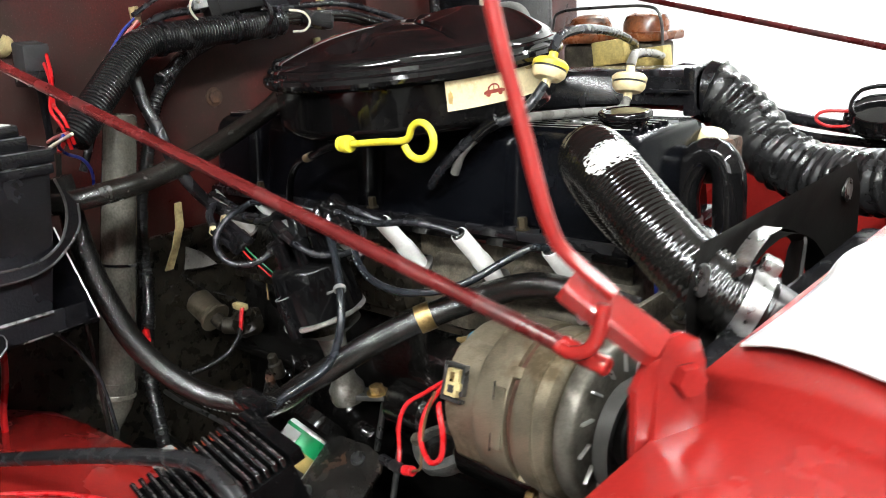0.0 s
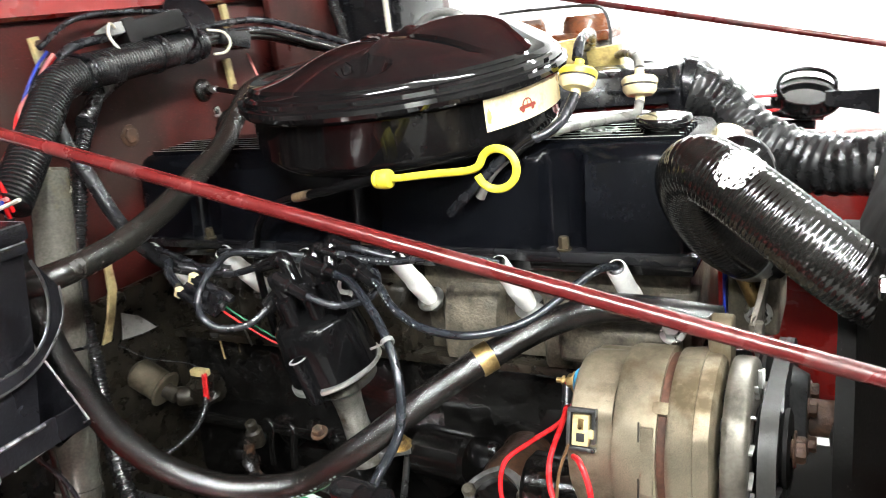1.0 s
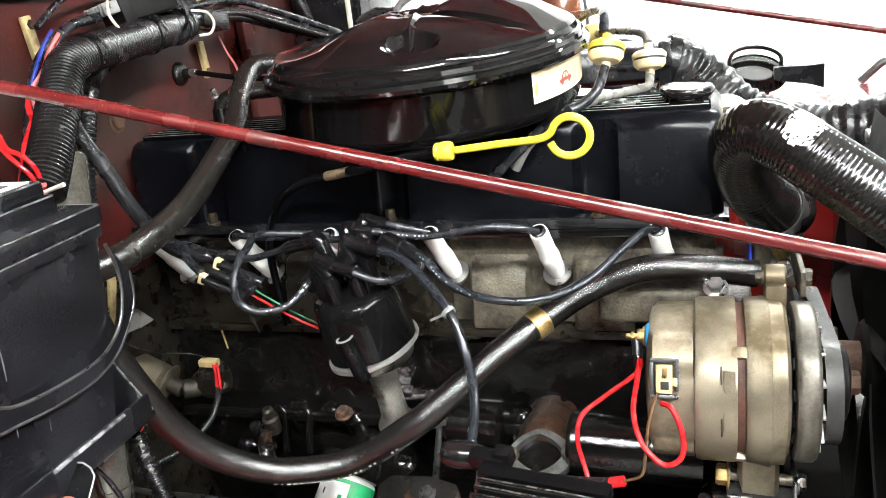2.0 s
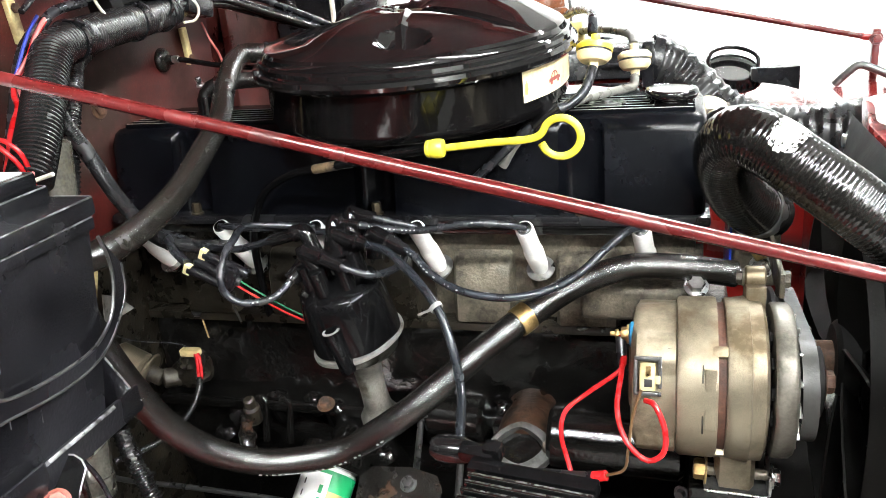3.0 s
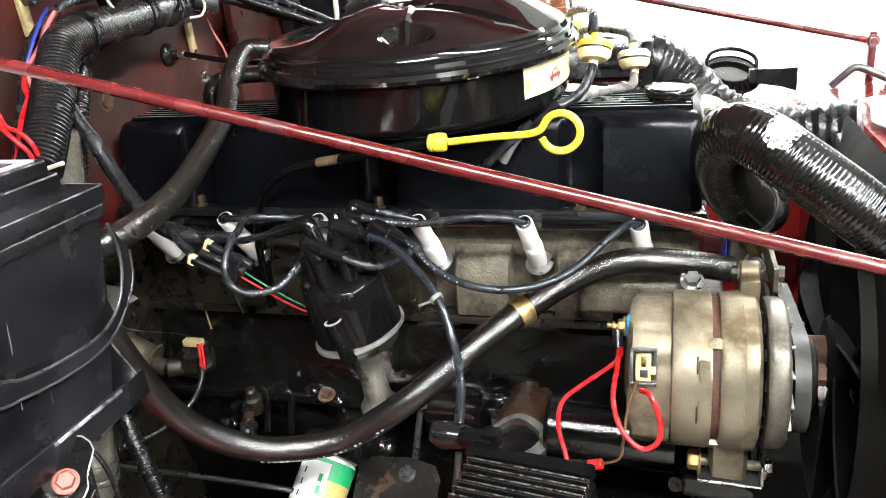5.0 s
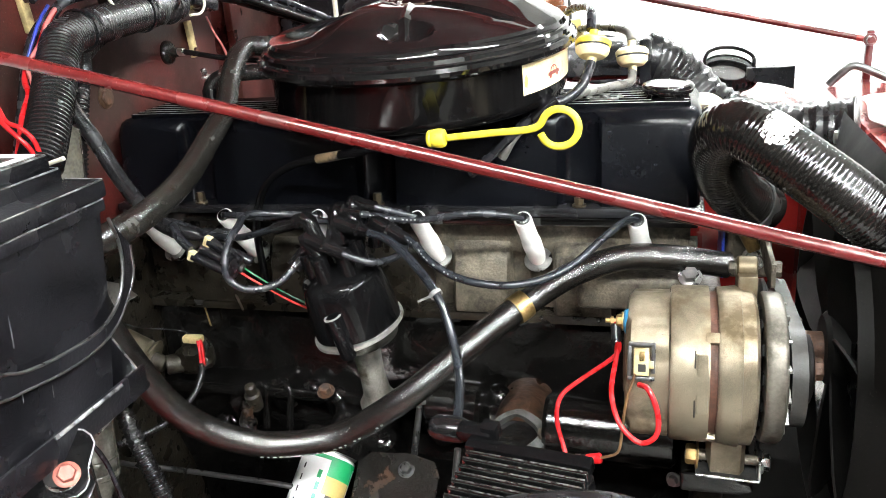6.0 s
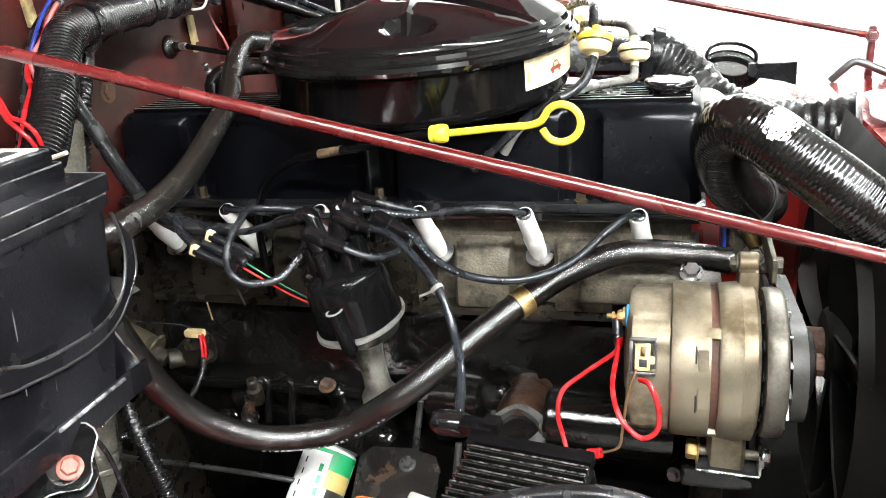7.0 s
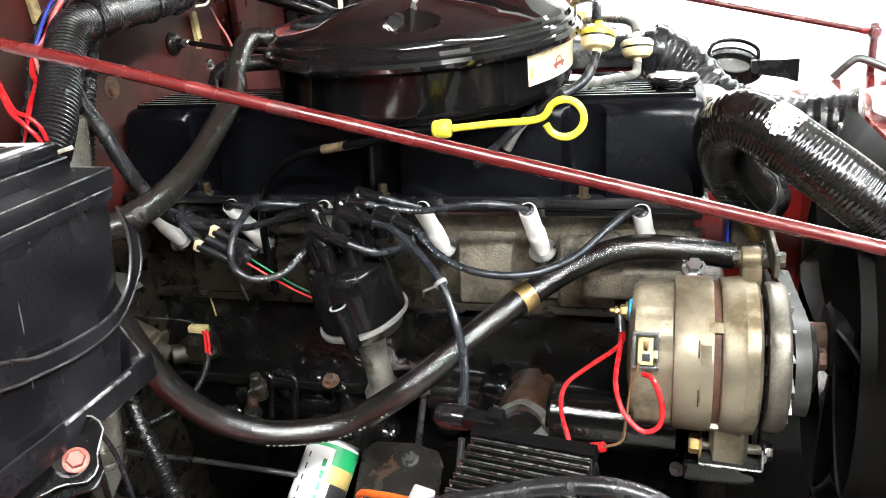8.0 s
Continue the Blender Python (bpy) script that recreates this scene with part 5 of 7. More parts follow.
def battery():
    t = thing("battery", (-0.82, 0.16, 0.945), "black car battery with a white top label in a steel tray", "battery")
    part("case", loft(bm_new(), [[Vector((x, y, z)) for x, y in ((x0, 0.035), (x0, y1), (x1, y1), (x1, 0.035))] for z, x0, x1, y1 in ((0.948, -0.900, -0.744, 0.272), (1.02, -0.902, -0.740, 0.285), (1.092, -0.904, -0.738, 0.295))]), BATTERY_CASE, t)
    part("case_rim", box(bm_new(), (0.174, 0.270, 0.009), Matrix.Translation((-0.8220, 0.1635, 1.0945)), 0.002), BATTERY_CASE, t)
    part("lid", box(bm_new(), (0.178, 0.274, 0.013), Matrix.Translation((-0.8220, 0.1635, 1.1060)), 0.003), BATTERY_CASE, t)
    part("vent_cover", box(bm_new(), (0.150, 0.252, 0.011), Matrix.Translation((-0.8315, 0.163, 1.1175)), 0.002), BATTERY_CASE, t)
    part("vent_cover", box(bm_new(), (0.142, 0.244, 0.010), Matrix.Translation((-0.8315, 0.163, 1.1280)), 0.002), BATTERY_CASE, t)
    wear = noise_mat("scuffed_plastic_edge", (0.11, 0.11, 0.115), 0.45, vary=0.6, scale=120, bump=0.5, dirt=(0.02, 0.02, 0.02), dirt_amount=0.6)
    for x, z, y0, y1 in ((-0.7335, 1.1118, 0.045, 0.299), (-0.7352, 1.0985, 0.050, 0.297), (-0.7570, 1.1224, 0.05, 0.287), (-0.7612, 1.1325, 0.05, 0.283)):
        part("worn_edge", rod(bm_new(), (x, y0, z), (x, y1, z), 0.00065, seg=6), wear, t, "scuffed pale edge")
    for x0, x1, y, z in ((-0.90, -0.7345, 0.2995, 1.1118), (-0.90, -0.758, 0.2880, 1.1224), (-0.90, -0.762, 0.2840, 1.1325)):
        part("worn_edge", rod(bm_new(), (x0, y, z), (x1, y, z), 0.00065, seg=6), wear, t, "scuffed pale edge")
    rnd = random.Random(17)
    for k in range(5):
        y, z, h = rnd.uniform(0.12, 0.27), rnd.uniform(0.985, 1.06), rnd.uniform(0.004, 0.011)
        x = -0.7400 + 0.002 * (z - 1.02) / 0.072
        part("scuff_mark", slab(bm_new(), [(-0.0004, -h), (0.0003, -0.9 * h), (0.0006, 0.2 * h), (0.0002, h), (-0.0003, 0.5 * h)], 0.0003, axis_frame((x - 0.0001, y, z), (1, 0, -0.02), (0, 0.06, 1)), 0), wear, t, "pale vertical scuff")
    lab = part("top_label", box(bm_new(), (0.112, 0.222, 0.0008), Matrix.Translation((-0.823, 0.1700, 1.1334)), 0), LABEL_WHITE, t, "white label with unreadable print")
    rnd = random.Random(2)
    for k in range(6):
        for q in range(3):
            w = rnd.uniform(0.012, 0.04)
            part("print_bar", box(bm_new(), (0.0045 if k else 0.010, w, 0.0005), Matrix.Translation((-0.778 - 0.0165 * k, 0.245 - 0.062 * q + rnd.uniform(-0.006, 0.006), 1.1340)), 0), INK_BLACK, lab)
    part("print_disc", lathe(bm_new(), [(0.0072, 0), (0.0072, 0.0006), (0.0050, 0.0006), (0.0050, 0.0)], Matrix.Translation((-0.790, 0.262, 1.1338)), 28), INK_BLACK, lab)
    tr = thing("battery_tray", (-0.82, 0.16, 0.94), "worn black steel battery tray with a strap and bracket", "battery tray")
    part("tray_floor", box(bm_new(), (0.185, 0.315, 0.004), Matrix.Translation((-0.838, 0.160, 0.944)), 0.001), BATTERY_CASE, tr)
    part("tray_lip", box(bm_new(), (0.003, 0.304, 0.020), Matrix.Translation((-0.7375, 0.152, 0.9580)), 0.001), BATTERY_CASE, tr)
    part("worn_bar", box(bm_new(), (0.017, 0.066, 0.003), Matrix.Translation((-0.7395, 0.240, 0.9640)) @ Matrix.Rotation(radians(-35), 4, "Y"), 0.001), noise_mat("scuffed_bare_steel", (0.30, 0.30, 0.31), 0.35, metal=0.7, vary=0.4, scale=90, bump=0.8, fine=300, dirt=(0.05, 0.05, 0.05), dirt_amount=0.45), tr, "scuffed bare metal edge")
    gusset = bm_new()
    ring = [[gusset.verts.new((x + d, y, z)) for x, y, z in ((-0.797, 0.3115, 1.030), (-0.7505, 0.3190, 0.9445), (-0.738, 0.280, 0.9445), (-0.790, 0.290, 0.9445))] for d in (0.0, 0.002)]
    gusset.faces.new(ring[0])
    gusset.faces.new(ring[1][::-1])
    for k in range(4):
        gusset.faces.new((ring[0][k], ring[1][k], ring[1][(k + 1) % 4], ring[0][(k + 1) % 4]))
    part("corner_gusset", gusset, BATTERY_CASE, tr)
    part("gusset_edge", rod(bm_new(), (-0.796, 0.3115, 1.030), (-0.7495, 0.3190, 0.9450), 0.0009, seg=8), STEEL, tr, "bright worn edge")
    part("gusset_edge", rod(bm_new(), (-0.7495, 0.3190, 0.9450), (-0.736, 0.243, 0.9470), 0.0009, seg=8), STEEL, tr, "bright worn edge")
    lower, _ = spline([(-0.735, y, z) for y, z in STRAP_LOW], 0.004)
    upper, _ = spline([(-0.735, y, z) for y, z in STRAP_HIGH], 0.004)
    n = min(len(lower), len(upper))
    pick = [(lower[int(k * (len(lower) - 1) / (n - 1))], upper[int(k * (len(upper) - 1) / (n - 1))]) for k in range(n)]
    part("strap", loft(bm_new(), [[a, b, b + Vector((0.002, 0, 0)), a + Vector((0.002, 0, 0))] for a, b in pick]), BATTERY_CASE, tr, "curved black steel strap")
    for line in (STRAP_LOW, STRAP_HIGH):
        part("strap_edge", tube(bm_new(), [(-0.7335, y, z) for y, z in line], 0.0012, seg=8), DARK_STEEL, tr, "rounded worn strap edge")
    # slotted bracket with the reddish bolt
    m = axis_frame((-0.731, 0.203, 0.942), (0.50, -0.50, 0.70))
    ends = [(-0.052, 0.0030), (-0.0396, 0.0068), (-0.015, 0.0185), (0.0042, 0.0277), (0.0120, 0.0285), (0.0180, 0.0240), (0.0205, 0.0160), (0.0160, 0.0070), (0.0125, -0.0010), (0.0115, -0.0080), (0.0050, -0.0146), (-0.0045, -0.0138), (-0.0125, -0.0120), (-0.0245, -0.0142), (-0.052, -0.0150)]
    plate = [(v.x, v.y) for v in spline([(x, y, 0) for x, y in ends], 0.0022)[0]]
    br = part("slotted_bracket", slab(bm_new(), plate, 0.0022, m @ Matrix.Translation((0, 0, -0.0035)), 0.0006), CAP_BLACK, tr, "chipped black slotted bracket")
    rim, _ = spline([m @ Vector((x, y, -0.0012)) for x, y in ends[3:]], 0.003)
    part("bracket_edge", tube(bm_new(), rim, 0.0006, seg=8), STEEL, br, "bright worn rim")
    part("bracket_flange", slab(bm_new(), [(0.0130, 0.000), (0.0150, -0.009), (0.0080, -0.0200), (-0.0040, -0.0195), (-0.052, -0.0215), (-0.052, -0.0150), (-0.0045, -0.0140), (0.0050, -0.0150), (0.0112, -0.0090)], 0.0022, m @ Matrix.Translation((0, 0, -0.0095)), 0.0005), CAP_BLACK, tr)
    part("slot_shine", lathe(bm_new(), [(0.0072, 0.0), (0.0084, 0.0005), (0.0090, 0.0002), (0.0090, -0.0008), (0.0072, -0.0008)], m @ Matrix.Translation((-0.0032, -0.0004, -0.0008)) @ Matrix.Diagonal((1.15, 1.0, 1.0, 1.0)), 32), STEEL, br, "bare metal ring worn round the slot")
    part("slot", lathe(bm_new(), [(0, 0.0), (0.0074, 0.0), (0.0078, -0.0008), (0, -0.0010)], m @ Matrix.Translation((-0.0055, 0.0015, 0.0000)) @ Matrix.Diagonal((1.1, 0.9, 1.0, 1.0)), 28), MATT_BLACK, br, "dark slot behind the bolt")
    bm = bm_new()
    lathe(bm, [(0.0, 0.0), (0.0082, 0.0004), (0.0084, 0.0016), (0.0074, 0.0022), (0, 0.0024)], m @ Matrix.Translation((0, 0, 0.0004)), 32)
    lathe(bm, [(0.0060, 0.002), (0.0061, 0.0058), (0.0052, 0.0068), (0, 0.0068)], m, 6)
    part("bracket_bolt", bm, BOLT_RED, br, "reddish hex head bolt")


battery()


# ---- wiring and hardware on the firewall ----
def run(name, points, r, mat, label, category, group="", seg=12, step=0.005, shape=None, flat=1.0):
    return solo(name, tube(bm_new(), points, r, seg=seg, step=step, shape=shape, flat=flat), mat, label, category, group)


def harness():
    t = thing("wiring_loom", (-0.86, 0.36, 1.10), "fat black corrugated wiring loom along the firewall", "wiring loom")
    pts = [(-0.843, 0.366, 1.104), (-0.848, 0.383, 1.119), (-0.860, 0.415, 1.146), (-0.877, 0.454, 1.177), (-0.886, 0.478, 1.191), (-0.890, 0.510, 1.197), (-0.894, 0.555, 1.200), (-0.898, 0.620, 1.204), (-0.903, 0.69, 1.208)]
    part("conduit", tube(bm_new(), pts, 0.0178, seg=28, step=0.0006, shape=ribbed(0.0042, 0.105)), LOOM, t)
    for a, b in (((-0.8895, 0.505, 1.1963), (-0.004, 0.045, 0.004)), ((-0.8975, 0.612, 1.2035), (-0.005, 0.065, 0.004)), ((-0.9020, 0.672, 1.2070), (-0.005, 0.070, 0.004))):
        m = axis_frame(a, b)
        tie = part("cable_tie", lathe(bm_new(), [(0.0182, -0.0022), (0.0200, -0.0022), (0.0200, 0.0022), (0.0182, 0.0022)], m, 30), SATIN_BLACK, t, "black cable tie")
        out = (m.inverted().to_3x3() @ Vector((0.62, -0.55, 0.55)))
        q = math.atan2(out.y, out.x)
        part("tie_head", box(bm_new(), (0.0050, 0.0080, 0.0062), m @ Matrix.Rotation(q, 4, "Z") @ Matrix.Translation((0.0212, 0, 0)), 0.001), SATIN_BLACK, tie)
        part("tie_tail", box(bm_new(), (0.0012, 0.0140, 0.0036), m @ Matrix.Rotation(q, 4, "Z") @ Matrix.Translation((0.0225, 0.010, 0)) @ Matrix.Rotation(radians(20), 4, "Z"), 0.0004), SATIN_BLACK, tie)
    run("wiring_loom", [(-0.900, 0.505, 1.150), (-0.915, 0.53, 1.158), (-0.928, 0.555, 1.172), (-0.93, 0.60, 1.19)], 0.0085, LOOM, "slim black corrugated loom against the firewall", "wiring loom", step=0.0005, shape=ribbed(0.0042, 0.14), seg=16)
    low = [(-0.800, 0.386, 0.70), (-0.8203, 0.394, 0.778), (-0.852, 0.408, 0.842), (-0.886, 0.438, 0.905), (-0.898, 0.452, 1.00), (-0.900, 0.470, 1.055), (-0.900, 0.495, 1.126), (-0.915, 0.525, 1.150)]
    t = thing("wiring_loom", low[0], "slim black corrugated loom hanging down the firewall", "wiring loom")
    part("conduit", tube(bm_new(), low, 0.0086, seg=20, step=0.0006, shape=ribbed(0.0046, 0.16)), LOOM, t)
    part("tape_band", lathe(bm_new(), [(0.0080, -0.005), (0.0092, -0.0045), (0.0092, 0.0045), (0.0080, 0.005)], axis_frame(Vector(low[4]), Vector(low[5]) - Vector(low[3])), 24), SATIN_BLACK, t)
    run("braided_sleeve", [(-0.897, 0.472, 1.155), (-0.890, 0.474, 1.128), (-0.879, 0.480, 1.100), (-0.865, 0.486, 1.060), (-0.856, 0.500, 1.027), (-0.850, 0.522, 1.000), (-0.832, 0.545, 0.985), (-0.80, 0.56, 0.980)], 0.0072, MESH_GREY, "black braided cable sleeve running down behind the engine", "cable sleeve", seg=48, step=0.0006,
        shape=lambda s, a: 1 + 0.022 * math.sin(10 * a + s * 1500) * math.sin(10 * a - s * 1500))
    # smoky tube with a tapered tip
    t = thing("grey_tube", (-0.888, 0.372, 0.76), "smoky grey glossy plastic tube with a tapered black tip", "tube")
    a, b = Vector((-0.882, 0.440, 1.120)), Vector((-0.873, 0.377, 0.820))
    w = (b - a).normalized()
    part("pipe", rod(bm_new(), a, b, 0.0180, 0.0212, seg=40), TUBE_GREY, t)
    part("collar", lathe(bm_new(), [(0.0205, -0.004), (0.0225, -0.003), (0.0225, 0.009), (0.0218, 0.010), (0.0226, 0.011), (0.0226, 0.015), (0.0205, 0.016)], axis_frame(b, w), 40), TUBE_GREY, t)
    part("tip", lathe(bm_new(), [(0.0215, 0), (0.0185, 0.010), (0.0075, 0.034), (0.0045, 0.040), (0.0035, 0.058), (0, 0.058)], axis_frame(b + w * 0.016, w), 24), TUBE_GREY, t)
    part("tie_band", lathe(bm_new(), [(0.0195, -0.0015), (0.0209, -0.0015), (0.0209, 0.0015), (0.0195, 0.0015)], axis_frame(a.lerp(b, 0.55), w), 32), SATIN_BLACK, t)
    # coloured wires beside the loom
    side = [(-0.900, 0.490, 1.216), (-0.900, 0.475, 1.204), (-0.899, 0.460, 1.188), (-0.899, 0.440, 1.173), (-0.896, 0.430, 1.161), (-0.886, 0.420, 1.152), (-0.879, 0.400, 1.138), (-0.872, 0.380, 1.115), (-0.868, 0.36, 1.09)]
    run("loose_wire", side, 0.0026, WIRE_RED, "thick red wire following the fat loom", "wire", "loose wires", step=0.006)
    run("loose_wire", [(x - 0.002, y - 0.004, z + 0.005) for x, y, z in side[:3]] + [(-0.903, 0.442, 1.172)], 0.0016, WIRE_BLUE, "blue wire following the fat loom", "wire", "loose wires")
    run("loose_wire", [(x + 0.004, y - 0.003, z + 0.002) for x, y, z in side[:4]] + [(-0.89, 0.432, 1.158)], 0.0018, WIRE_PINK, "pink wire following the fat loom", "wire", "loose wires")
    run("loose_wire", [(-0.905, 0.382, 1.19), (-0.885, 0.375, 1.171), (-0.876, 0.370, 1.160), (-0.867, 0.365, 1.148), (-0.858, 0.360, 1.140), (-0.843, 0.355, 1.137), (-0.835, 0.358, 1.125), (-0.838, 0.365, 1.10)], 0.0019, WIRE_RED, "red wire dropping behind the battery", "wire", "loose wires", step=0.004)
    run("loose_wire", [(-0.905, 0.378, 1.18), (-0.884, 0.372, 1.164), (-0.874, 0.367, 1.155), (-0.867, 0.362, 1.146), (-0.859, 0.357, 1.139), (-0.846, 0.352, 1.132), (-0.838, 0.356, 1.118), (-0.840, 0.362, 1.095)], 0.0019, WIRE_RED, "red wire dropping behind the battery", "wire", "loose wires", step=0.004)
    run("loose_wire", [(-0.83, 0.352, 1.111), (-0.86, 0.358, 1.098), (-0.873, 0.37, 1.087), (-0.873, 0.385, 1.079), (-0.889, 0.4, 1.062), (-0.913, 0.41, 1.041), (-0.93, 0.41, 1.025)], 0.0018, WIRE_BLUE, "blue wire curling below the loom", "wire", "loose wires")
    run("loose_wire", [(-0.805, 0.35, 1.114), (-0.837, 0.35, 1.105), (-0.893, 0.35, 1.088)], 0.0017, WIRE_WHITE, "cut off-white wire end below the loom", "wire", "loose wires")
    run("loose_wire", [(-0.828, 0.356, 1.113), (-0.86, 0.356, 1.107), (-0.88, 0.356, 1.101)], 0.0017, WIRE_PINK, "cut pink wire end below the loom", "wire", "loose wires")
    run("loose_wire", [(-0.860, 0.356, 1.090), (-0.868, 0.352, 1.04), (-0.865, 0.350, 0.98), (-0.855, 0.350, 0.86), (-0.85, 0.35, 0.70)], 0.0030, RUBBER_GREY, "grey wire hanging below the loom", "wire", "loose wires")
    run("loose_wire", [(-0.85, 0.262, 0.925), (-0.852, 0.258, 0.88), (-0.862, 0.252, 0.84), (-0.868, 0.25, 0.805)], 0.0035, WIRE_RED, "red battery wire dropping below the tray", "wire", "loose wires")
    # black rubber hose end and wires left of the loom
    run("rubber_hose", [(-0.91, 0.40, 1.06), (-0.912, 0.42, 1.10), (-0.918, 0.45, 1.15), (-0.920, 0.475, 1.19), (-0.918, 0.50, 1.212)], 0.0045, WIRE_BLACK, "black rubber hose beside the loom", "hose")


harness()


def loop_wire(points, label):
    run("loose_wire", points, 0.0015, WIRE_WHITE, label, "wire", "loose wires", step=0.003)


def firewall_things():
    for y, z, h in ((0.518, 1.216, 0.040), (0.795, 1.160, 0.046), (0.806, 1.236, 0.030)):
        t = thing("cable_clip", (FIREWALL + 0.004, y, z), "aged yellow plastic cable clip on the firewall", "clip", "firewall clips")
        part("strip", box(bm_new(), (0.006, 0.011, h), Matrix.Translation((FIREWALL + 0.009, y, z)) @ Matrix.Rotation(radians(6), 4, "X"), 0.0015), BEIGE, t)
        part("screw", hexhead(bm_new(), (FIREWALL + 0.012, y, z - h * 0.32 if y > 0.6 else z + h * 0.3), (1, 0, 0), 0.009, 0.004, False), RUST, t)
    t = thing("grommet_cable", (FIREWALL, 0.742, 1.150), "black control cable through a round firewall grommet", "cable")
    part("grommet", lathe(bm_new(), [(0, 0.002), (0.0130, 0.002), (0.0145, 0.005), (0.0142, 0.009), (0.0110, 0.0125), (0.0062, 0.0140), (0.0058, 0.020), (0.0040, 0.023), (0, 0.023)], axis_frame((FIREWALL, 0.742, 1.150), (1, 0.02, -0.02)), 32), RUBBER_GREY, t)
    part("cable", tube(bm_new(), [(FIREWALL + 0.02, 0.742, 1.150), (-0.93, 0.742, 1.149), (-0.88, 0.738, 1.141), (-0.82, 0.735, 1.136), (-0.74, 0.735, 1.135)], 0.0033, seg=12), GLOSS_BLACK, t)
    part("ferrule", rod(bm_new(), (FIREWALL + 0.02, 0.742, 1.150), (FIREWALL + 0.03, 0.742, 1.150), 0.0045), STEEL, t)
    part_bolt = hexhead(bm_new(), (FIREWALL + 0.005, 0.612, 1.118), (1, 0, 0), 0.016, 0.005)
    solo("firewall_bolt", part_bolt, RUST, "dusty bolt head on the red firewall", "bolt")
    # pcv valve with its clamp and elbow
    t = thing("vent_valve", (-0.849, 0.64, 1.096), "small black vent valve with a bright clamp on the valve cover", "valve")
    part("valve_body", lathe(bm_new(), [(0.013, 0), (0.013, 0.010), (0.010, 0.014), (0.0095, 0.026), (0.006, 0.031), (0, 0.031)], axis_frame((-0.849, 0.645, 1.092), (0, 0, 1)), 24), GLOSS_BLACK, t)
    part("elbow", tube(bm_new(), [(-0.849, 0.645, 1.118), (-0.845, 0.647, 1.126), (-0.832, 0.652, 1.131), (-0.80, 0.66, 1.133), (-0.74, 0.68, 1.13)], 0.0085, seg=16), RUBBER, t)
    part("clamp", lathe(bm_new(), [(0.0088, -0.005), (0.0100, -0.005), (0.0100, 0.005), (0.0088, 0.005)], axis_frame((-0.832, 0.652, 1.131), (0.03, 0.008, 0.002)), 24), STEEL, t)
    part("clamp_screw", hexhead(bm_new(), (-0.853, 0.646, 1.131), (-0.1, -0.3, 1), 0.006, 0.010), STEEL, t)
    run("loose_wire", [(-0.950, 0.83, 1.185), (-0.940, 0.826, 1.165), (-0.925, 0.815, 1.150), (-0.905, 0.79, 1.137), (-0.87, 0.74, 1.133), (-0.846, 0.66, 1.135)], 0.0014, WIRE_PINK, "thin pink wire hanging before the firewall", "wire", "loose wires", step=0.006)
    # connector block on the loom
    t = thing("connector_block", (-0.905, 0.61, 1.225), "black multi-pin wiring connector with pale terminals on the loom", "connector")
    m = Matrix.Translation((-0.905, 0.625, 1.232)) @ Matrix.Rotation(radians(8), 4, "X") @ Matrix.Rotation(radians(-20), 4, "Z") @ Matrix.Rotation(radians(-12), 4, "Y")
    part("shell", box(bm_new(), (0.032, 0.066, 0.022), m, 0.004), MATT_BLACK, t)
    part("collar", box(bm_new(), (0.042, 0.014, 0.028), m @ Matrix.Translation((0, -0.030, 0)), 0.003), MATT_BLACK, t)
    for k in range(7):
        part("terminal", box(bm_new(), (0.0030, 0.020, 0.012), m @ Matrix.Translation((-0.0175 + 0.0058 * k, -0.044, 0.006)), 0.001), noise_mat("pale_terminal_plastic", (0.30, 0.30, 0.29), 0.35, vary=0.2, bump=0.1), t, "pale grey terminal")
    part("strap", lathe(bm_new(), [(0.024, -0.003), (0.0255, -0.003), (0.0255, 0.003), (0.024, 0.003)], axis_frame((-0.900, 0.655, 1.222), (-0.1, 1, 0.05)), 28), SATIN_BLACK, t)
    t = thing("relay_pod", (-0.935, 0.72, 1.232), "round black plastic pod tied to the wiring", "relay")
    part("pod", lathe(bm_new(), [(0, 0), (0.030, 0), (0.034, 0.004), (0.034, 0.020), (0.030, 0.027), (0.018, 0.030), (0, 0.030)], axis_frame((-0.945, 0.715, 1.226), (0.75, -0.2, 0.62)), 32), SATIN_BLACK, t)
    part("plug", box(bm_new(), (0.030, 0.055, 0.020), Matrix.Translation((-0.915, 0.755, 1.208)) @ Matrix.Rotation(radians(-12), 4, "X"), 0.004), SATIN_BLACK, t)
    loop_wire([(-0.905, 0.575, 1.236), (-0.895, 0.560, 1.240), (-0.890, 0.552, 1.228), (-0.888, 0.560, 1.214), (-0.890, 0.572, 1.208)], "off-white wire loop beside the connector")
    loop_wire([(-0.900, 0.705, 1.222), (-0.892, 0.722, 1.218), (-0.890, 0.730, 1.206), (-0.892, 0.722, 1.195), (-0.896, 0.705, 1.194)], "off-white wire loop on the loom end")
    # bundle of wires running from the loom towards the air cleaner
    rnd = random.Random(9)
    for k in range(9):
        dy, dz = rnd.uniform(-0.008, 0.008), rnd.uniform(-0.009, 0.009)
        dx = rnd.uniform(-0.006, 0.006)
        run("harness_wire", [(-0.905 + dx, 0.66, 1.215 + dz), (-0.910 + dx, 0.74, 1.218 + dz * 1.2), (-0.905 + dx, 0.81, 1.216 + 1.3 * dz), (-0.88 + dx, 0.87 + dy, 1.196 + 1.3 * dz), (-0.84, 0.93 + dy, 1.168 + dz), (-0.80, 0.97 + dy, 1.14 + dz)], (0.0042, 0.0030, 0.0052)[k % 3], (WIRE_BLACK, WIRE_BLACK, RUBBER)[k % 3], "black harness wire behind the air cleaner", "wire", "harness wires", step=0.008)
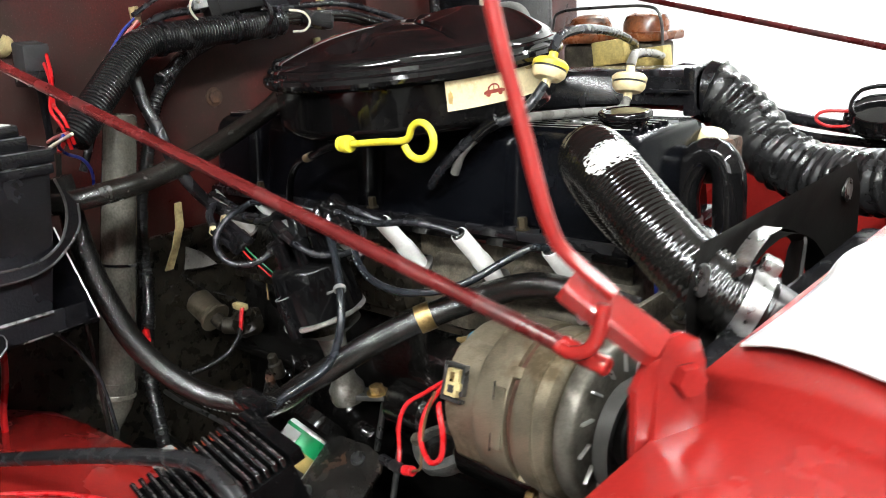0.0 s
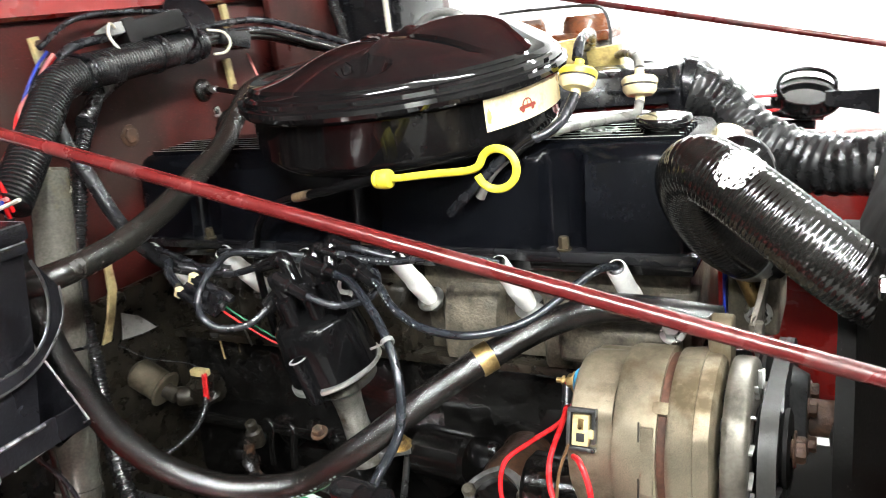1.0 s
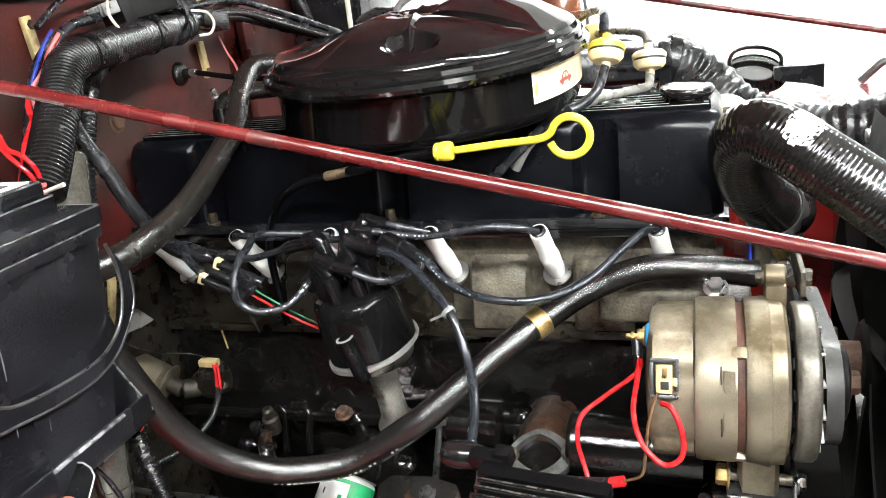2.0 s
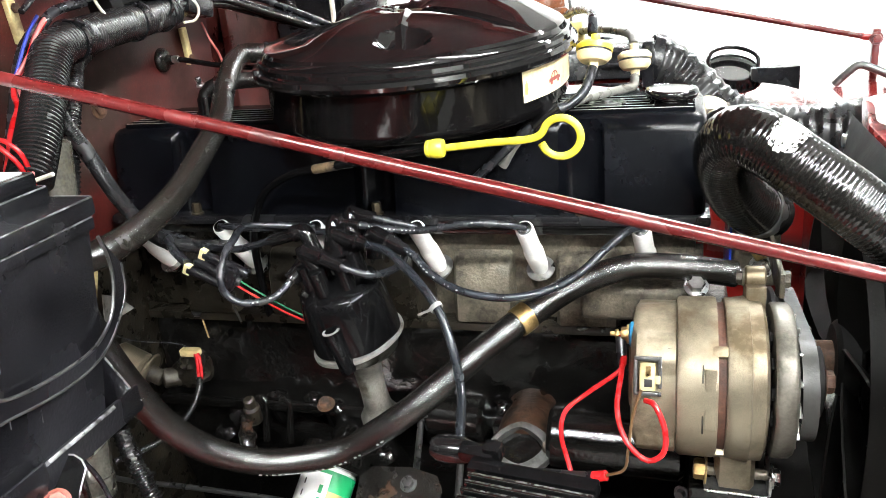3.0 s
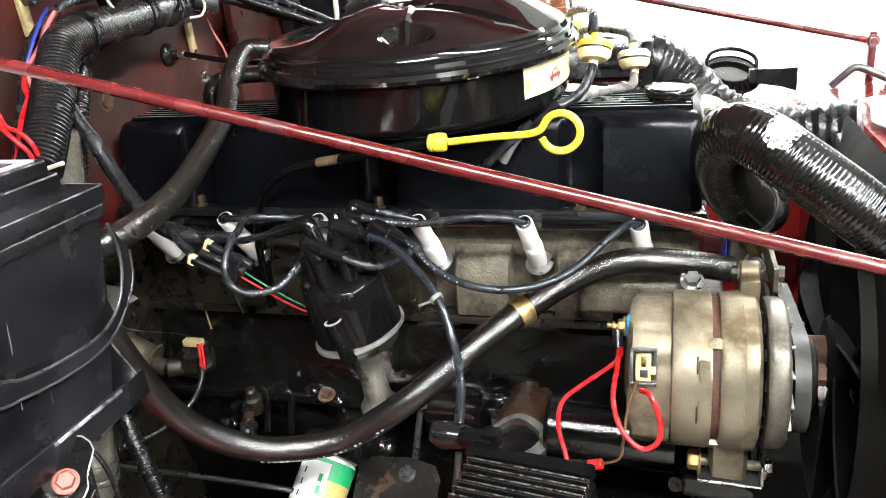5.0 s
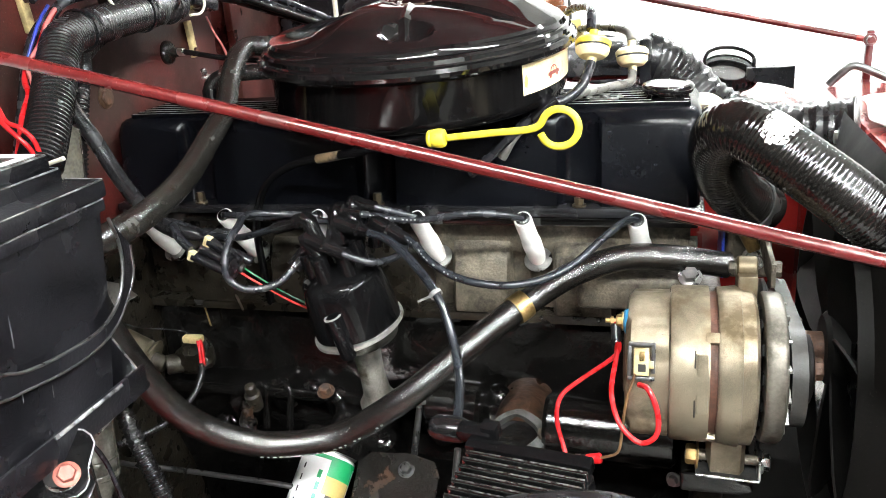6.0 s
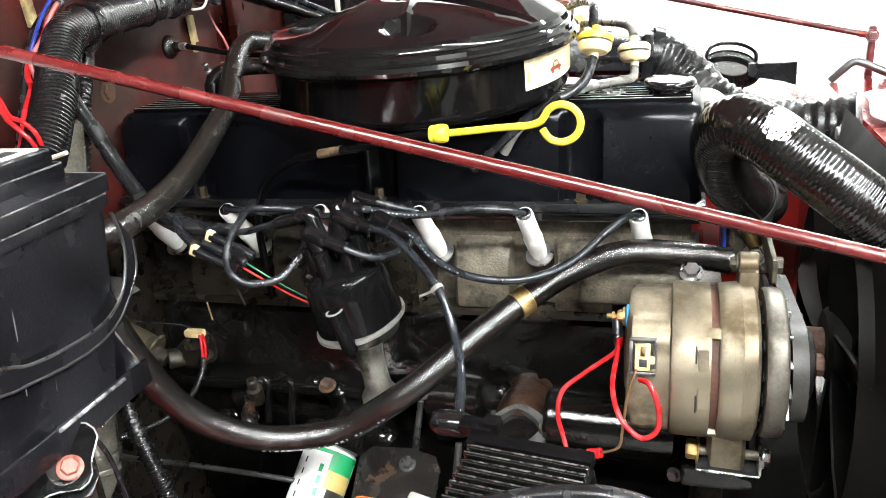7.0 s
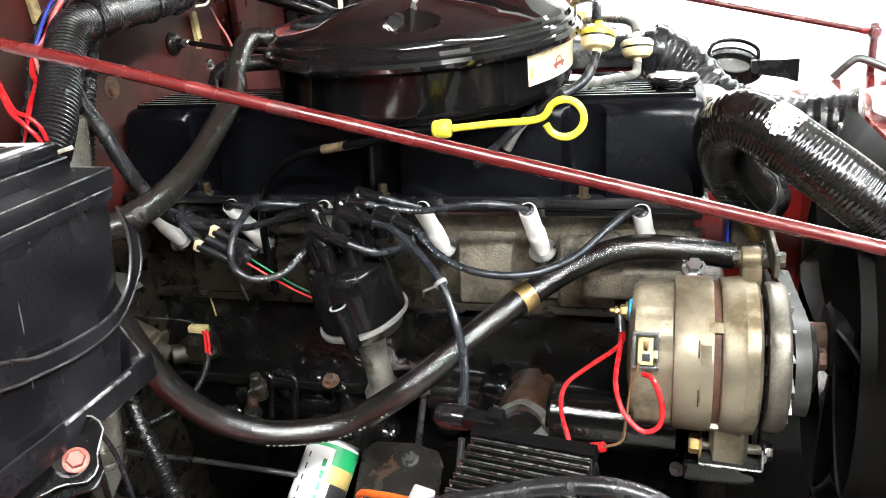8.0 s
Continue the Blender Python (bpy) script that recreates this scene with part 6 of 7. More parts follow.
    run("harness_wire", [(-0.93, 0.50, 1.225), (-0.935, 0.55, 1.248), (-0.94, 0.62, 1.252), (-0.935, 0.70, 1.246)], 0.003, WIRE_BLACK, "black wire arching over the connector", "wire", "harness wires")
    run("harness_wire", [(-0.915, 0.495, 1.205), (-0.92, 0.53, 1.222), (-0.918, 0.58, 1.228)], 0.0048, WIRE_BLACK, "black taped wire above the loom", "wire", "harness wires")
    run("wiring_loom", [(-0.88, 0.955, 1.165), (-0.90, 0.99, 1.195), (-0.935, 1.03, 1.235), (-0.95, 1.05, 1.27)], 0.0088, LOOM, "black corrugated loom rising to the cowl", "wiring loom", seg=16, step=0.0005, shape=ribbed(0.0046, 0.16))
    # heater housing on the far half of the firewall
    t = thing("heater_box", (-0.90, 1.16, 1.0), "black plastic heater box on the firewall", "heater box")
    part("housing", box(bm_new(), (0.10, 0.20, 0.30), Matrix.Translation((FIREWALL + 0.052, 1.165, 1.13)), 0.010, 3), SATIN_BLACK, t)
    part("duct_flange", box(bm_new(), (0.012, 0.15, 0.11), Matrix.Translation((FIREWALL + 0.107, 1.16, 1.19)), 0.004), SATIN_BLACK, t)
    part("edge_strip", box(bm_new(), (0.006, 0.008, 0.15), Matrix.Translation((-0.865, 1.066, 1.175)), 0.002), WIRE_WHITE, t, "pale plastic edge strip")
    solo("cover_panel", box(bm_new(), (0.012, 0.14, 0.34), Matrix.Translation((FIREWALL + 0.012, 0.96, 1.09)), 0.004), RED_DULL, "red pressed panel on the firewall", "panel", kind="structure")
    # relays and fuse holders above the battery
    t = thing("fuse_block", (-0.80, 0.20, 1.14), "cluster of grey relays and fuse holders beside the battery", "fuse block")
    part("base_plate", box(bm_new(), (0.13, 0.010, 0.11), Matrix.Translation((-0.885, 0.335, 1.150)), 0.003), SATIN_BLACK, t)
    part("relay", box(bm_new(), (0.026, 0.024, 0.024), Matrix.Translation((-0.785, 0.318, 1.190)) @ Matrix.Rotation(radians(8), 4, "Y"), 0.003), SLATE, t, "dark grey plastic relay")
    part("relay_socket", box(bm_new(), (0.028, 0.026, 0.014), Matrix.Translation((-0.788, 0.318, 1.170)), 0.003), SATIN_BLACK, t)
    part("fuse", box(bm_new(), (0.012, 0.014, 0.014), Matrix.Translation((-0.840, 0.306, 1.196)), 0.002), LEMON, t, "yellow blade fuse")
    part("fuse", box(bm_new(), (0.012, 0.014, 0.012), Matrix.Translation((-0.832, 0.300, 1.176)), 0.002), noise_mat("orange_plastic", (0.75, 0.20, 0.02), 0.4), t, "orange blade fuse")
    part("fuse", lathe(bm_new(), [(0, 0), (0.010, 0), (0.011, 0.003), (0.010, 0.008), (0, 0.009)], axis_frame((-0.822, 0.312, 1.198), (0.2, -0.8, 0.5)), 20), BEIGE, t, "beige plastic cap")
    part("junction_bolt", hexhead(bm_new(), (-0.870, 0.328, 1.165), (0.3, -1, 0.2), 0.02, 0.010), DARK_STEEL, t)
    shift, eye = 1.17, Vector((0, 0, 1.2))
    t.location, t.scale = eye + shift * (t.location - eye), (shift, shift, shift)
    run("battery_cable", [(-0.89, 0.23, 1.145), (-0.875, 0.25, 1.165), (-0.862, 0.28, 1.18), (-0.87, 0.31, 1.185)], 0.0055, WIRE_BLACK, "black battery cable curling to the fuse block", "cable")


firewall_things()


# ---- far side of the bay ----
def far_side():
    t = thing("master_cylinder", (-0.575, 0.99, 1.10), "brake master cylinder with a brown two-dome reservoir lid", "master cylinder")
    part("reservoir", box(bm_new(), (0.135, 0.060, 0.050), Matrix.Translation((-0.575, 0.990, 1.128)), 0.008, 3), IRON, t)
    bm = bm_new()
    box(bm, (0.158, 0.070, 0.012), Matrix.Translation((-0.575, 0.990, 1.159)), 0.005, 3)
    part("lid_plate", bm, BROWN, t, "brown plastic lid")
    for x in (-0.617, -0.533):
        part("lid_dome", lathe(bm_new(), [(0.030, 0), (0.029, 0.014), (0.025, 0.022), (0.014, 0.026), (0, 0.027)], Matrix.Translation((x, 0.99, 1.163)), 32), BROWN, t, "brown rounded dome")
    part("bail_wire", tube(bm_new(), [(-0.495, 0.955, 1.11), (-0.492, 0.955, 1.15), (-0.497, 0.956, 1.185), (-0.515, 0.956, 1.196), (-0.575, 0.956, 1.198), (-0.640, 0.957, 1.196), (-0.655, 0.958, 1.18), (-0.658, 0.96, 1.14)], 0.0020, seg=10, step=0.004), DARK_STEEL, t)
    for x, w, z in ((-0.551, 0.046, 1.143), (-0.494, 0.040, 1.133)):
        b = part("port_bracket", box(bm_new(), (w, 0.022, 0.030), Matrix.Translation((x, 0.935, z)) @ Matrix.Rotation(radians(-6), 4, "Y"), 0.002), GOLD_PAINT, t, "yellow chromate bracket")
        part("bracket_lip", box(bm_new(), (w, 0.050, 0.003), Matrix.Translation((x, 0.925, z - 0.018)), 0.001), GOLD_PAINT, b)
    part("cylinder", rod(bm_new(), (-0.70, 0.99, 1.09), (-0.50, 0.99, 1.09), 0.022, seg=28), IRON, t)
    part("bleed_cap", tube(bm_new(), [(-0.47, 0.93, 1.118), (-0.45, 0.93, 1.124), (-0.43, 0.93, 1.120)], 0.005), SATIN_BLACK, t)
    part("booster", lathe(bm_new(), [(0, 0), (0.06, 0), (0.098, 0.012), (0.105, 0.03), (0.103, 0.06), (0.08, 0.085), (0.03, 0.10), (0, 0.10)], axis_frame((-0.82, 0.99, 1.09), (1, 0, 0)), 48), SATIN_BLACK, t, "black round brake booster")
    # grey drain hoses and fittings behind the air cleaner
    run("vacuum_hose", [(-0.70, 0.87, 1.15), (-0.672, 0.87, 1.188), (-0.655, 0.872, 1.196), (-0.64, 0.872, 1.186), (-0.638, 0.872, 1.155)], 0.0050, WIRE_WHITE, "pale grey vacuum hose behind the air cleaner", "hose", step=0.004)
    run("vacuum_hose", [(-0.735, 0.90, 1.15), (-0.728, 0.90, 1.19), (-0.70, 0.90, 1.208), (-0.665, 0.90, 1.203), (-0.655, 0.91, 1.17)], 0.0050, INK_GREY, "grey vacuum hose behind the air cleaner", "hose", step=0.004)

    def valve(at, way, tint_top, label):
        t = thing("vacuum_valve", at, label, "valve", "inline vacuum valves")
        m = axis_frame(at, way)
        part("lower_half", lathe(bm_new(), [(0, -0.016), (0.004, -0.016), (0.0045, -0.010), (0.012, -0.009), (0.0155, -0.005), (0.0160, -0.001), (0, -0.001)], m, 36), CREAM, t)
        part("seam_ring", lathe(bm_new(), [(0, -0.0012), (0.0152, -0.0012), (0.0152, 0.0012), (0, 0.0012)], m, 36), INK_BLACK, t)
        part("upper_half", lathe(bm_new(), [(0, 0.001), (0.0165, 0.001), (0.0168, 0.005), (0.0140, 0.008), (0.0045, 0.010), (0.004, 0.016), (0, 0.016)], m, 36), tint_top, t, "bright yellow half" if tint_top == LEMON else "")
    valve((-0.434, 0.627, 1.148), (0.05, 0.42, 0.9), LEMON, "round cream and yellow inline vacuum valve")
    valve((-0.402, 0.713, 1.1275), (-0.05, 0.30, 0.95), CREAM, "round cream inline vacuum valve")
    run("vacuum_hose", [(-0.436, 0.635, 1.163), (-0.437, 0.650, 1.176), (-0.445, 0.70, 1.180), (-0.47, 0.80, 1.172), (-0.50, 0.90, 1.155), (-0.515, 0.925, 1.148)], 0.0046, WIRE_BLACK, "black vacuum hose above the yellow valve", "hose", "vacuum hoses")
    run("vacuum_hose", [(-0.435, 0.620, 1.135), (-0.441, 0.602, 1.118), (-0.455, 0.590, 1.107), (-0.472, 0.583, 1.102), (-0.493, 0.575, 1.087), (-0.522, 0.572, 1.061), (-0.545, 0.578, 1.04)], 0.0046, WIRE_BLACK, "black vacuum hose below the yellow valve", "hose", "vacuum hoses")
    run("vacuum_hose", [(-0.403, 0.718, 1.143), (-0.406, 0.728, 1.150), (-0.419, 0.76, 1.152), (-0.45, 0.85, 1.146), (-0.475, 0.92, 1.138)], 0.0046, VAC_GREY, "grey vacuum hose above the cream valve", "hose", "vacuum hoses")
    run("vacuum_hose", [(-0.4015, 0.708, 1.113), (-0.402, 0.700, 1.105), (-0.408, 0.690, 1.1035), (-0.435, 0.650, 1.105), (-0.457, 0.605, 1.105), (-0.472, 0.585, 1.100), (-0.50, 0.578, 1.078), (-0.515, 0.580, 1.055)], 0.0044, VAC_GREY, "grey vacuum hose crossing the valve cover", "hose", "vacuum hoses")
    solo("hose_tee", tube(bm_new(), [(-0.462, 0.583, 1.107), (-0.474, 0.580, 1.100), (-0.484, 0.577, 1.091)], 0.0062, seg=16), GLOSS_BLACK, "black plastic tee joining two vacuum hoses", "hose joint")
    # crinkled fresh-air duct
    rnd = random.Random(5)
    folds = [rnd.uniform(0.75, 1.25) for _ in range(200)]
    phase = [rnd.uniform(-0.5, 0.5) for _ in range(16)]

    def crinkle(s, a):
        u = s / 0.0125 + 0.16 * math.sin(a + 20 * s) + 0.10 * math.sin(3 * a + 60 * s)
        fold = 1 - 2 * abs((u % 1.0) - 0.5) * 2
        return 1 + 0.040 * fold * folds[int(u) % 200] + 0.022 * math.sin(5 * a + 90 * s) + 0.012 * math.sin(11 * a - 170 * s)
    duct = thing("air_duct", (-0.35, 0.862, 1.05), "crinkled dark grey fresh-air duct to the grille", "air duct")
    part("duct_hose", tube(bm_new(), [(-0.398, 0.862, 1.105), (-0.378, 0.864, 1.099), (-0.350, 0.862, 1.076), (-0.318, 0.855, 1.046), (-0.285, 0.848, 1.028), (-0.245, 0.835, 1.022), (-0.20, 0.82, 1.026), (-0.165, 0.81, 1.032)], 0.0315, seg=40, step=0.0016, shape=crinkle), noise_mat("foil_duct", (0.012, 0.012, 0.0125), 0.27, vary=0.4, scale=50, fine=300, bump=0.5, spec=0.5, dust=0.2), duct)
    part("clamp_band", lathe(bm_new(), [(0.032, -0.006), (0.0345, -0.006), (0.0345, 0.006), (0.032, 0.006)], axis_frame((-0.388, 0.863, 1.103), (0.02, 0.002, -0.006)), 40), SATIN_BLACK, duct)
    # horn
    t = thing("horn", (-0.283, 1.13, 1.02), "black disc horn with a flared mouth on the far fender", "horn")
    m = axis_frame((-0.283, 1.13, 1.046), (0.10, -0.42, 1))
    part("disc", lathe(bm_new(), [(0, -0.018), (0.026, -0.018), (0.036, -0.014), (0.0415, -0.009), (0.0440, -0.0075), (0.0440, -0.0045), (0.0400, -0.0035), (0.0385, 0.004), (0.0365, 0.0095), (0.0345, 0.0100), (0.0335, 0.0085), (0, 0.0085)], m, 56), GLOSS_BLACK, t)
    for k in range(26):
        turn = m @ Matrix.Rotation(2 * math.pi * k / 26, 4, "Z")
        part("rim_rib", box(bm_new(), (0.0042, 0.0020, 0.0075), turn @ Matrix.Translation((0.0405, 0, -0.0005)), 0.0006), GLOSS_BLACK, t)
    hoop = [m @ Vector((0.0350 * math.cos(radians(q)), 0.0350 * math.sin(radians(q)), 0.0085 + 0.0130 * min(1.0, (208 - q) / 70))) for q in range(208, 10, -12)]
    hoop += [m @ Vector((0.0360, 0.002, 0.0190)), m @ Vector((0.0360, -0.002, 0.0110)), m @ Vector((0.0355, -0.003, 0.0030))]
    part("volute", tube(bm_new(), hoop, 0.0042, seg=14, step=0.003, flat=0.65), GLOSS_BLACK, t, "raised hoop round the back of the horn")
    sec = []
    for x, w, h, z in ((-0.258, 0.008, 0.009, 1.046), (-0.240, 0.010, 0.0105, 1.0455), (-0.215, 0.016, 0.0125, 1.0440), (-0.196, 0.022, 0.0160, 1.0425)):
        sec.append([Vector((x, 1.108 + w * c, z + h * s)) for c, s in ((-1, -1), (1, -1), (1, 1), (-1, 1))])
    part("flared_mouth", loft(bm_new(), sec), SATIN_BLACK, t)
    part("bracket", box(bm_new(), (0.02, 0.06, 0.004), Matrix.Translation((-0.285, 1.165, 1.018)), 0.001), DARK_STEEL, t)
    run("loose_wire", [(-0.305, 1.11, 1.035), (-0.335, 1.10, 1.034), (-0.352, 1.10, 1.042), (-0.345, 1.105, 1.052), (-0.315, 1.115, 1.052)], 0.0022, WIRE_RED, "red horn wire in a small loop", "wire", "loose wires", step=0.004)
    run("battery_cable", [(-0.60, 1.165, 1.070), (-0.473, 1.16, 1.052), (-0.401, 1.155, 1.036), (-0.328, 1.150, 1.026), (-0.26, 1.15, 1.018)], 0.0085, WIRE_BLACK, "thick black cable along the far fender", "cable")
    run("battery_cable", [(-0.58, 1.150, 1.050), (-0.455, 1.148, 1.034), (-0.385, 1.145, 1.015), (-0.334, 1.143, 1.010), (-0.27, 1.14, 1.006)], 0.0060, WIRE_BLACK, "thinner black cable along the far fender", "cable")
    # bracket at the far rod's front end
    t = thing("rod_bracket", (-0.10, 1.12, 1.03), "small red bracket at the end of the far brace rod", "bracket")
    part("post", box(bm_new(), (0.010, 0.012, 0.075), Matrix.Translation((-0.098, 1.12, 1.062)), 0.003), RED_ROD, t)
    part("pivot", hexhead(bm_new(), (-0.100, 1.108, 1.088), (0, -1, 0), 0.011, 0.008), RED_ROD, t)
    part("latch_rod", tube(bm_new(), [(-0.150, 1.10, 1.028), (-0.135, 1.10, 1.043), (-0.121, 1.10, 1.054), (-0.105, 1.10, 1.050), (-0.075, 1.10, 1.036)], 0.0055, seg=12), DARK_STEEL, t)
    solo("pale_bracket", slab(bm_new(), [(0, 0), (0.018, 0.004), (0.030, -0.05), (0.032, -0.12), (0.022, -0.12), (0.010, -0.05)], 0.004, Matrix.Translation((-0.118, 1.09, 1.025)) @ Matrix.Rotation(radians(90), 4, "X")), INK_GREY, "pale grey strap bracket beside the shroud", "bracket")


far_side()


# ---- front of the engine ----
def front_drive():
    t = thing("thermostat_housing", (-0.30, 0.60, 0.97), "grimy aluminium thermostat housing with a blue sealed joint", "thermostat housing")
    part("neck", tube(bm_new(), [(-0.292, 0.650, 0.968), (-0.286, 0.634, 0.985), (-0.284, 0.615, 0.998), (-0.290, 0.598, 1.007)], 0.0215, seg=28), IRON, t)
    part("base", box(bm_new(), (0.040, 0.075, 0.055), Matrix.Translation((-0.290, 0.632, 0.962)), 0.006, 3), IRON, t)
    part("blue_seal", box(bm_new(), (0.0025, 0.070, 0.058), Matrix.Translation((-0.3125, 0.6315, 0.962)), 0.001), WIRE_BLUE, t, "blue gasket sealant")
    part("flange_bolt", hexhead(bm_new(), (-0.286, 0.594, 0.955), (0, -1, 0.2), 0.014, 0.010), STEEL, t)
    part("sender_plug", rod(bm_new(), (-0.300, 0.60, 0.995), (-0.286, 0.585, 0.965), 0.009, 0.006), BRASS, t)
    e = thing("bypass_hose", (-0.31, 0.70, 1.0), "glossy black bent rubber hose at the front of the engine", "hose")
    part("hose", tube(bm_new(), [(-0.336, 0.702, 0.99), (-0.338, 0.700, 1.03), (-0.325, 0.700, 1.060), (-0.308, 0.700, 1.066), (-0.296, 0.700, 1.050), (-0.294, 0.700, 1.01), (-0.296, 0.70, 0.97)], 0.0150, seg=24), GLOSS_BLACK, e)
    for zz, xx in ((1.0, -0.337), (0.985, -0.295)):
        part("hose_clamp", lathe(bm_new(), [(0.0152, -0.005), (0.0164, -0.005), (0.0164, 0.005), (0.0152, 0.005)], axis_frame((xx, 0.701, zz), (0, 0, 1)), 28), STEEL, e)
    solo("pump_block", box(bm_new(), (0.03, 0.05, 0.04), Matrix.Translation((-0.322, 0.735, 1.055)), 0.005), RUST, "rusty brown casting beside the bypass hose", "casting")
    solo("cream_plug", lathe(bm_new(), [(0.016, 0), (0.018, 0.01), (0.012, 0.022), (0, 0.026)], axis_frame((-0.330, 0.735, 1.060), (0.3, -0.2, 1)), 20), CREAM, "pale plastic plug on the valve cover end", "plug")
    w = thing("water_pump", (-0.26, 0.615, 0.88), "dark belt-driven water pump with a rusty hub", "water pump")
    cy, cz = 0.578, 0.875
    mp = axis_frame((-0.292, cy, cz), (1, 0, 0))
    part("pump_body", lathe(bm_new(), [(0, -0.02), (0.05, -0.02), (0.052, 0.0), (0.03, 0.008), (0, 0.008)], mp, 36), BLOCK_BLACK, w)
    part("pulley", lathe(bm_new(), [(0.012, 0.008), (0.058, 0.010), (0.062, 0.013), (0.0625, 0.016), (0.052, 0.021), (0.052, 0.023), (0.0625, 0.028), (0.062, 0.031), (0.040, 0.033), (0.034, 0.045), (0.012, 0.046)], mp, 56), DARK_STEEL, w)
    part("hub", rod(bm_new(), (-0.248, cy, cz), (-0.215, cy, cz), 0.015), RUST, w, "rusty hub shaft")
    for k in range(4):
        q = math.pi / 4 + k * math.pi / 2
        part("hub_bolt", hexhead(bm_new(), (-0.247, cy + 0.022 * math.cos(q), cz + 0.022 * math.sin(q)), (1, 0, 0), 0.011, 0.007), RUST, w)
    # belt round alternator and pump pulleys
    b = bm_new()
    ay, az, ar = 0.467, 0.904, 0.0405
    py, pz, pr = cy, cz, 0.0620
    x = -0.264
    d = math.hypot(py - ay, pz - az)
    base, lean = math.atan2(pz - az, py - ay), math.asin((pr - ar) / d)
    loop = []
    for k in range(21):
        q = base + math.pi / 2 + lean + (math.pi - 2 * lean) * k / 20
        loop.append((ay + ar * math.cos(q), az + ar * math.sin(q), math.cos(q), math.sin(q)))
    for k in range(27):
        q = base - math.pi / 2 - lean + (math.pi + 2 * lean) * k / 26
        loop.append((py + pr * math.cos(q), pz + pr * math.sin(q), math.cos(q), math.sin(q)))
    rings = []
    for y, z, c, s in loop:
        rings.append([b.verts.new((x + dx, y + c * dr, z + s * dr)) for dx, dr in ((-0.0058, 0.0), (0.0058, 0.0), (0.0038, -0.009), (-0.0038, -0.009))])
    for k in range(len(rings)):
        r0, r1 = rings[k], rings[(k + 1) % len(rings)]
        for j in range(4):
            b.faces.new((r0[j], r1[j], r1[(j + 1) % 4], r0[(j + 1) % 4]))
    solo("drive_belt", b, noise_mat("worn_belt", (0.038, 0.037, 0.034), 0.5, vary=0.2, scale=80, bump=0.3), "worn grey rubber drive belt round the pulleys", "drive belt")
    a = thing("alternator_bracket", (-0.28, 0.53, 0.95), "curved steel alternator adjusting bracket", "bracket")
    part("arm", slab(bm_new(), [(-0.012, -0.010), (0.030, -0.014), (0.085, -0.004), (0.088, 0.014), (0.035, 0.010), (-0.012, 0.010)], 0.004, Matrix.Translation((-0.282, 0.507, 0.977)) @ Matrix.Rotation(radians(90), 4, "Z") @ Matrix.Rotation(radians(90), 4, "X")), IRON, a)
    part("arm_bolt", hexhead(bm_new(), (-0.281, 0.504, 0.980), (1, -0.1, 0.0), 0.012, 0.008), IRON, a)
    part("arm_bolt", hexhead(bm_new(), (-0.308, 0.502, 0.9815), (-1, 0, 0), 0.009, 0.006), IRON, a)
    l = thing("alternator_mount", (-0.32, 0.47, 0.80), "steel lower alternator mount with a long brass-coloured bolt", "bracket")
    part("bracket_plate", box(bm_new(), (0.050, 0.038, 0.0022), Matrix.Translation((-0.3115, 0.458, 0.8205)) @ Matrix.Rotation(radians(3), 4, "Y"), 0.0008), DARK_STEEL, l)
    part("plate_edge", rod(bm_new(), (-0.3362, 0.4385, 0.8223), (-0.2872, 0.4385, 0.8197), 0.0013, seg=10), STEEL, l, "bright bare edge of the plate")
    part("plate_flange", box(bm_new(), (0.0024, 0.036, 0.018), Matrix.Translation((-0.2868, 0.458, 0.8285)), 0.0008), STEEL, l, "bare steel upturned flange")
    part("long_bolt", rod(bm_new(), (-0.345, 0.452, 0.833), (-0.280, 0.452, 0.831), 0.0042), IRON, l)
    part("bolt_head", hexhead(bm_new(), (-0.3345, 0.452, 0.8325), (-1, 0, 0.05), 0.015, 0.010), BRASS, l, "brass coloured hex bolt head")
    part("lock_nut", hexhead(bm_new(), (-0.2852, 0.452, 0.8305), (1, 0, 0), 0.012, 0.007), STEEL, l)
    part("engine_arm", box(bm_new(), (0.06, 0.13, 0.02), Matrix.Translation((-0.318, 0.53, 0.795)), 0.004), BLOCK_BLACK, l)
    solo("lower_bolt", hexhead(bm_new(), (-0.352, 0.50, 0.772), (-0.4, -0.9, 0.1), 0.009, 0.007), DARK_STEEL, "dark bolt head below the alternator", "bolt")
    solo("lift_bracket", box(bm_new(), (0.10, 0.040, 0.034), Matrix.Translation((-0.395, 0.575, 0.930)), 0.008, 3), IRON, "cast bracket on the head above the alternator", "bracket")
    solo("bracket_screw", hexhead(bm_new(), (-0.343, 0.540, 0.956), (0, -0.6, 0.8), 0.013, 0.008), STEEL, "bright bolt above the alternator", "bolt")


front_drive()


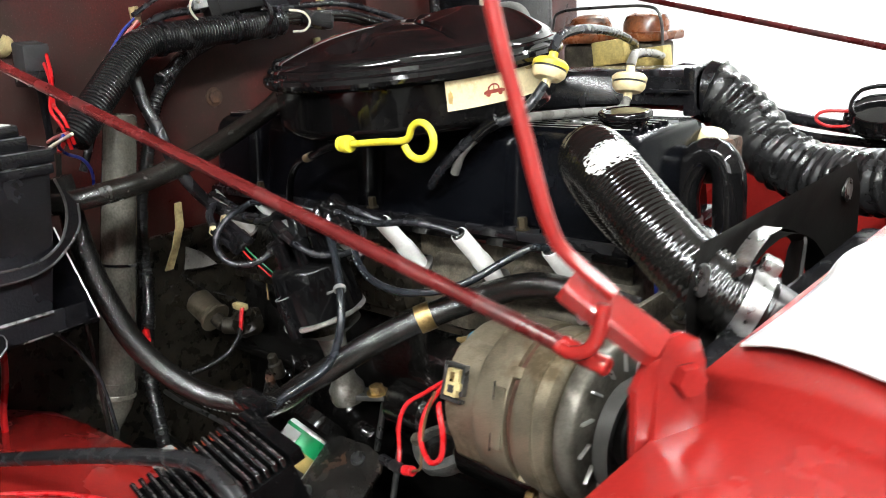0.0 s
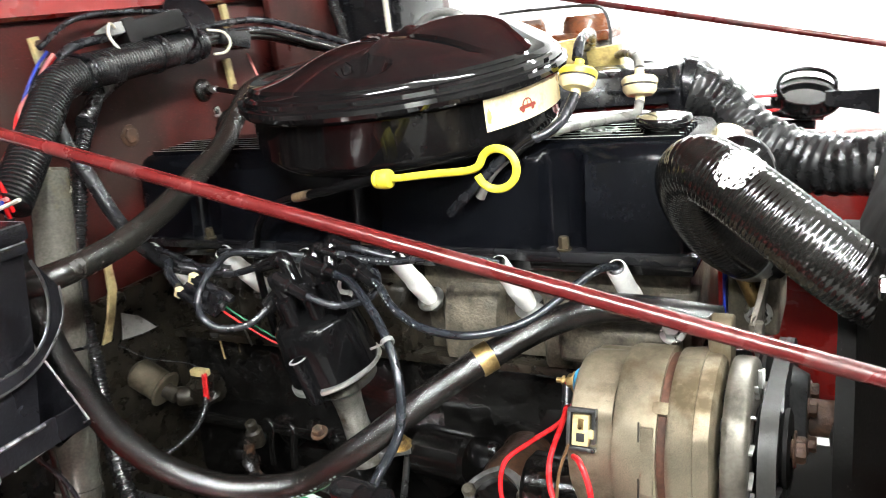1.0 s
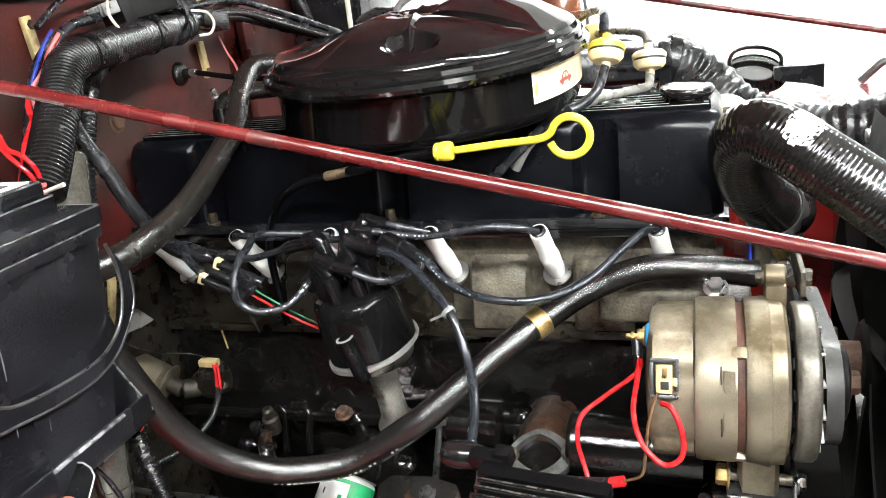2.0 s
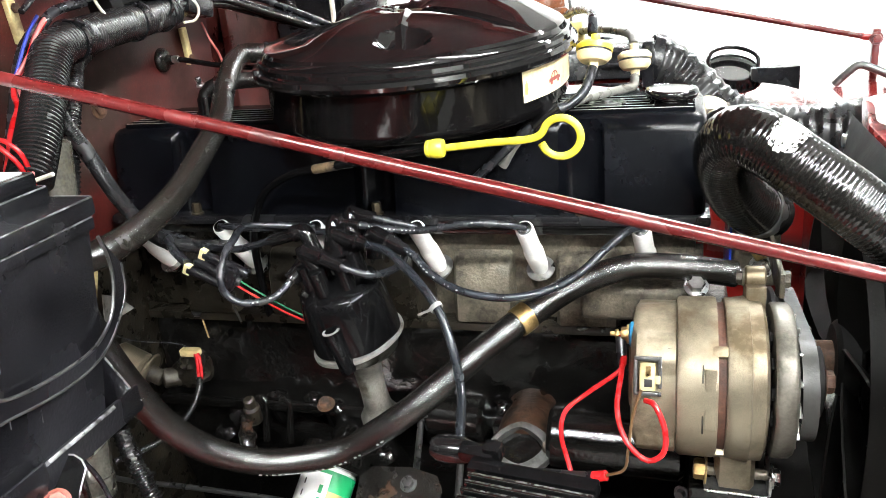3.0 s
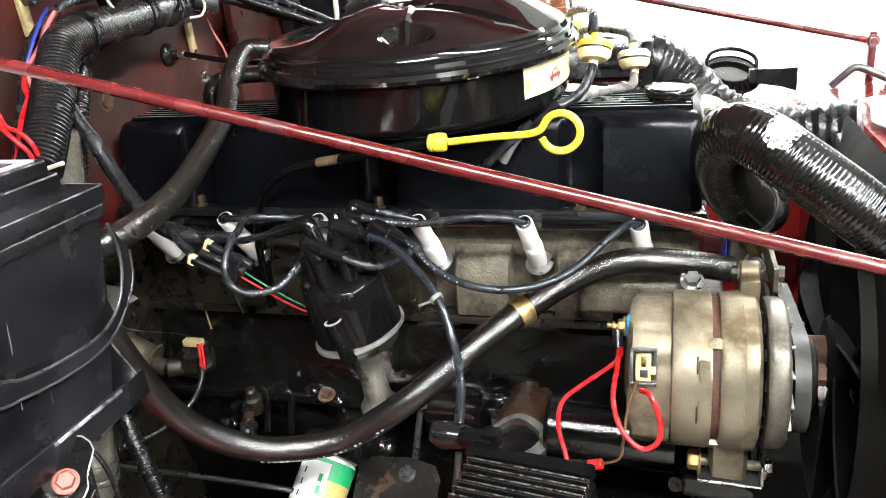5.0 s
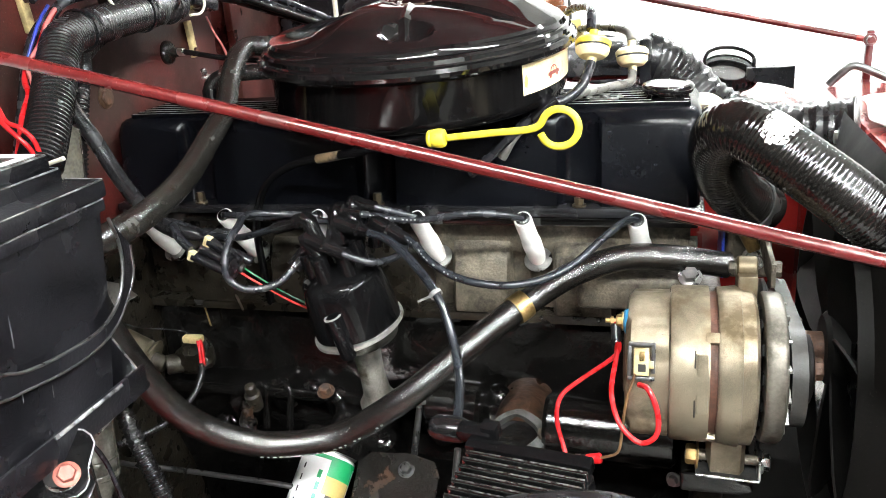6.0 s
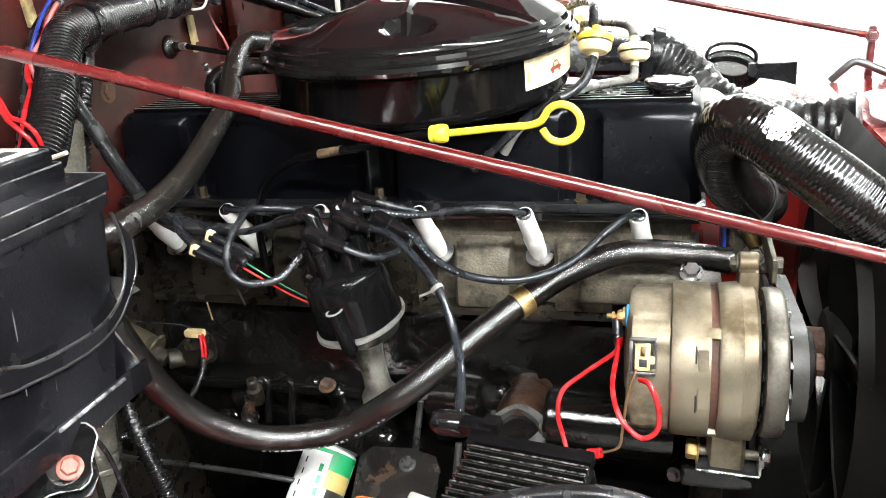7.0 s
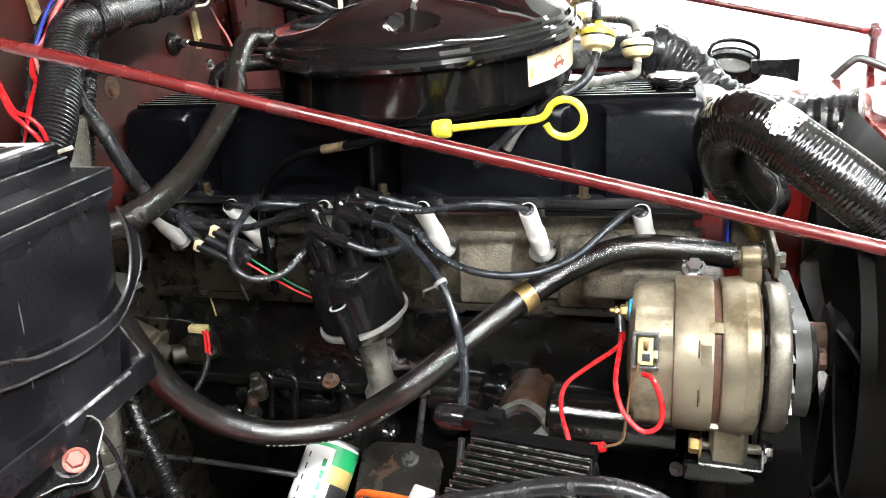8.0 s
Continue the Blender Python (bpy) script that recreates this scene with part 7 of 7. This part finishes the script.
def alternator_wires():
    run("alternator_wire", [(-0.402, 0.4535, 0.951), (-0.400, 0.448, 0.940), (-0.400, 0.436, 0.930), (-0.426, 0.430, 0.910), (-0.443, 0.422, 0.897), (-0.446, 0.414, 0.880), (-0.441, 0.408, 0.862), (-0.437, 0.402, 0.852)], 0.0019, WIRE_RED, "red wire from the alternator post", "wire", "alternator wires", step=0.004)
    run("alternator_wire", [(-0.381, 0.396, 0.926), (-0.374, 0.388, 0.927), (-0.367, 0.383, 0.910), (-0.368, 0.380, 0.893), (-0.380, 0.380, 0.886), (-0.395, 0.388, 0.897), (-0.402, 0.405, 0.913), (-0.400, 0.432, 0.930), (-0.400, 0.448, 0.940)], 0.0021, WIRE_RED, "red wire looping from plug to post", "wire", "alternator wires", step=0.004)
    run("alternator_wire", [(-0.384, 0.396, 0.935), (-0.390, 0.390, 0.915), (-0.393, 0.386, 0.889), (-0.396, 0.386, 0.872), (-0.409, 0.390, 0.863)], 0.0011, WIRE_BROWN, "thin brown wire from the alternator plug", "wire", "alternator wires", step=0.004)
    t = thing("crimp_joint", (-0.42, 0.395, 0.856), "red crimp joint on a black wire", "crimp joint")
    part("crimp", rod(bm_new(), (-0.409, 0.390, 0.863), (-0.420, 0.392, 0.859), 0.0042), WIRE_RED, t)
    part("heat_shrink", tube(bm_new(), [(-0.418, 0.392, 0.859), (-0.437, 0.400, 0.852), (-0.465, 0.41, 0.845)], 0.0046), SATIN_BLACK, t)
    solo("ring_sleeve", rod(bm_new(), (-0.402, 0.4535, 0.948), (-0.400, 0.440, 0.930), 0.0040), SATIN_BLACK, "black shrink sleeve on the alternator lead", "sleeve")


alternator_wires()


# ---- lower things beside the block ----
FIN_BLACK = noise_mat("glossy_fin_enamel", (0.006, 0.006, 0.006), 0.07, vary=0.4, scale=60, bump=0.30, fine=420, spec=1.0, rough_vary=0.05, coat=1.0, dust=0.05)


def ignition_coil():
    t = thing("ignition_coil", (-0.45, 0.28, 0.88), "black finned ignition coil heat sink with a thick rubber boot", "ignition coil")
    o = Vector((-0.4985, 0.297, 0.9290))
    ex = (Vector((-0.4065, 0.278, 0.9325)) - o).normalized()
    ey = Vector((-0.12, -0.86, -0.24)).normalized()
    ey = (ey - ex * ey.dot(ex)).normalized()
    ez = ex.cross(ey)
    if ez.z < 0:
        ez = -ez
    m = Matrix((ex, ey, ez)).transposed().to_4x4()
    m.translation = o
    part("sink_body", box(bm_new(), (0.087, 0.085, 0.034), m @ Matrix.Translation((0.0525, 0.0425, -0.024)), 0.002), CAP_BLACK, t)
    for k in range(14):
        part("fin", box(bm_new(), (0.084, 0.0036, 0.008), m @ Matrix.Translation((0.0525, 0.006 + 0.0061 * k, -0.0035)), 0.00165, 4), FIN_BLACK, t)
    # Pale strips along the fin tops stand in for lamp glints.
    for k in range(14):
        part("fin_glint", box(bm_new(), (0.083, 0.0011, 0.0008), m @ Matrix.Translation((0.0525, 0.0055 + 0.0061 * k, 0.0005)), 0.0003), GLINT, t, "pale metal strip for the glint along the fin")
    part("top_plate", box(bm_new(), (0.087, 0.010, 0.010), m @ Matrix.Translation((0.0505, -0.004, -0.006)), 0.0015), CAP_BLACK, t)
    part("tower_neck", box(bm_new(), (0.026, 0.012, 0.011), m @ Matrix.Translation((0.010, -0.013, -0.003)), 0.003), CAP_BLACK, t)
    part("tower_socket", box(bm_new(), (0.012, 0.010, 0.012), m @ Matrix.Translation((0.021, -0.015, 0.000)), 0.002), CAP_BLACK, t)
    b0, b1 = Vector((-0.523, 0.318, 0.926)), Vector((-0.488, 0.318, 0.924))
    part("lead_boot", lathe(bm_new(), [(0, 0), (0.006, 0.0015), (0.0090, 0.006), (0.0096, 0.014), (0.0092, 0.024), (0.0074, 0.029), (0.006, (b1 - b0).length), (0, (b1 - b0).length)], axis_frame(b0, b1 - b0), 28), GLOSS_BLACK, t, "thick shiny rubber boot")
    part("lead_stub", tube(bm_new(), [(-0.510, 0.338, 0.912), (-0.510, 0.330, 0.918), (-0.509, 0.320, 0.922)], 0.0065), GLOSS_BLACK, t)
    part("wire_plug", box(bm_new(), (0.015, 0.016, 0.014), Matrix.Translation((-0.514, 0.247, 0.905)) @ Matrix.Rotation(radians(15), 4, "Y"), 0.002), INK_GREY, t, "pale grey wire plug")
    run("loose_wire", [(-0.522, 0.250, 0.903), (-0.545, 0.262, 0.895), (-0.57, 0.28, 0.880), (-0.58, 0.30, 0.85)], 0.0026, noise_mat("orange_wire", (0.65, 0.12, 0.02), 0.35), "orange wire from the coil plug", "wire", "loose wires")
    run("ribbed_cable", [(-0.90, 0.15, 0.832), (-0.80, 0.170, 0.846), (-0.70, 0.185, 0.872), (-0.60, 0.195, 0.903), (-0.52, 0.203, 0.928), (-0.45, 0.212, 0.946), (-0.42, 0.214, 0.953), (-0.395, 0.213, 0.9565), (-0.372, 0.211, 0.954), (-0.352, 0.208, 0.943), (-0.340, 0.205, 0.925), (-0.334, 0.200, 0.88)], 0.0054, MESH_GREY, "dark grey braided cable sweeping over the inner fender", "cable", seg=32, step=0.0008, shape=lambda s, a: 1 + 0.05 * math.sin(8 * a + s * 1500) * math.sin(8 * a - s * 1500))
    run("loose_wire", [(-0.80, 0.10, 0.822), (-0.72, 0.20, 0.824), (-0.64, 0.25, 0.822), (-0.58, 0.27, 0.80)], 0.0022, WIRE_RED, "red wire lying on the inner fender", "wire", "loose wires")


ignition_coil()


def lower_block():
    # oil filter
    t = thing("oil_filter", (-0.70, 0.47, 0.70), "white, green and gold spin-on oil filter can", "oil filter")
    a, b = Vector((-0.700, 0.515, 0.752)), Vector((-0.715, 0.435, 0.684))
    m = axis_frame(a, b - a, (1, 0, 0))
    n = (b - a).length
    part("can", lathe(bm_new(), [(0, 0), (0.024, 0), (0.0275, 0.003), (0.0282, 0.008), (0.0282, n - 0.010), (0.024, n - 0.002), (0.012, n), (0, n)], m, 48), LABEL_WHITE, t)

    def band(a0, a1, h0, h1, mat, name, label):
        bm = bm_new()
        low, high, k = [], [], 24
        for i in range(k + 1):
            q = radians(a0 + (a1 - a0) * i / k)
            low.append(bm.verts.new(m @ Vector((0.0291 * math.cos(q), 0.0291 * math.sin(q), h0))))
            high.append(bm.verts.new(m @ Vector((0.0291 * math.cos(q), 0.0291 * math.sin(q), h1))))
        for i in range(k):
            bm.faces.new((low[i], low[i + 1], high[i + 1], high[i]))
        return part(name, bm, mat, t, label)
    inv = m.to_3x3().inverted()
    face = inv @ Vector((0.25, -0.65, 0.55))
    side = inv @ Vector((1.0, 0.1, 0.0))
    f = math.degrees(math.atan2(face.y, face.x))
    turn = 1 if math.sin(math.atan2(side.y, side.x) - radians(f)) > 0 else -1
    band(0, 360, 0.006, 0.010, INK_GREEN, "green_rim", "green printed rim")
    band(f + turn * 12, f + turn * 75, 0.010, 0.026, INK_GREEN, "green_panel", "green printed panel")
    band(f + turn * 12, f + turn * 75, 0.026, 0.044, INK_GOLD, "gold_panel", "gold printed panel")
    band(f + turn * 22, f + turn * 75, 0.044, 0.085, INK_BLACK, "black_panel", "black printed panel")
    for k in range(5):
        band(f - turn * (6 - 1.5 * k), f - turn * (-2 - 1.5 * k), 0.022 + 0.012 * k, 0.030 + 0.012 * k, INK_GREEN, "print_bar", "")
        band(f - turn * 42, f - turn * 38, 0.018 + 0.012 * k, 0.024 + 0.012 * k, INK_BLACK, "print_bar", "")
    part("filter_base", lathe(bm_new(), [(0, -0.02), (0.036, -0.02), (0.038, -0.004), (0.034, 0.001), (0, 0.001)], m, 36), BLOCK_BLACK, t)
    # rusty engine mount
    t = thing("engine_mount", (-0.625, 0.50, 0.70), "rusty black steel engine mount bracket with bolts", "engine mount")
    m2 = axis_frame((-0.624, 0.505, 0.742), (0.05, -0.55, 0.85))
    part("mount_plate", slab(bm_new(), [(-0.045, -0.075), (0.040, -0.075), (0.044, 0.0), (0.038, 0.014), (0.012, 0.022), (-0.030, 0.022), (-0.042, 0.012)], 0.005, m2), RUST_CHIPPED, t)
    part("mount_pad", box(bm_new(), (0.075, 0.05, 0.05), m2 @ Matrix.Translation((0, -0.035, -0.028)), 0.010, 3), BLOCK_BLACK, t)
    part("mount_bolt", hexhead(bm_new(), m2 @ Vector((0.010, 0.004, 0.005)), (0.05, -0.55, 0.85), 0.011, 0.008), DARK_STEEL, t)
    part("mount_bolt", hexhead(bm_new(), m2 @ Vector((-0.030, -0.050, 0.005)), (0.05, -0.55, 0.85), 0.011, 0.008), DARK_STEEL, t)
    part("stud", rod(bm_new(), (-0.615, 0.535, 0.745), (-0.607, 0.545, 0.80), 0.0035), DARK_STEEL, t)
    part("stud", rod(bm_new(), (-0.568, 0.51, 0.715), (-0.562, 0.52, 0.77), 0.0035), DARK_STEEL, t)
    # pump pad: rusty barrel with a diamond flange
    t = thing("fuel_pump_pad", (-0.495, 0.53, 0.79), "rusty barrel with an open diamond flange on the block", "flange")
    c0, c1 = Vector((-0.502, 0.615, 0.778)), Vector((-0.501, 0.532, 0.784))
    m3 = axis_frame(c0, c1 - c0, (1, 0, 0))
    n3 = (c1 - c0).length
    part("barrel", lathe(bm_new(), [(0.029, 0), (0.0292, n3 - 0.024), (0.028, n3 - 0.010), (0.024, n3 - 0.003), (0, n3 - 0.002)], m3, 40), noise_mat("oily_rust", (0.048, 0.023, 0.013), 0.35, metal=0.1, vary=0.5, scale=60, fine=350, bump=0.7, dirt=(0.008, 0.007, 0.006), dirt_amount=0.5), t)
    mf = axis_frame((-0.4995, 0.515, 0.797), Vector((0.05, -0.50, 0.86)), (0, 0, 1))
    bm = bm_new()
    outer, inner = [], []
    for k in range(48):
        q = 2 * math.pi * k / 48
        c, sn = math.cos(q), math.sin(q)
        d = 0.0315 / (abs(c) ** 1.55 + abs(1.18 * sn) ** 1.55) ** 0.645
        e = 0.0235 / (abs(c) ** 1.45 + abs(1.22 * sn) ** 1.45) ** 0.69
        outer.append((d * c, d * sn))
        inner.append((e * c - 0.002, e * sn + 0.002))
    edge = [(1.02 * x, 1.02 * y) for x, y in outer]
    vo = [[bm.verts.new(mf @ Vector((x, y, h))) for x, y in ring] for ring, h in ((outer, -0.012), (edge, -0.011), (edge, -0.001), (outer, 0.0), (inner, 0.0), (inner, -0.030))]
    for r0, r1 in zip(vo, vo[1:]):
        for k in range(48):
            bm.faces.new((r0[k], r1[k], r1[(k + 1) % 48], r0[(k + 1) % 48]))
    bm.faces.new(vo[-1])
    part("diamond_flange", bm, noise_mat("dull_grey_casting", (0.105, 0.105, 0.100), 0.42, metal=0.45, vary=0.35, scale=70, bump=0.5, dirt=(0.035, 0.032, 0.028), dirt_amount=0.4), t, "dull grey diamond flange with an open port")
    part("port_floor", slab(bm_new(), [(0.98 * x, 0.98 * y) for x, y in inner[::4]], 0.002, mf @ Matrix.Translation((0, 0, -0.0115)), 0), BLOCK_BLACK, t, "dark oily bottom of the port")
    for sx, sy in ((-0.0255, -0.001), (0.0262, -0.001)):
        part("flange_bolt", lathe(bm_new(), [(0.0062, 0), (0.0066, 0.004), (0.005, 0.007), (0, 0.0078)], mf @ Matrix.Translation((sx, sy, 0.0)), 16), IRON, t)
    solo("lower_pipe", rod(bm_new(), (-0.475, 0.535, 0.80), (-0.35, 0.535, 0.795), 0.030, seg=32), OIL_FILM, "shiny oily black pipe below the alternator", "pipe")
    solo("side_pipe", rod(bm_new(), (-0.60, 0.56, 0.80), (-0.54, 0.555, 0.80), 0.026, seg=28), OIL_FILM, "oily black casting beside the distributor foot", "pipe")
    # sender and small canister near the firewall
    t = thing("oil_sender", (-0.93, 0.55, 0.84), "dirty metal oil pressure sender can with a brass collar", "sender")
    s0, s1 = Vector((-0.952, 0.536, 0.860)), Vector((-0.915, 0.538, 0.841))
    part("can", rod(bm_new(), s0, s1, 0.0180, seg=32, bevel=0.006), ALU, t)
    part("rolled_rim", rod(bm_new(), s1, s1 + (s1 - s0).normalized() * 0.004, 0.0215, seg=32), ALU, t)
    part("brass_neck", rod(bm_new(), s1, s1 + (s1 - s0).normalized() * 0.020, 0.009), GRIME, t)
    part("stem", rod(bm_new(), s1 + (s1 - s0).normalized() * 0.02, (-0.868, 0.56, 0.83), 0.011), GRIME, t)
    t = thing("switch", (-0.862, 0.548, 0.85), "greasy switch with a beige plug and red wires", "switch")
    part("body", lathe(bm_new(), [(0, -0.02), (0.019, -0.02), (0.020, -0.006), (0.014, 0.0), (0.013, 0.012), (0, 0.013)], axis_frame((-0.866, 0.552, 0.845), (0.3, -0.5, 0.8)), 24, wobble=lambda a, r, h: (r * (1 + 0.10 * math.sin(3 * a + 200 * h) + 0.06 * math.sin(7 * a)), h)), OILY_SHADED, t)
    part("plug", box(bm_new(), (0.022, 0.010, 0.008), Matrix.Translation((-0.860, 0.544, 0.864)), 0.002), BEIGE, t, "beige plastic plug")
    for dx in (0.0, 0.0035):
        part("lead", tube(bm_new(), [(-0.853 + dx, 0.541, 0.864), (-0.848 + dx, 0.535, 0.858), (-0.847 + dx, 0.531, 0.840)], 0.0019), WIRE_RED, t, "short red lead")
    run("wiring_loom", [(-0.846, 0.531, 0.842), (-0.846, 0.524, 0.828), (-0.850, 0.505, 0.812), (-0.865, 0.47, 0.800), (-0.89, 0.43, 0.800)], 0.0036, LOOM, "thin black corrugated lead from the switch", "wiring loom", step=0.0005, shape=ribbed(0.0032, 0.16), seg=12)
    run("loose_wire", [(-0.868, 0.420, 0.872), (-0.858, 0.414, 0.868), (-0.850, 0.410, 0.866)], 0.0046, WIRE_RED, "red wire end in the loom below the tray", "wire", "loose wires", step=0.003)
    run("loose_wire", [(-0.95, 0.52, 0.90), (-0.92, 0.53, 0.882), (-0.88, 0.545, 0.873), (-0.862, 0.548, 0.866)], 0.0007, WIRE_BLACK, "thin dark wire to the switch", "wire", "loose wires")
    # strap and torn flap hanging before the toe board
    sec = [[Vector((x + d, y + w * k, z)) for d, k in ((0, -1), (0, 1), (0.003, 1), (0.003, -1))] for x, y, z, w in ((-0.945, 0.527, 0.994, 0.0045), (-0.942, 0.523, 0.965, 0.0055), (-0.941, 0.512, 0.938, 0.0050), (-0.942, 0.499, 0.912, 0.0055))]
    solo("hanging_strap", loft(bm_new(), sec), BEIGE, "brittle tan strap hanging before the firewall", "strap")
    corner = [Vector((-0.941, 0.527, 0.936)), Vector((-0.938, 0.546, 0.925)), Vector((-0.937, 0.566, 0.903)), Vector((-0.938, 0.545, 0.9035)), Vector((-0.940, 0.520, 0.907))]
    flap = bm_new()
    rings = [[flap.verts.new(c + Vector((d, 0, 0))) for c in corner] for d in (0.0, 0.0015)]
    flap.faces.new(rings[0])
    flap.faces.new(rings[1][::-1])
    for k in range(5):
        flap.faces.new((rings[0][k], rings[1][k], rings[1][(k + 1) % 5], rings[0][(k + 1) % 5]))
    solo("insulation_flap", flap, VAC_GREY, "torn grey insulation flap before the firewall", "flap")
    # three-way connector by the distributor
    t = thing("wire_connector", (-0.79, 0.49, 0.99), "black three-way wire connector with pale yellow ends", "connector")
    for k in range(3):
        o = Vector((-0.803 + 0.008 * k, 0.487 + 0.003 * k, 0.984 + 0.0065 * k))
        part("barrel", rod(bm_new(), o, o + Vector((0.042, 0.002, -0.021)), 0.0046), SATIN_BLACK, t)
        if k != 1:
            part("end_cap", box(bm_new(), (0.007, 0.007, 0.010), Matrix.Translation(o) @ Matrix.Rotation(radians(25), 4, "Y"), 0.001), CREAM, t, "pale yellow end")
    part("clip", box(bm_new(), (0.014, 0.016, 0.024), Matrix.Translation((-0.762, 0.492, 0.975)) @ Matrix.Rotation(radians(28), 4, "Y"), 0.002), SATIN_BLACK, t)
    run("pickup_wire", [(-0.757, 0.494, 0.972), (-0.742, 0.494, 0.962), (-0.715, 0.505, 0.938), (-0.690, 0.512, 0.922)], 0.0009, WIRE_GREEN, "green pickup wire to the distributor", "wire", "loose wires")
    run("pickup_wire", [(-0.759, 0.492, 0.967), (-0.744, 0.492, 0.958), (-0.716, 0.503, 0.934), (-0.690, 0.512, 0.918)], 0.0011, WIRE_RED, "red pickup wire to the distributor", "wire", "loose wires")
    run("pickup_wire", [(-0.803, 0.487, 0.990), (-0.82, 0.495, 1.000), (-0.838, 0.515, 1.004), (-0.85, 0.53, 0.99)], 0.0045, WIRE_BLACK, "black taped wires into the connector", "wire", "loose wires")
    # tag on the block
    solo("lock_tag", slab(bm_new(), [(-0.0015, 0), (0.0015, 0), (0.0012, -0.022), (-0.0012, -0.022)], 0.001, Matrix.Translation((-0.828, 0.592, 0.898)) @ Matrix.Rotation(radians(90), 4, "X") @ Matrix.Rotation(radians(18), 4, "Z"), 0.0003), STEEL, "thin bright metal tag under a block bolt", "tag")
    # clutter below the battery tray
    run("brake_line", [(-0.955, 0.47, 0.752), (-0.911, 0.47, 0.747), (-0.853, 0.47, 0.747), (-0.793, 0.47, 0.745), (-0.748, 0.47, 0.743), (-0.70, 0.475, 0.735)], 0.0028, DARK_STEEL, "thin steel brake line low in the bay", "pipe")
    run("brake_line", [(-0.955, 0.44, 0.735), (-0.90, 0.43, 0.725), (-0.84, 0.43, 0.72), (-0.78, 0.42, 0.70)], 0.0034, BLOCK_BLACK, "oily steel brake line low in the bay", "pipe")
    run("loose_wire", [(-0.842, 0.30, 0.925), (-0.836, 0.325, 0.890), (-0.826, 0.34, 0.850), (-0.82, 0.345, 0.79)], 0.0022, WIRE_BLACK, "thin black wire below the tray", "wire", "loose wires")
    # frame rail and crossmember below
    solo("frame_rail", box(bm_new(), (0.80, 0.07, 0.10), Matrix.Translation((-0.55, 0.40, 0.60)), 0.008, 3), GRIME, "greasy black frame rail below the engine", "frame rail")
    solo("steering_pipe", rod(bm_new(), (-0.90, 0.40, 0.72), (-0.62, 0.47, 0.70), 0.012, seg=20), BLOCK_BLACK, "oily black steering link low in the bay", "pipe")


lower_block()


def cloth():
    """White cloth lying over the grille shell, with soft folds."""
    bm = bm_new()
    nx, ny = 16, 40
    grid = []
    for i in range(nx + 1):
        row = []
        for j in range(ny + 1):
            x, y = -0.147 + 0.19 * i / nx, 0.376 - 0.045 * i / nx + 0.55 * j / ny
            wave = 0.0022 * math.sin(31 * y + 9 * x) + 0.0018 * math.sin(57 * y - 40 * x + 1)
            edge = 0.004 * math.sin(44 * y) if i == 0 else 0
            z = 1.0415 + wave - 0.006 * math.exp(-i * 0.9) + 0.003 * math.sin(3 * (y - 0.4))
            row.append(bm.verts.new((x + edge, y, z)))
        grid.append(row)
    for i in range(nx):
        for j in range(ny):
            bm.faces.new((grid[i][j], grid[i + 1][j], grid[i + 1][j + 1], grid[i][j + 1]))
    ob = solo("shop_cloth", bm, CLOTH, "white shop cloth spread over the grille top", "cloth")
    thick = ob.modifiers.new("thick", "SOLIDIFY")
    thick.thickness = 0.0015


cloth()
